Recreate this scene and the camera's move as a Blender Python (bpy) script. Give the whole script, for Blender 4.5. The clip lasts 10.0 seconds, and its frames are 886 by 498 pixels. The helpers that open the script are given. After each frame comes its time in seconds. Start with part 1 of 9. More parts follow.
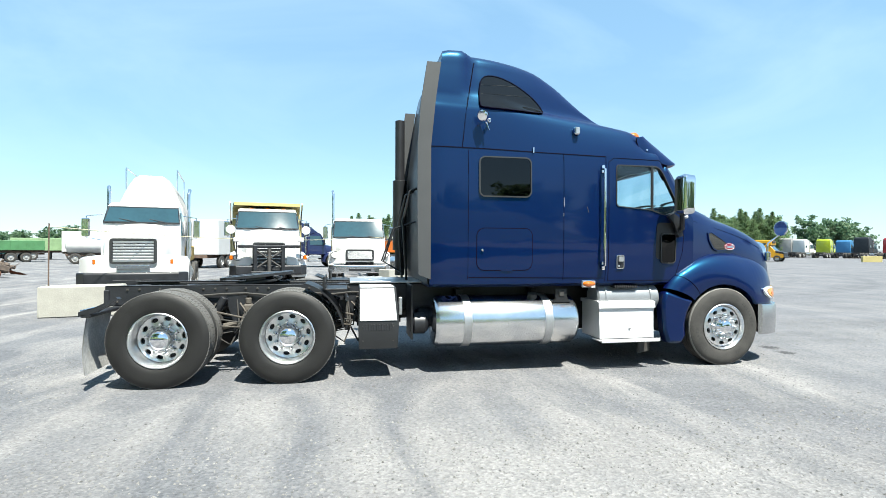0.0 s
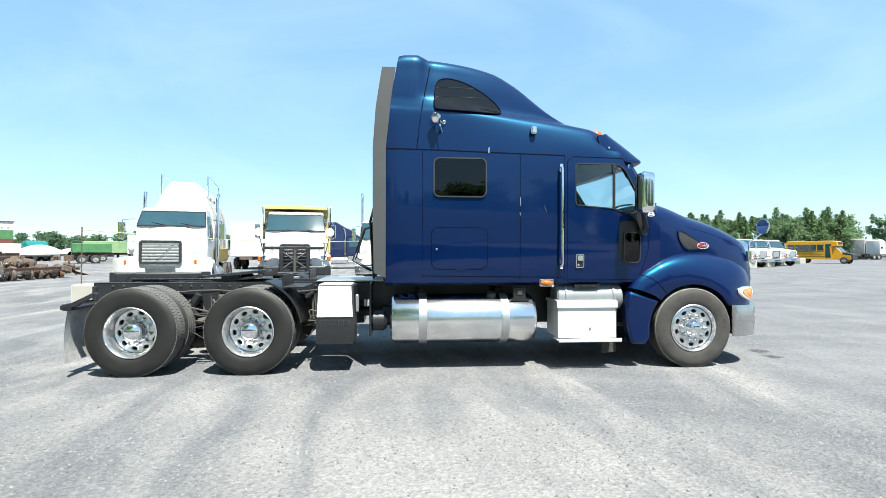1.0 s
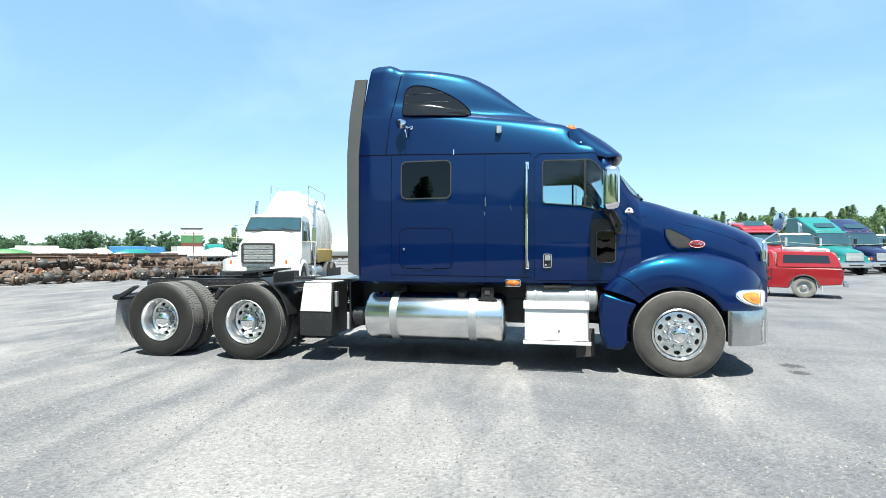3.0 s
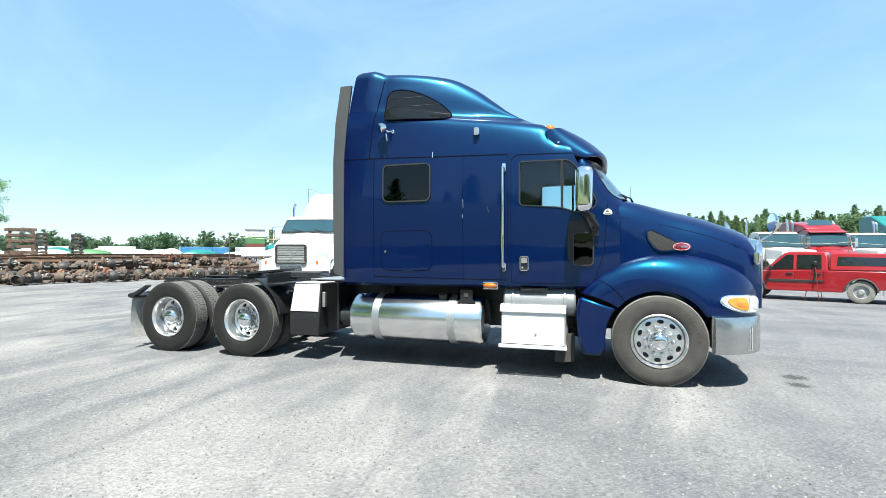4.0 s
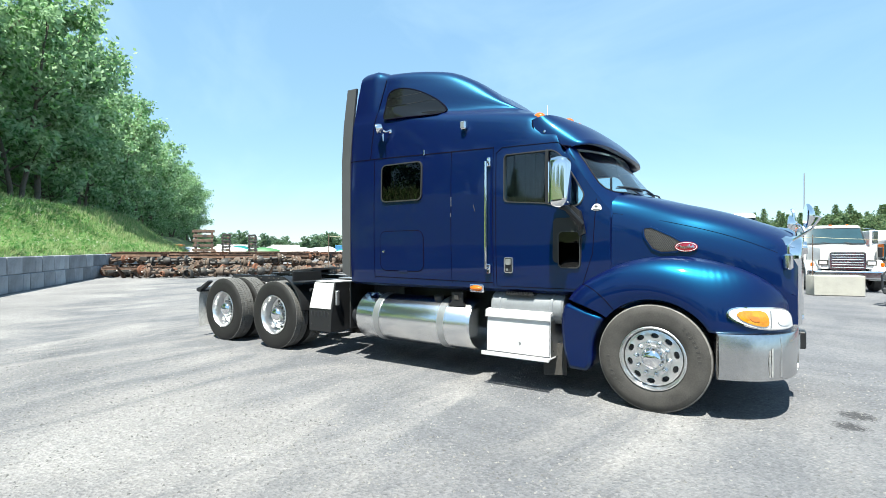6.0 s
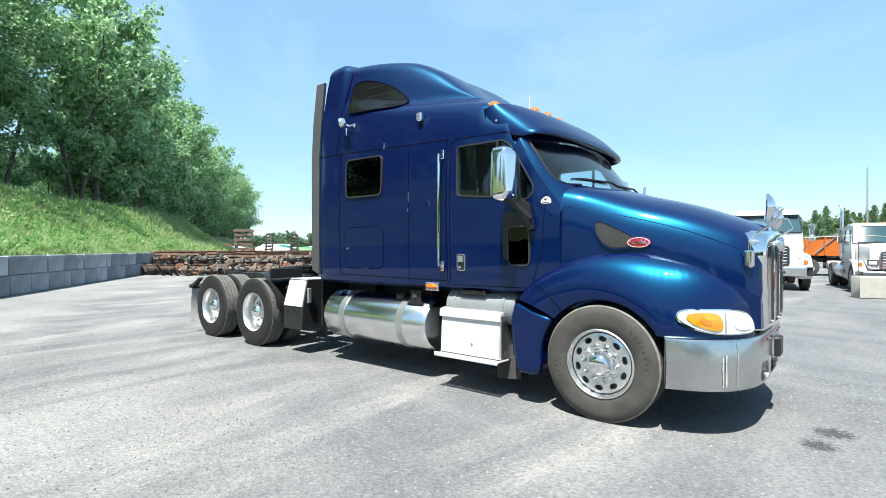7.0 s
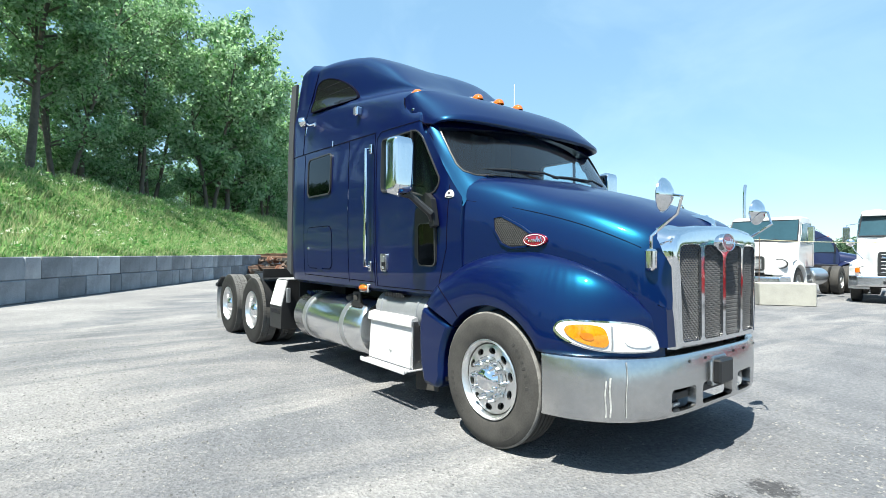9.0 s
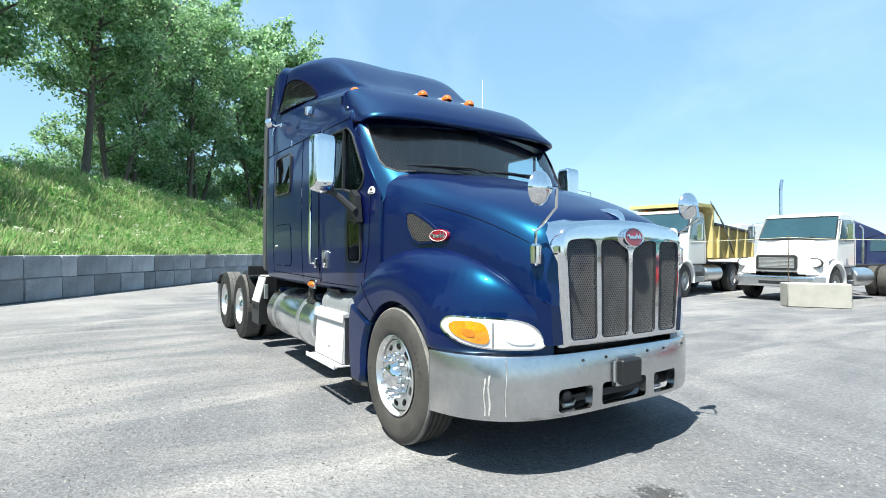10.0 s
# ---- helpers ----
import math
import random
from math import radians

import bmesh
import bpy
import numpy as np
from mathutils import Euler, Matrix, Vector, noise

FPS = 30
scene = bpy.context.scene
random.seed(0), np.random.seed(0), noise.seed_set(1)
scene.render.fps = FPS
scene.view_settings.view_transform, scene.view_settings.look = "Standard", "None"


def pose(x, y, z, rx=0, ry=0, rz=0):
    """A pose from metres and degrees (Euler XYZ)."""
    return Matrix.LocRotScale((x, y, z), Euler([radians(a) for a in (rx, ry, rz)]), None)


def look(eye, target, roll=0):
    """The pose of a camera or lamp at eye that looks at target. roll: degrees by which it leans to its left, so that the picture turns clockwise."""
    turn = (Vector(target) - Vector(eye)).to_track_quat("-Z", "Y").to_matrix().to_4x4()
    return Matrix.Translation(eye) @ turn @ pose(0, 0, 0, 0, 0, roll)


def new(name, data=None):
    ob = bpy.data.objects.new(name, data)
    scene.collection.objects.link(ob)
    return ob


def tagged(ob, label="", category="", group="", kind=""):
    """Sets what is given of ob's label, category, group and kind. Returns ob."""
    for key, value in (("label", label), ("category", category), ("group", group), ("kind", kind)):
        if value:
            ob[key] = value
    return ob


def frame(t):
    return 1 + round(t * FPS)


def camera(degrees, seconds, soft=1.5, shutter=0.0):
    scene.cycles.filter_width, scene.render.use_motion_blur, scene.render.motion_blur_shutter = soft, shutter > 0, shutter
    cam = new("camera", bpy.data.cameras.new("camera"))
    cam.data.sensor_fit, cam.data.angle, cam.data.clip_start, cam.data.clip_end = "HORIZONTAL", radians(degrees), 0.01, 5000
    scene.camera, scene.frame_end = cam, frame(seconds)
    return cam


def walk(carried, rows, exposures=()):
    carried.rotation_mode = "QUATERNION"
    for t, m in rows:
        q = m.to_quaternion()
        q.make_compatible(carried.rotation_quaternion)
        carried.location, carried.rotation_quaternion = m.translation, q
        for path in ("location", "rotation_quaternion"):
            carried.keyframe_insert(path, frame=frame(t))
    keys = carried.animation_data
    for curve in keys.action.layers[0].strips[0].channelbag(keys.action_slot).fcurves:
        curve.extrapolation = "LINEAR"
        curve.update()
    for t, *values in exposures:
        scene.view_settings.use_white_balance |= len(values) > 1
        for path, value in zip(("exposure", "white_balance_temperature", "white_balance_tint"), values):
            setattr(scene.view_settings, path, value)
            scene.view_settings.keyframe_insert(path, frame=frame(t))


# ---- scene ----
cam = camera(82.2, 10.0, soft=0.8)
PATH = [
    (0, (-4.911, -7.122, 1.527), (-4.547, -5.156, 1.525), 0.2),
    (0.5, (-4.32, -7.269, 1.513), (-4.048, -5.288, 1.516), 0.1),
    (1, (-3.778, -7.425, 1.494), (-3.612, -5.432, 1.5), 0.1),
    (1.5, (-3.206, -7.506, 1.5), (-3.173, -5.506, 1.506), 0.0),
    (2, (-2.662, -7.606, 1.507), (-2.774, -5.609, 1.514), 0.1),
    (2.2, (-2.45, -7.583, 1.497), (-2.621, -5.59, 1.504), 0.0),
    (3.5, (-1.113, -7.465, 1.479), (-1.603, -5.527, 1.492), -0.0),
    (4, (-0.647, -7.324, 1.499), (-1.243, -5.415, 1.512), -0.0),
    (4.5, (-0.236, -7.215, 1.525), (-0.953, -5.348, 1.532), -0.0),
    (5, (0.19, -6.956, 1.54), (-0.68, -5.155, 1.541), 0.1),
    (5.2, (0.365, -6.84, 1.553), (-0.538, -5.056, 1.551), 0.0),
    (6.3, (1.224, -6.043, 1.514), (0.047, -4.426, 1.518), 0.1),
    (6.5, (1.364, -5.879, 1.502), (0.167, -4.277, 1.504), 0.1),
    (7, (1.689, -5.493, 1.5), (0.429, -3.939, 1.502), 0.1),
    (7.5, (1.95, -5.073, 1.512), (0.622, -3.577, 1.517), 0.2),
    (8, (2.236, -4.68, 1.486), (0.839, -3.25, 1.495), 0.2),
    (8.5, (2.504, -4.295, 1.463), (1.006, -2.97, 1.477), 0.3),
    (9, (2.787, -3.861, 1.454), (1.214, -2.626, 1.474), 0.5),
    (9.5, (3.112, -3.463, 1.473), (1.483, -2.304, 1.489), 0.5),
    (10, (3.396, -2.999, 1.434), (1.719, -1.91, 1.451), 0.5),
]
walk(cam, [(t, look(eye, target, roll)) for t, eye, target, roll in PATH], [(0.0, 1.5, 6600, 4), (10.0, 1.5, 6600, 4)])

# ---- world, sun ----
SUN_TO = Vector((0.18, -0.48, 1.0)).normalized()
world = bpy.data.worlds.new("world")
scene.world = world
world.use_nodes = True
wn, wl = world.node_tree.nodes, world.node_tree.links
sky = wn.new("ShaderNodeTexSky")
sky.sky_type, sky.sun_disc = "NISHITA", False
sky.sun_elevation = math.asin(SUN_TO.z)
sky.sun_rotation = math.atan2(SUN_TO.x, SUN_TO.y)
sky.altitude, sky.air_density, sky.dust_density, sky.ozone_density = 50, 1.0, 0.3, 1.4
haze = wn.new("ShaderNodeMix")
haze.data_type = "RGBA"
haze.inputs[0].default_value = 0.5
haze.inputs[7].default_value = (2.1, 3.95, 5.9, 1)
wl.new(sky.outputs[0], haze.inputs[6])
# thin high wisps of cloud
wc, wm, wt, wr, wisp = wn.new("ShaderNodeTexCoord"), wn.new("ShaderNodeMapping"), wn.new("ShaderNodeTexNoise"), wn.new("ShaderNodeMapRange"), wn.new("ShaderNodeMix")
wm.inputs["Rotation"].default_value, wm.inputs["Scale"].default_value = (0.3, 0.2, 0.6), (1.0, 3.2, 4.0)
wt.inputs["Scale"].default_value, wt.inputs["Detail"].default_value, wt.inputs["Roughness"].default_value, wt.inputs["Distortion"].default_value = 1.1, 7, 0.55, 0.6
wr.inputs[1].default_value, wr.inputs[2].default_value, wr.inputs[3].default_value, wr.inputs[4].default_value = 0.47, 0.80, 0.0, 0.3
wisp.data_type = "RGBA"
wisp.inputs[7].default_value = (4.6, 5.9, 6.9, 1)
wl.new(wc.outputs["Generated"], wm.inputs[0]), wl.new(wm.outputs[0], wt.inputs["Vector"]), wl.new(wt.outputs["Fac"], wr.inputs[0])
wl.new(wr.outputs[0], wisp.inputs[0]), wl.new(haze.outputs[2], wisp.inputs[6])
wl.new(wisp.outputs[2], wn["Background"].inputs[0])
wn["Background"].inputs[1].default_value = 0.075
sun = new("sun", bpy.data.lights.new("sun", "SUN"))
sun.data.energy, sun.data.angle, sun.data.color = 4.7, radians(0.53), (1.0, 0.96, 0.9)
sun.matrix_world = look(SUN_TO * 60, (0, 0, 0))

# ---- materials ----
def tree_of(name):
    m = bpy.data.materials.new(name)
    m.use_nodes = True
    return m, m.node_tree.nodes, m.node_tree.links, m.node_tree.nodes["Principled BSDF"]


def paint(name, base, rough=0.5, metal=0.0, vary=0.12, scale=3.0, fine=60.0, bump=0.0, coat=0.0, tint=None, per_piece=0.0, spec=0.5):
    """A surface with a broad and a fine variation of colour, roughness and relief, at real size."""
    m, n, l, p = tree_of(name)
    co = n.new("ShaderNodeTexCoord")
    big, small = n.new("ShaderNodeTexNoise"), n.new("ShaderNodeTexNoise")
    for t, s, d in ((big, scale, 5), (small, fine, 3)):
        t.inputs["Scale"].default_value, t.inputs["Detail"].default_value = s, d
        l.new(co.outputs["Object"], t.inputs["Vector"])
    ramp = n.new("ShaderNodeValToRGB")
    dark = tint or tuple(c * (1 - 2.2 * vary) for c in base)
    ramp.color_ramp.elements[0].position, ramp.color_ramp.elements[1].position = 0.32, 0.68
    ramp.color_ramp.elements[0].color, ramp.color_ramp.elements[1].color = (*dark, 1), (*base, 1)
    mix = n.new("ShaderNodeMix")
    mix.data_type = "FLOAT"
    mix.inputs[0].default_value = 0.4
    l.new(big.outputs["Fac"], mix.inputs[2]), l.new(small.outputs["Fac"], mix.inputs[3])
    l.new(mix.outputs[0], ramp.inputs[0])
    out = ramp.outputs[0]
    if per_piece:
        info, hsv = n.new("ShaderNodeObjectInfo"), n.new("ShaderNodeHueSaturation")
        mr = n.new("ShaderNodeMapRange")
        mr.inputs[3].default_value, mr.inputs[4].default_value = 1 - per_piece, 1 + per_piece
        l.new(info.outputs["Random"], mr.inputs[0]), l.new(mr.outputs[0], hsv.inputs["Value"])
        l.new(out, hsv.inputs["Color"])
        out = hsv.outputs[0]
    l.new(out, p.inputs["Base Color"])
    rr = n.new("ShaderNodeMapRange")
    rr.inputs[3].default_value, rr.inputs[4].default_value = max(0.02, rough * 0.8), min(1, rough * 1.2)
    l.new(mix.outputs[0], rr.inputs[0]), l.new(rr.outputs[0], p.inputs["Roughness"])
    p.inputs["Metallic"].default_value, p.inputs["Coat Weight"].default_value = metal, coat
    p.inputs["Specular IOR Level"].default_value = spec
    p.inputs["Coat Roughness"].default_value = 0.03
    if bump:
        b = n.new("ShaderNodeBump")
        b.inputs["Strength"].default_value, b.inputs["Distance"].default_value = 0.6, bump
        l.new(small.outputs["Fac"], b.inputs["Height"]), l.new(b.outputs[0], p.inputs["Normal"])
    return m


def glass(name, tint, rough=0.012, dust=0.0, face=0.055):
    """Window glass: tinted and clear under a film of dust, with a fresnel gloss."""
    m, n, l, p = tree_of(name)
    n.remove(p)
    tr, gl, fr, mx = n.new("ShaderNodeBsdfTransparent"), n.new("ShaderNodeBsdfGlossy"), n.new("ShaderNodeLayerWeight"), n.new("ShaderNodeMixShader")
    tr.inputs[0].default_value = (*tint, 1)
    gl.inputs["Roughness"].default_value = rough
    pw, gloss = n.new("ShaderNodeMath"), n.new("ShaderNodeMapRange")
    fr.inputs["Blend"].default_value = 0.5
    pw.operation, pw.inputs[1].default_value = "POWER", 4.5
    gloss.inputs[3].default_value, gloss.inputs[4].default_value = face, 0.95
    l.new(fr.outputs["Facing"], pw.inputs[0]), l.new(pw.outputs[0], gloss.inputs[0])
    dst, haze = n.new("ShaderNodeBsdfDiffuse"), n.new("ShaderNodeMixShader")
    dst.inputs[0].default_value, haze.inputs[0].default_value = (0.55, 0.60, 0.65, 1), dust
    l.new(tr.outputs[0], haze.inputs[1]), l.new(dst.outputs[0], haze.inputs[2])
    l.new(gloss.outputs[0], mx.inputs[0]), l.new(haze.outputs[0], mx.inputs[1]), l.new(gl.outputs[0], mx.inputs[2])
    l.new(mx.outputs[0], n["Material Output"].inputs[0])
    return m


def ground_material():
    """Compacted pale grey gravel with sandy tyre-worn drifts and oil-dark patches."""
    m, n, l, p = tree_of("yard gravel")
    co, mp = n.new("ShaderNodeTexCoord"), n.new("ShaderNodeMapping")
    mp.inputs["Scale"].default_value = (0.80, 0.24, 1)
    l.new(co.outputs["Object"], mp.inputs[0])
    drift, patch, grit, peb = (n.new("ShaderNodeTexNoise") for _ in range(4))
    for t, s, d, r in ((drift, 1.5, 5, 0.6), (patch, 0.35, 5, 0.6), (grit, 28, 6, 0.75), (peb, 150, 2, 0.5)):
        t.inputs["Scale"].default_value, t.inputs["Detail"].default_value, t.inputs["Roughness"].default_value = s, d, r
    l.new(mp.outputs[0], drift.inputs["Vector"])
    drift.inputs["Distortion"].default_value = 0.7
    for t in (patch, grit, peb):
        l.new(co.outputs["Object"], t.inputs["Vector"])
    vor = n.new("ShaderNodeTexVoronoi")
    vor.inputs["Scale"].default_value = 42
    l.new(co.outputs["Object"], vor.inputs["Vector"])

    def ramp(src, a, b, ca, cb):
        r = n.new("ShaderNodeValToRGB")
        r.color_ramp.elements[0].position, r.color_ramp.elements[1].position = a, b
        r.color_ramp.elements[0].color, r.color_ramp.elements[1].color = (*ca, 1), (*cb, 1)
        l.new(src, r.inputs[0])
        return r.outputs[0]

    def mixed(kind, fac, a, b):
        x = n.new("ShaderNodeMix")
        x.data_type, x.blend_type = "RGBA", kind
        if isinstance(fac, float):
            x.inputs[0].default_value = fac
        else:
            l.new(fac, x.inputs[0])
        l.new(a, x.inputs[6]), l.new(b, x.inputs[7])
        return x.outputs[2]

    def maths(op, a, b=None):
        x = n.new("ShaderNodeMath")
        x.operation = op
        for k, v in enumerate((a, b)):
            if v is None:
                continue
            if isinstance(v, (int, float)):
                x.inputs[k].default_value = v
            else:
                l.new(v, x.inputs[k])
        return x.outputs[0]

    def away(point):
        x = n.new("ShaderNodeVectorMath")
        x.operation = "DISTANCE"
        l.new(co.outputs["Object"], x.inputs[0])
        x.inputs[1].default_value = point
        return x.outputs["Value"]

    # wheel tracks swing round the yard: bands that follow a wide arc
    sep = n.new("ShaderNodeSeparateXYZ")
    l.new(co.outputs["Object"], sep.inputs[0])
    arc, along_ = maths("MULTIPLY", away((6.0, 27.0, 0)), 0.85), maths("MULTIPLY", sep.outputs["X"], 0.07)
    cv = n.new("ShaderNodeCombineXYZ")
    l.new(arc, cv.inputs[0]), l.new(along_, cv.inputs[1])
    track = n.new("ShaderNodeTexNoise")
    track.inputs["Scale"].default_value, track.inputs["Detail"].default_value, track.inputs["Roughness"].default_value = 1.3, 5, 0.6
    track.inputs["Distortion"].default_value = 0.35
    l.new(cv.outputs[0], track.inputs["Vector"])
    grey = ramp(track.outputs["Fac"], 0.3, 0.68, (0.107, 0.1125, 0.124), (0.156, 0.1605, 0.173))
    sand = ramp(patch.outputs["Fac"], 0.3, 0.7, (0.194, 0.1925, 0.194), (0.252, 0.250, 0.250))
    where = ramp(drift.outputs["Fac"], 0.42, 0.66, (0, 0, 0), (1, 1, 1))
    # a wide pale spread of fines where trucks turn, and barer grey stone beyond
    where = maths("MULTIPLY", where, ramp(sep.outputs["X"], 0.0, 1.0, (1, 1, 1), (0.36, 0.36, 0.36)))
    ex, ey = maths("MULTIPLY", maths("ADD", sep.outputs["X"], 2.9), 0.29), maths("MULTIPLY", maths("ADD", sep.outputs["Y"], 4.3), 0.42)
    spread = maths("ADD", maths("MULTIPLY", ex, ex), maths("MULTIPLY", ey, ey))
    spread = maths("SUBTRACT", spread, maths("MULTIPLY", maths("SUBTRACT", drift.outputs["Fac"], 0.5), 4.2))
    where = maths("MAXIMUM", where, maths("MULTIPLY", ramp(spread, 0.0, 1.0, (1, 1, 1), (0, 0, 0)), 0.95))
    # sand swept against the block wall and the scrap line
    foot = maths("ADD", maths("MULTIPLY", sep.outputs["X"], 0.577), maths("ADD", maths("MULTIPLY", sep.outputs["Y"], 0.817), 12.37))
    foot = maths("SUBTRACT", foot, maths("MULTIPLY", patch.outputs["Fac"], 6.5))
    where = maths("MAXIMUM", where, maths("MULTIPLY", ramp(foot, 0.0, 1.0, (1, 1, 1), (0, 0, 0)), 0.8))
    col = mixed("MIX", where, grey, sand)
    col = mixed("MULTIPLY", 0.65, col, ramp(patch.outputs["Fac"], 0.32, 0.68, (0.80, 0.80, 0.82), (1.16, 1.15, 1.13)))
    col = mixed("MULTIPLY", 1.0, col, ramp(grit.outputs["Fac"], 0.3, 0.7, (0.70, 0.70, 0.71), (1.24, 1.23, 1.215)))
    col = mixed("MULTIPLY", 1.0, col, ramp(vor.outputs["Color"], 0.05, 0.95, (0.80, 0.80, 0.805), (1.17, 1.165, 1.15)))
    # old oil drips
    for pt, rad in (((1.47, -0.65, 0), 0.14), ((1.56, -0.25, 0), 0.17)):
        edge = maths("ADD", away(pt), maths("MULTIPLY", maths("SUBTRACT", grit.outputs["Fac"], 0.5), 0.45))
        col = mixed("MULTIPLY", 1.0, col, ramp(maths("DIVIDE", edge, rad), 0.55, 1.0, (0.35, 0.35, 0.36), (1, 1, 1)))
    l.new(col, p.inputs["Base Color"])
    p.inputs["Roughness"].default_value = 0.92
    p.inputs["Specular IOR Level"].default_value = 0.25
    b1, b2 = n.new("ShaderNodeBump"), n.new("ShaderNodeBump")
    b1.inputs["Distance"].default_value, b1.inputs["Strength"].default_value = 0.012, 0.7
    b2.inputs["Distance"].default_value, b2.inputs["Strength"].default_value = 0.03, 0.5
    l.new(vor.outputs["Distance"], b1.inputs["Height"]), l.new(grit.outputs["Fac"], b2.inputs["Height"])
    l.new(b1.outputs[0], b2.inputs["Normal"]), l.new(b2.outputs[0], p.inputs["Normal"])
    return m


def flake_paint():
    """Deep navy coachwork whose fine flakes gleam teal under clear lacquer, faintly dusty."""
    m, n, l, p = tree_of("blue metallic paint")
    co, fl, dust = n.new("ShaderNodeTexCoord"), n.new("ShaderNodeTexVoronoi"), n.new("ShaderNodeTexNoise")
    fl.inputs["Scale"].default_value = 900
    dust.inputs["Scale"].default_value, dust.inputs["Detail"].default_value = 2.2, 6
    l.new(co.outputs["Object"], fl.inputs["Vector"]), l.new(co.outputs["Object"], dust.inputs["Vector"])
    r = n.new("ShaderNodeValToRGB")
    r.color_ramp.elements[0].color, r.color_ramp.elements[1].color = (0.0011, 0.0006, 0.025, 1), (0.0018, 0.0011, 0.040, 1)
    l.new(fl.outputs["Color"], r.inputs[0]), l.new(r.outputs[0], p.inputs["Base Color"])
    # coarse flakes lie at odds and gleam widely, fine ones lie flat and gleam narrowly
    q, mx = n.new("ShaderNodeBsdfPrincipled"), n.new("ShaderNodeMixShader")
    l.new(r.outputs[0], q.inputs["Base Color"])
    for node, gloss, r0, r1 in ((p, 0.84, 0.27, 0.34), (q, 0.58, 0.50, 0.58)):
        node.inputs["Specular IOR Level"].default_value = gloss
        node.inputs["Specular Tint"].default_value = (0.0, 0.43, 0.82, 1)
        rr = n.new("ShaderNodeMapRange")
        rr.inputs[3].default_value, rr.inputs[4].default_value = r0, r1
        l.new(dust.outputs["Fac"], rr.inputs[0]), l.new(rr.outputs[0], node.inputs["Roughness"])
    mx.inputs[0].default_value = 0.5
    l.new(p.outputs[0], mx.inputs[1]), l.new(q.outputs[0], mx.inputs[2]), l.new(mx.outputs[0], n["Material Output"].inputs[0])
    p.inputs["Coat Weight"].default_value = q.inputs["Coat Weight"].default_value = 0.5
    q.inputs["Coat Roughness"].default_value = 0.03
    cr = n.new("ShaderNodeMapRange")
    cr.inputs[3].default_value, cr.inputs[4].default_value = 0.015, 0.06
    l.new(dust.outputs["Fac"], cr.inputs[0]), l.new(cr.outputs[0], p.inputs["Coat Roughness"])
    b = n.new("ShaderNodeBump")
    b.inputs["Strength"].default_value, b.inputs["Distance"].default_value = 0.05, 0.02
    l.new(dust.outputs["Fac"], b.inputs["Height"]), l.new(b.outputs[0], p.inputs["Coat Normal"])
    return m


BLUE = flake_paint()
SEAM = paint("dark panel gap", (0.004, 0.004, 0.012), 0.9, 0, 0.05, 9, 60, spec=0.05)
VENTWIRE = paint("dusty vent wire", (0.078, 0.0764, 0.0702), 0.7, 0.2, 0.15, 20, 90)
GRAVEL = ground_material()
CHROME = paint("chrome", (0.80, 0.81, 0.83), 0.07, 1.0, 0.04, 4, 40)
ALU = paint("polished aluminium", (0.78, 0.78, 0.78), 0.33, 1.0, 0.06, 5, 90)
TANK = paint("brushed aluminium tank", (0.82, 0.825, 0.83), 0.23, 1.0, 0.07, 3, 50)
DULL = paint("dull aluminium", (0.55, 0.56, 0.57), 0.4, 0.9, 0.1, 6, 60)
STEEL_DIM = paint("dim stainless bumper", (0.64, 0.64, 0.64), 0.25, 1.0, 0.1, 2.5, 30)
WIRE = paint("dull grey grille wire", (0.10, 0.10, 0.104), 0.55, 0.0, 0.2, 6, 60, spec=0.3)
DUSTFLAP = paint("dusty rubber flap", (0.60, 0.60, 0.59), 0.75, 0, 0.24, 4, 40)
RUBBER = paint("tyre rubber", (0.0573, 0.0544, 0.0503), 0.8, 0, 0.28, 6, 80, 0.002)
TREAD = paint("dusty tyre tread", (0.125, 0.123, 0.118), 0.9, 0, 0.22, 6, 90, 0.003)
BLACK = paint("chassis black", (0.024, 0.026, 0.031), 0.42, 0, 0.3, 4, 50)
PLASTIC = paint("black plastic", (0.012, 0.0126, 0.0142), 0.45, 0, 0.15, 6, 80, 0.001)
GREY_RUB = paint("grey rubber fairing", (0.0538, 0.0573, 0.0608), 0.6, 0, 0.1, 3, 60)
WHITE = paint("white paint", (0.608, 0.608, 0.608), 0.3, 0, 0.05, 3, 40, coat=0.6)
WHITE_BOX = paint("white aluminium box", (0.624, 0.624, 0.632), 0.42, 0.25, 0.05, 4, 50)
TURN = paint("yellow turn lens", (0.70, 0.27, 0.012), 0.1, 0, 0.22, 14, 60, coat=1.0)
AMBER = paint("amber lens", (0.56, 0.125, 0.006), 0.12, 0, 0.08, 8, 90, coat=1.0)
REDLENS = paint("red badge", (0.21, 0.005, 0.016), 0.25, 0, 0.05, 8, 90, coat=1.0)
LAMP = paint("clear lamp", (0.686, 0.694, 0.702), 0.15, 0.0, 0.05, 10, 60, coat=1.0)
GLASS = glass("window glass", (0.66, 0.82, 0.86), face=0.07)
SCREEN = glass("dusty windshield glass", (0.78, 0.88, 0.92), dust=0.012, face=0.08)
TINT = glass("dark tinted glass", (0.04, 0.045, 0.05), face=0.038)
ROOFTINT = glass("blue tinted roof glass", (0.022, 0.028, 0.04), rough=0.05, dust=0.012, face=0.05)
TRIM = paint("trim grey", (0.0429, 0.0452, 0.0468), 0.4, 0.3, 0.05, 5, 60)
MIRROR = paint("mirror glass", (0.85, 0.87, 0.88), 0.02, 1.0, 0.01, 2, 20)
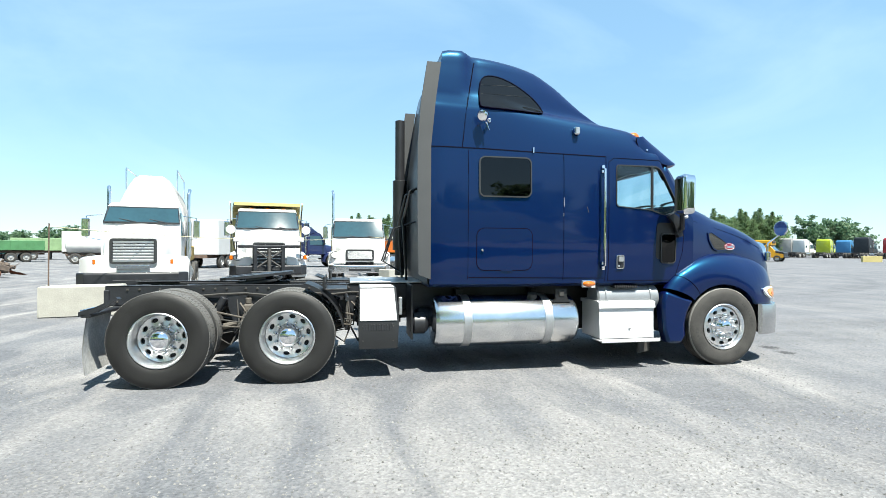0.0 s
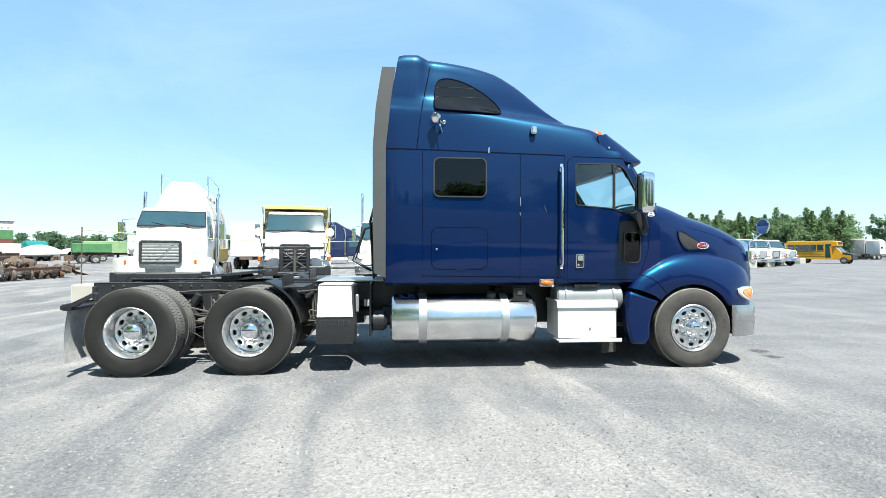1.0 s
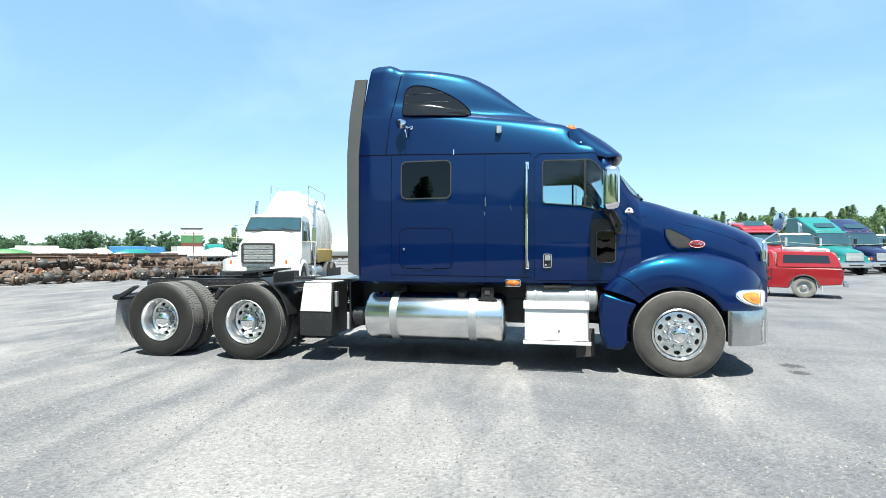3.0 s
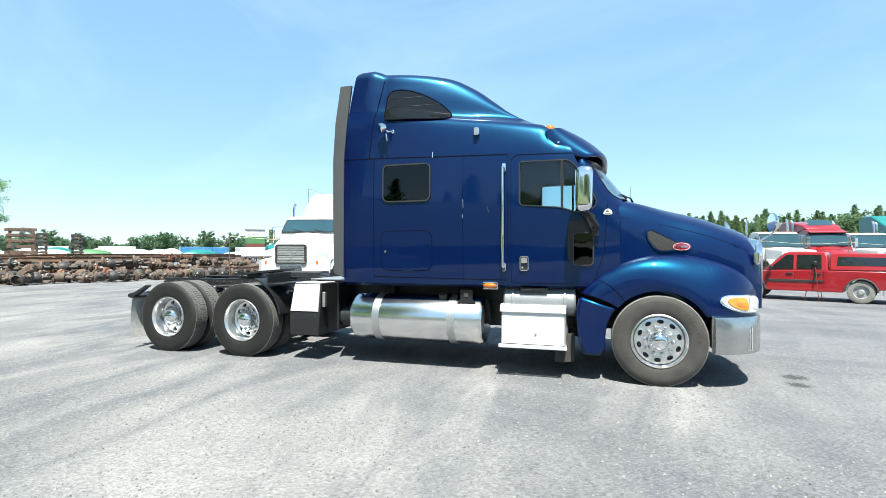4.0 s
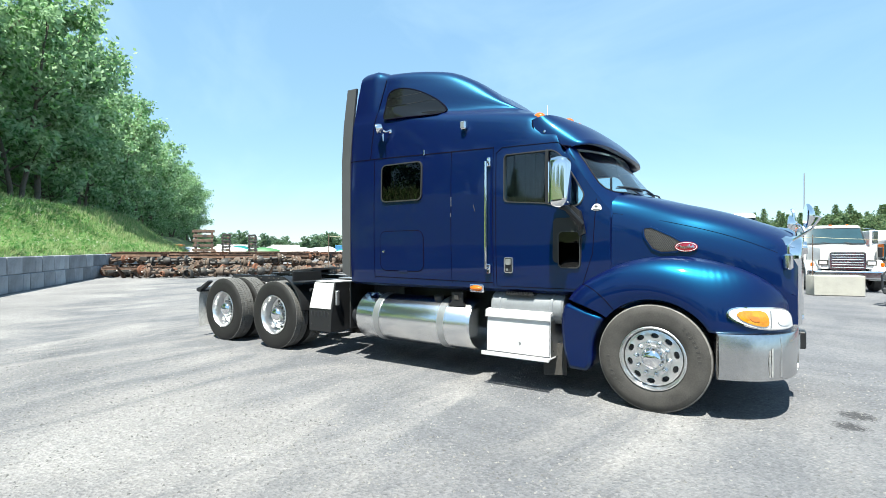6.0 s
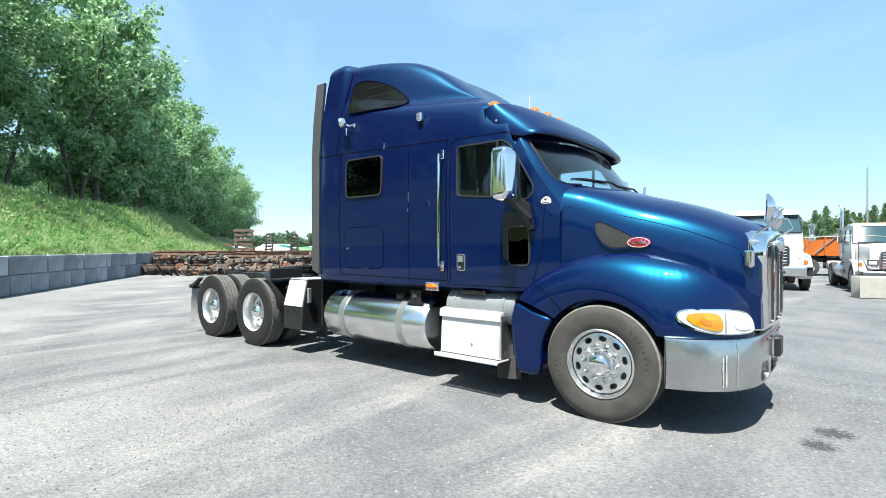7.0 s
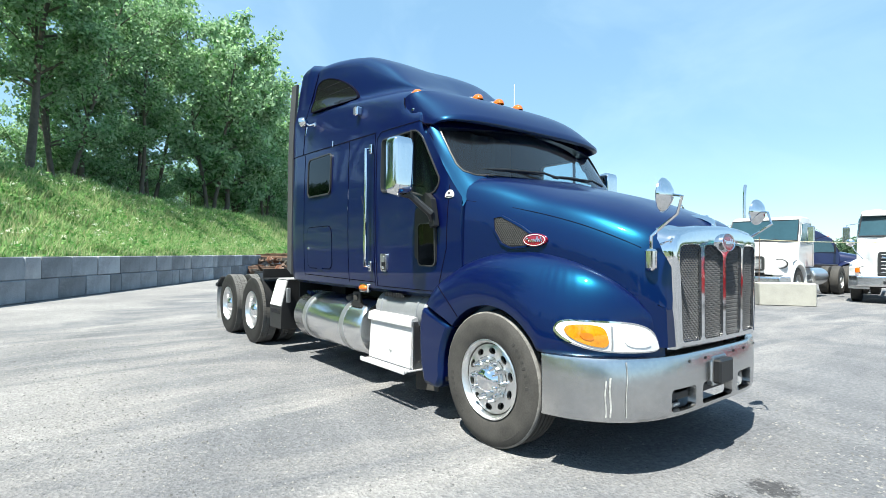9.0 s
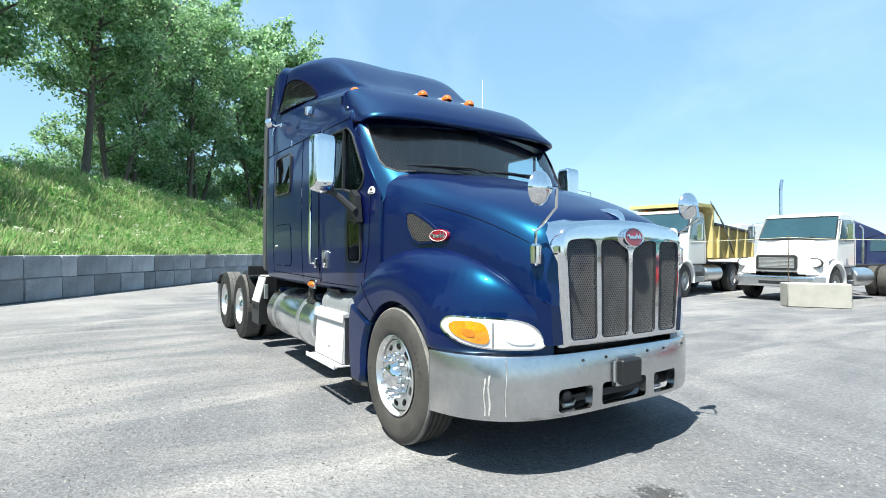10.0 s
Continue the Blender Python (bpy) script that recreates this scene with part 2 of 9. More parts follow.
CABIN = paint("cabin grey cloth", (0.035, 0.04, 0.05), 0.85, 0, 0.12, 6, 80)
CONCRETE = paint("pale concrete", (0.374, 0.365, 0.324), 0.85, 0, 0.1, 3, 40, 0.006)
BLOCKWALL = paint("grey wall block", (0.31, 0.335, 0.365), 0.9, 0, 0.26, 1.6, 30, 0.012, per_piece=0.34)
RUST = paint("rusty iron", (0.235, 0.105, 0.062), 0.85, 0.1, 0.28, 5, 40, 0.006)
RUSTDARK = paint("brown rusted frame", (0.179, 0.122, 0.0928), 0.85, 0.1, 0.3, 5, 40, 0.006)
IRON = paint("dark greasy iron", (0.078, 0.0741, 0.0702), 0.6, 0.2, 0.3, 6, 50, 0.004)
BARK = paint("pale grey bark", (0.137, 0.119, 0.0936), 0.9, 0, 0.25, 4, 30, 0.02)

# ---- mesh builders ----
class Shell:
    """Gathers vertices and faces of one part."""

    def __init__(self):
        self.v, self.f = [], []

    def add(self, verts, faces):
        k = len(self.v)
        self.v.extend(tuple(p) for p in verts)
        self.f.extend(tuple(i + k for i in f) for f in faces)
        return self

    def box(self, lo, hi, b=0.008, m=None):
        """A chamfered box."""
        c = [(lo[i] + hi[i]) / 2 for i in range(3)]
        h = [abs(hi[i] - lo[i]) / 2 for i in range(3)]
        b = min(b, min(h) * 0.45)
        verts, ids = [], {}
        for sx in (-1, 1):
            for sy in (-1, 1):
                for sz in (-1, 1):
                    for ax in range(3):
                        s = (sx, sy, sz)
                        verts.append([c[i] + s[i] * (h[i] - (0 if i == ax else b)) for i in range(3)])
                        ids[s + (ax,)] = len(verts) - 1
        faces = []
        for ax in range(3):
            u, w = (ax + 1) % 3, (ax + 2) % 3
            for sg in (-1, 1):
                q = []
                for a, bb in ((-1, -1), (1, -1), (1, 1), (-1, 1)):
                    s = [0, 0, 0]
                    s[ax], s[u], s[w] = sg, a, bb
                    q.append(ids[tuple(s) + (ax,)])
                faces.append(q if sg > 0 else q[::-1])
            for a in (-1, 1):
                for bb in (-1, 1):
                    s1, s2 = [0, 0, 0], [0, 0, 0]
                    s1[ax], s2[ax] = -1, 1
                    s1[u] = s2[u] = a
                    s1[w] = s2[w] = bb
                    q = [ids[tuple(s1) + (u,)], ids[tuple(s2) + (u,)], ids[tuple(s2) + (w,)], ids[tuple(s1) + (w,)]]
                    faces.append(q if a * bb > 0 else q[::-1])
        for sx in (-1, 1):
            for sy in (-1, 1):
                for sz in (-1, 1):
                    q = [ids[(sx, sy, sz, i)] for i in range(3)]
                    faces.append(q if sx * sy * sz > 0 else q[::-1])
        if m is not None:
            verts = [m @ Vector(p) for p in verts]
        return self.add(verts, faces)

    def lathe(self, prof, origin=(0, 0, 0), axis=(0, 1, 0), seg=32):
        """Turns (radius, height) pairs about an axis."""
        a = Vector(axis).normalized()
        u = a.orthogonal().normalized()
        w = a.cross(u)
        verts, faces, n = [], [], len(prof)
        for k in range(seg):
            t = 2 * math.pi * k / seg
            d = u * math.cos(t) + w * math.sin(t)
            verts += [Vector(origin) + a * h + d * r for r, h in prof]
        for k in range(seg):
            j = (k + 1) % seg
            for i in range(n - 1):
                faces.append((k * n + i, j * n + i, j * n + i + 1, k * n + i + 1))
        return self.add(verts, faces)

    def cyl(self, a, b, r, seg=16, r2=None, edge=0.006):
        a, b = Vector(a), Vector(b)
        L = (b - a).length
        r2 = r if r2 is None else r2
        e = min(edge, r * 0.4, L * 0.3)
        return self.lathe([(1e-4, 0), (max(r - e, 1e-4), 0), (r, e), (r2, L - e), (max(r2 - e, 1e-4), L), (1e-4, L)], a, b - a, seg)

    def tube(self, pts, r, seg=8, closed=False):
        """A round bar along points; r may be one radius or one for each point."""
        pts = [Vector(p) for p in pts]
        n = len(pts)
        rs = r if isinstance(r, (list, tuple)) else [r] * n
        verts, faces, up = [], [], None
        for i, p in enumerate(pts):
            d = (pts[(i + 1) % n] - pts[i - 1]) if closed else (pts[min(i + 1, n - 1)] - pts[max(i - 1, 0)])
            d.normalize()
            if up is None:
                up = d.orthogonal().normalized()
            up = (up - d * up.dot(d)).normalized()
            w = d.cross(up)
            for k in range(seg):
                t = 2 * math.pi * k / seg
                verts.append(p + (up * math.cos(t) + w * math.sin(t)) * rs[i])
        for i in range(n if closed else n - 1):
            j = (i + 1) % n
            for k in range(seg):
                kk = (k + 1) % seg
                faces.append((i * seg + k, i * seg + kk, j * seg + kk, j * seg + k))
        if not closed:
            faces += [tuple(range(seg))[::-1], tuple(range((n - 1) * seg, n * seg))]
        return self.add(verts, faces)

    def grid(self, fn, nu, nv, flip=False, wrap=False):
        """A sheet fn(u, v) -> point, u and v from 0 to 1."""
        verts = [fn(i / (nu - (0 if wrap else 1)), j / (nv - 1)) for i in range(nu) for j in range(nv)]
        faces = []
        for i in range(nu if wrap else nu - 1):
            for j in range(nv - 1):
                k = (i + 1) % nu
                q = (i * nv + j, k * nv + j, k * nv + j + 1, i * nv + j + 1)
                faces.append(q[::-1] if flip else q)
        return self.add(verts, faces)

    def prism(self, poly, axis, lo, hi):
        """A flat outline drawn out along an axis (0 x, 1 y, 2 z)."""
        n = len(poly)

        def put(p, h):
            q = list(p)
            q.insert(axis, h)
            return q
        verts = [put(p, lo) for p in poly] + [put(p, hi) for p in poly]
        faces = [tuple(range(n))[::-1], tuple(range(n, 2 * n))]
        faces += [(i, (i + 1) % n, n + (i + 1) % n, n + i) for i in range(n)]
        return self.add(verts, faces)

    def ring(self, outer, inner, axis, lo, hi):
        """A flat frame between two outlines of equal count, with thickness."""
        n = len(outer)

        def put(p, h):
            q = list(p)
            q.insert(axis, h)
            return q
        verts = [put(p, h) for h in (lo, hi) for o in (outer, inner) for p in o]
        faces = []
        for i in range(n):
            j = (i + 1) % n
            faces += [(i, n + i, n + j, j), (2 * n + i, 2 * n + j, 3 * n + j, 3 * n + i), (i, j, 2 * n + j, 2 * n + i), (n + i, 3 * n + i, 3 * n + j, n + j)]
        return self.add(verts, faces)

    def mesh(self, name, material, angle=35):
        me = bpy.data.meshes.new(name)
        me.from_pydata(self.v, [], self.f)
        bm = bmesh.new()
        bm.from_mesh(me)
        bmesh.ops.remove_doubles(bm, verts=bm.verts, dist=0.0003)
        bmesh.ops.recalc_face_normals(bm, faces=bm.faces)
        bm.to_mesh(me)
        bm.free()
        me.materials.append(material)
        me.shade_smooth()
        me.set_sharp_from_angle(angle=radians(angle))
        return me


def part(name, shell, material, parent, label="", angle=35, at=None):
    """One mesh object under a thing or under a part."""
    me = shell if isinstance(shell, bpy.types.Mesh) else shell.mesh(name, material, angle)
    ob = new(name, me)
    ob.parent = parent
    if at is not None:
        ob.matrix_basis = at
    return tagged(ob, label)


def thing(name, label, category, group="", kind=""):
    return tagged(new(name), label, category, group, kind)


def solo(name, shell, material, label, category="", group="", kind="", angle=35):
    return tagged(new(name, shell.mesh(name, material, angle)), label, category, group, kind)


def soft(ob, w=0.03):
    """Rounds a body's edges."""
    md = ob.modifiers.new("edge", "BEVEL")
    md.width, md.segments, md.limit_method, md.angle_limit = w, 2, "ANGLE", radians(25)
    return ob


def rounded(x0, z0, x1, z1, r, k=5):
    """A rectangle's outline with rounded corners."""
    out = []
    for cx, cz, a in ((x1 - r, z1 - r, 0), (x0 + r, z1 - r, 90), (x0 + r, z0 + r, 180), (x1 - r, z0 + r, 270)):
        out += [(cx + r * math.cos(radians(a + 90 * i / k)), cz + r * math.sin(radians(a + 90 * i / k))) for i in range(k + 1)]
    return out


def grown(poly, d):
    """An outline moved outward by d."""
    n, out = len(poly), []
    area = sum(poly[i][0] * poly[(i + 1) % n][1] - poly[(i + 1) % n][0] * poly[i][1] for i in range(n))
    s = 1 if area > 0 else -1
    for i in range(n):
        a, b, c = Vector(poly[i - 1]), Vector(poly[i]), Vector(poly[(i + 1) % n])
        t = (b - a).normalized() + (c - b).normalized()
        t = t.normalized() if t.length > 1e-6 else (c - a).normalized()
        out.append((b.x + s * t.y * d, b.y - s * t.x * d))
    return out


def curve(table, x):
    """A smooth line through (x, value) pairs (monotone cubic)."""
    if x <= table[0][0]:
        return table[0][1]
    if x >= table[-1][0]:
        return table[-1][1]
    n = len(table)
    sl = [(table[i + 1][1] - table[i][1]) / (table[i + 1][0] - table[i][0]) for i in range(n - 1)]
    tg = [sl[0]] + [0 if sl[i] * sl[i + 1] <= 0 else 2 * sl[i] * sl[i + 1] / (sl[i] + sl[i + 1]) for i in range(n - 2)] + [sl[-1]]
    for i in range(n - 1):
        if x <= table[i + 1][0]:
            h = table[i + 1][0] - table[i][0]
            t = (x - table[i][0]) / h
            return ((1 + 2 * t) * (1 - t) ** 2 * table[i][1] + t * (1 - t) ** 2 * h * tg[i] + t * t * (3 - 2 * t) * table[i + 1][1] + t * t * (t - 1) * h * tg[i + 1])


def cut(ob, cutters, angle=35):
    """Cuts closed shells out of a mesh object, one after another."""
    for s in cutters:
        c = new("cutter", s.mesh("cutter", BLACK))
        md = ob.modifiers.new("cut", "BOOLEAN")
        md.operation, md.solver, md.object = "DIFFERENCE", "EXACT", c
        dg = bpy.context.evaluated_depsgraph_get()
        me = bpy.data.meshes.new_from_object(ob.evaluated_get(dg))
        ob.modifiers.clear()
        old, ob.data = ob.data, me
        bpy.data.meshes.remove(old)
        cm = c.data
        bpy.data.objects.remove(c)
        bpy.data.meshes.remove(cm)
    ob.data.shade_smooth()
    ob.data.set_sharp_from_angle(angle=radians(angle))
    return ob

# ---- the blue sleeper tractor ----
truck = thing("tractor_truck", "dark blue metallic sleeper tractor with chrome bumper, parked on gravel", "truck")
AX0, AX1, AX2, RW, RD = -0.035, -5.585, -6.925, 0.508, 0.524
ROOF = [(-3.97, 3.965), (-3.9, 3.985), (-3.56, 3.99), (-3.46, 3.975), (-3.0, 3.95), (-2.6, 3.89), (-2.3, 3.75), (-2.0, 3.535), (-1.7, 3.315), (-1.45, 3.195), (-1.2, 3.075), (-1.04, 3.0), (-1.0, 2.92), (-0.94, 2.79), (-0.87, 2.66), (-0.46, 2.13)]
SHOULDER = [(-3.97, 3.3), (-2.9, 3.25), (-2.3, 3.2), (-1.6, 3.1), (-1.2, 3.02), (-1.02, 2.97)]
DOME = [(-3.97, 1.10), (-3.4, 1.10), (-2.9, 1.03), (-2.4, 0.93), (-1.9, 0.82), (-1.5, 0.74), (-1.0, 0.70)]
WIDE = [(-3.97, 1.185), (-3.8, 1.21), (-1.6, 1.21), (-1.0, 1.195), (-0.46, 1.135)]


def ease(a, b, x):
    t = min(1, max(0, (x - a) / (b - a)))
    return t * t * (3 - 2 * t)


def cab_half(x, inset=0.0):
    """Half of the cab's cross-section at x, from the sill to the roof's crown."""
    zt, zs, wd, hw = curve(ROOF, x), curve(SHOULDER, x), curve(DOME, x), curve(WIDE, x)
    r, f = 1 - ease(-3.4, -2.1, x), ease(-1.04, -0.9, x)
    z4 = min(2.68, zt - 0.2)
    z2 = 1.55
    up = zt - zs
    brow = [(1.15 + 0.04 * r, zs - 0.14), (1.08 + 0.095 * r, zs - 0.02), (0.95 + 0.20 * r, zs + 0.05 * r + 0.03), (wd + 0.02 * r, zs + 0.10 + 0.1 * r * up),
            (wd * (0.95 + 0.035 * r), zs + 0.1 + (up - 0.1) * 0.55), (wd * (0.83 + 0.08 * r), zs + 0.1 + (up - 0.1) * 0.87), (wd * 0.5, zt - 0.025), (0, zt - 0.045)]
    tuck = ease(-1.285, -1.16, x)
    brow = [(y - tuck * d, z - tuck * e) for (y, z), d, e in zip(brow, (0.05, 0.07, 0.07, 0.05, 0.04, 0.03, 0, 0), (0.03, 0.04, 0.04, 0.04, 0.04, 0.03, 0.02, 0.02))]
    post = 1 - ease(-3.64, -3.46, x)
    brow = [(y + post * d, z) for (y, z), d in zip(brow, (0, 0, 0.01, 0.035, 0.05, 0.095, 0.36, 0))]
    brow = [(y, min(z, zt - 0.02 - 0.07 * (1 - 0.55 * post) * (y / 1.15) ** 2)) for y, z in brow]
    rd = 1 + 1.5 * ease(-0.8, -0.46, x)
    low = [(hw - 0.015, zt - 0.11 * rd), (hw - 0.045 * rd, zt - 0.045 * rd), (hw - 0.1 * rd, zt - 0.012 * rd), (0.8 * hw, zt), (0.6 * hw, zt), (0.4 * hw, zt), (0.2 * hw, zt), (0, zt)]
    sink = 1 - ease(-0.95, -0.87, x)
    low = [(y, z - sink * d) for (y, z), d in zip(low, (0.24, 0.20, 0.16, 0.12, 0.06, 0.03, 0.01, 0))]
    top = [(a[0] * (1 - f) + b[0] * f, a[1] * (1 - f) + b[1] * f) for a, b in zip(brow, low)]
    pts = [(0.5, 1.06), (hw - 0.10, 1.06), (hw - 0.03, 1.10), (hw, z2), (hw + 0.004, z2 + 0.55 * (z4 - z2)), (hw - 0.008, z4)] + top
    if inset:
        down = 0.1 if x > -1.0 else inset
        pts = [(max(0, p[0] - inset), max(1.06 + inset, min(p[1] - (down if i > 5 else 0), zt - down))) for i, p in enumerate(pts)]
    out, n = [], len(pts)
    for i in range(n - 1):
        p = [Vector(pts[max(0, min(n - 1, i + k))]) for k in (-1, 0, 1, 2)]
        steps = 4 if i > 1 else 1
        for s in range(steps):
            t = s / steps
            out.append(0.5 * (2 * p[1] + (p[2] - p[0]) * t + (2 * p[0] - 5 * p[1] + 4 * p[2] - p[3]) * t * t + (3 * p[1] - p[0] - 3 * p[2] + p[3]) * t ** 3))
    out.append(Vector(pts[-1]))
    return [(max(0.0, q.x), q.y) for q in out]


def bow(x, y, z=1.1):
    return x + 0.18 * ease(-3.3, -3.97, x) * max(0, (z - 2.55) / 1.45) ** 1.6 + 0.2 * ease(-1.35, -0.9, x) * max(0, 1 - (y / 1.18) ** 2)


def cab_loft(xs, inset):
    s, rows = Shell(), []
    for x in xs:
        h = cab_half(x, inset)
        rows.append([(bow(x, y, z), y, z) for y, z in h] + [(bow(x, y, z), -y, z) for y, z in h[::-1][1:]])
    n = len(rows[0])
    faces = [(i * n + j, i * n + (j + 1) % n, (i + 1) * n + (j + 1) % n, (i + 1) * n + j) for i in range(len(rows) - 1) for j in range(n)]
    faces += [tuple(range(n)), tuple(range((len(rows) - 1) * n, len(rows) * n))[::-1]]
    return s.add([p for r in rows for p in r], faces)


def side_of(half, x, z):
    """How far out the side stands at x and height z."""
    h = half(x)
    for (y0, z0), (y1, z1) in zip(h, h[1:]):
        if z0 <= z <= z1 and z1 > z0:
            return y0 + (y1 - y0) * (z - z0) / (z1 - z0)
    return h[len(h) // 3][0]


def plate(surface, poly, side, off, rings=4, shell=None, thick=0.02):
    """A panel that lies on a curved side, off metres proud of it."""
    s = shell or Shell()
    cx, cz = sum(p[0] for p in poly) / len(poly), sum(p[1] for p in poly) / len(poly)
    n, verts, faces = len(poly), [], []
    for k in range(rings + 1):
        t = k / rings if k else 0.02
        for x, z in poly:
            a, b = cx + (x - cx) * t, cz + (z - cz) * t
            verts.append((a, side * (surface(a, b) + off), b))
    for x, z in poly:
        verts.append((x, side * (surface(x, z) + off - thick), z))
    for k in range(rings + 1):
        for i in range(n):
            j = (i + 1) % n
            faces.append((k * n + i, k * n + j, (k + 1) * n + j, (k + 1) * n + i))
    faces.append(tuple(range(n)))
    return s.add(verts, faces)


def band(surface, poly, side, off, width, shell=None, thick=0.02, closed=True):
    """A raised strip of some width along an outline on a curved side."""
    s = shell or Shell()
    n = len(poly)
    outer = grown(poly, width) if closed else [(x, z + width) for x, z in poly]
    verts = []
    for pts, o in ((poly, off - thick), (poly, off), (outer, off), (outer, off - thick)):
        verts += [(x, side * (surface(x, z) + o), z) for x, z in pts]
    faces = []
    for i in range(n if closed else n - 1):
        j = (i + 1) % n
        for k in range(3):
            faces.append((k * n + i, k * n + j, (k + 1) * n + j, (k + 1) * n + i))
    return s.add(verts, faces)


def chaikin(poly, n=2):
    """Rounds an outline's corners."""
    for _ in range(n):
        out = []
        for (x0, z0), (x1, z1) in zip(poly, poly[1:] + poly[:1]):
            out += [(0.75 * x0 + 0.25 * x1, 0.75 * z0 + 0.25 * z1), (0.25 * x0 + 0.75 * x1, 0.25 * z0 + 0.75 * z1)]
        poly = out
    return poly


def dense(poly, step=0.06, closed=True):
    out, n = [], len(poly)
    for i in range(n if closed else n - 1):
        a, b = Vector(poly[i]), Vector(poly[(i + 1) % n])
        k = max(1, int((b - a).length / step))
        out += [tuple(a.lerp(b, t / k)) for t in range(k)]
    return out if closed else out + [tuple(poly[-1])]


def top_z(x, y):
    """Height of the cab's upper skin at x, y metres off the middle."""
    h = cab_half(x)
    for (y0, z0), (y1, z1) in zip(h[::-1], h[::-1][1:]):
        if y0 <= y <= y1:
            return z0 + (z1 - z0) * (y - y0) / max(1e-6, y1 - y0)
    return h[-1][1]


def cab_y(x, z):
    return side_of(cab_half, min(max(x, -3.97), -0.47), z)


xs = [-3.97, -3.95, -3.9, -3.84, -3.76] + [-3.66 + 0.1 * i for i in range(26)] + [-1.08, -1.05, -1.02, -0.99, -0.96, -0.93, -0.9, -0.87, -0.8, -0.73, -0.66, -0.59, -0.52, -0.46]
cab = part("cab", cab_loft(xs, 0.0), BLUE, truck, "dark blue metallic sleeper cab with raised roof", 40)
DWIN = chaikin(dense([(-1.585, 2.075), (-1.585, 2.585), (-1.02, 2.585), (-0.94, 2.52), (-0.7, 2.1), (-0.74, 2.01), (-0.9, 1.97), (-1.1, 2.035)], 0.08), 2)
SCREEN_EDGE = [(0, 2.125), (0.84, 2.125), (0.97, 2.135), (1.045, 2.17), (1.075, 2.23), (1.09, 2.35), (1.10, 2.5), (1.095, 2.59), (0, 2.66)]
cab.parent = None
cut(cab, [cab_loft([x for x in xs if -3.92 < x < -0.57], 0.06), Shell().prism(grown(DWIN, 0.006), 1, -1.5, 1.5),
          Shell().prism([(-y, z) for y, z in SCREEN_EDGE] + [(y, z) for y, z in SCREEN_EDGE[::-1][:-1]], 0, -0.98, 0.3)], 40)
cab.parent = truck

# windshield, wipers, visor
s = Shell().grid(lambda u, v: (bow(-0.91 + 0.44 * v, 1.105 * (2 * u - 1)) - 0.006, 1.105 * (2 * u - 1), top_z(-0.91 + 0.44 * v, 1.105 * abs(2 * u - 1)) - 0.008), 61, 13)
pane = part("windshield", s, SCREEN, truck, "wide curved windshield")
pane.visible_shadow = False
edge = []
for y0, z0 in dense(SCREEN_EDGE[1:-1], 0.04, False):
    lo, hi = -0.95, -0.46
    for _ in range(20):
        m = (lo + hi) / 2
        lo, hi = (m, hi) if top_z(m, y0) > z0 else (lo, m)
    edge.append((lo, y0, top_z(lo, y0)))
for side in (-1, 1):
    part("screen_seal", Shell().tube([(bow(x, y) - 0.001, side * y, z - 0.002) for x, y, z in edge], 0.009, 6), PLASTIC, pane)
for y0, y1, x0 in ((-0.90, -0.25, -0.44), (-0.10, 0.52, -0.36)):
    pts = [(bow(-0.535, y) + 0.015, y, 2.19 + 0.012 * math.sin(3.1 * k / 6)) for k, y in ((k, y0 + (y1 - y0) * k / 6) for k in range(7))]
    w = part("wiper", Shell().tube(pts, [0.006, 0.010, 0.012, 0.013, 0.012, 0.010, 0.006], 6).tube([(p[0] - 0.012, p[1], p[2] - 0.012) for p in pts], 0.006, 5), PLASTIC, truck)
    part("wiper_arm", Shell().tube([pts[3], (bow(-0.50, y1 - 0.05) + 0.03, y1 - 0.05, 2.20), (bow(-0.47, y1 + 0.12) + 0.02, y1 + 0.12, 2.165)], [0.008, 0.011, 0.014], 6), PLASTIC, w)
VL = cab_y(-0.86, 2.60) + 0.012
VT = cab_y(-1.30, 2.93) + 0.006


def visor_point(t, v):
    """The visor's skin from its seat on the roof (t = 0) to the lip (t = 1), wrapped round the corners."""
    th = (2 * v - 1) * math.pi / 2
    c, sn = abs(math.cos(th)) ** 0.625, math.copysign(abs(math.sin(th)) ** 0.625, th)
    top = Vector((-1.28 + 0.24 * c, VT * sn, 2.955 + 0.075 * c))
    lip = Vector((-0.84 + 0.265 * c, VL * sn, 2.615 + 0.075 * c))
    mid = Vector((-1.275 + 0.535 * c, max(VT, VL) * sn * 1.012, 2.70 + 0.225 * c))
    return top * (1 - t) ** 2 + mid * 2 * t * (1 - t) + lip * t * t


s, nv = Shell(), 61
rows = [[visor_point(i / 12, j / 60) for j in range(nv)] for i in range(13)]
rim = [abs(math.cos((2 * j / 60 - 1) * math.pi / 2)) ** 0.625 for j in range(nv)]
rows.append([p + Vector((0.006 * c, 0, -0.03 * c - 0.004)) for c, p in zip(rim, rows[12])])
rows.append([p + Vector((-0.022 * c, -0.012 * p.y, -0.05 * c - 0.006)) for c, p in zip(rim, rows[12])])
rows.append([p + Vector((-0.05 * c, -0.02 * p.y, -0.042 * c - 0.004)) for c, p in zip(rim, rows[12])])
rows.append([Vector((-0.93 + 0.14 * c, p.y * 0.955, 2.655 + 0.16 * c)) for c, p in zip(rim, rows[12])])
s.add([tuple(p) for r in rows for p in r], [(i * nv + j, (i + 1) * nv + j, (i + 1) * nv + j + 1, i * nv + j + 1) for i in range(len(rows) - 1) for j in range(nv - 1)])
visor = part("sun_visor", s, BLUE, truck, "blue sun visor over the windshield", 60)
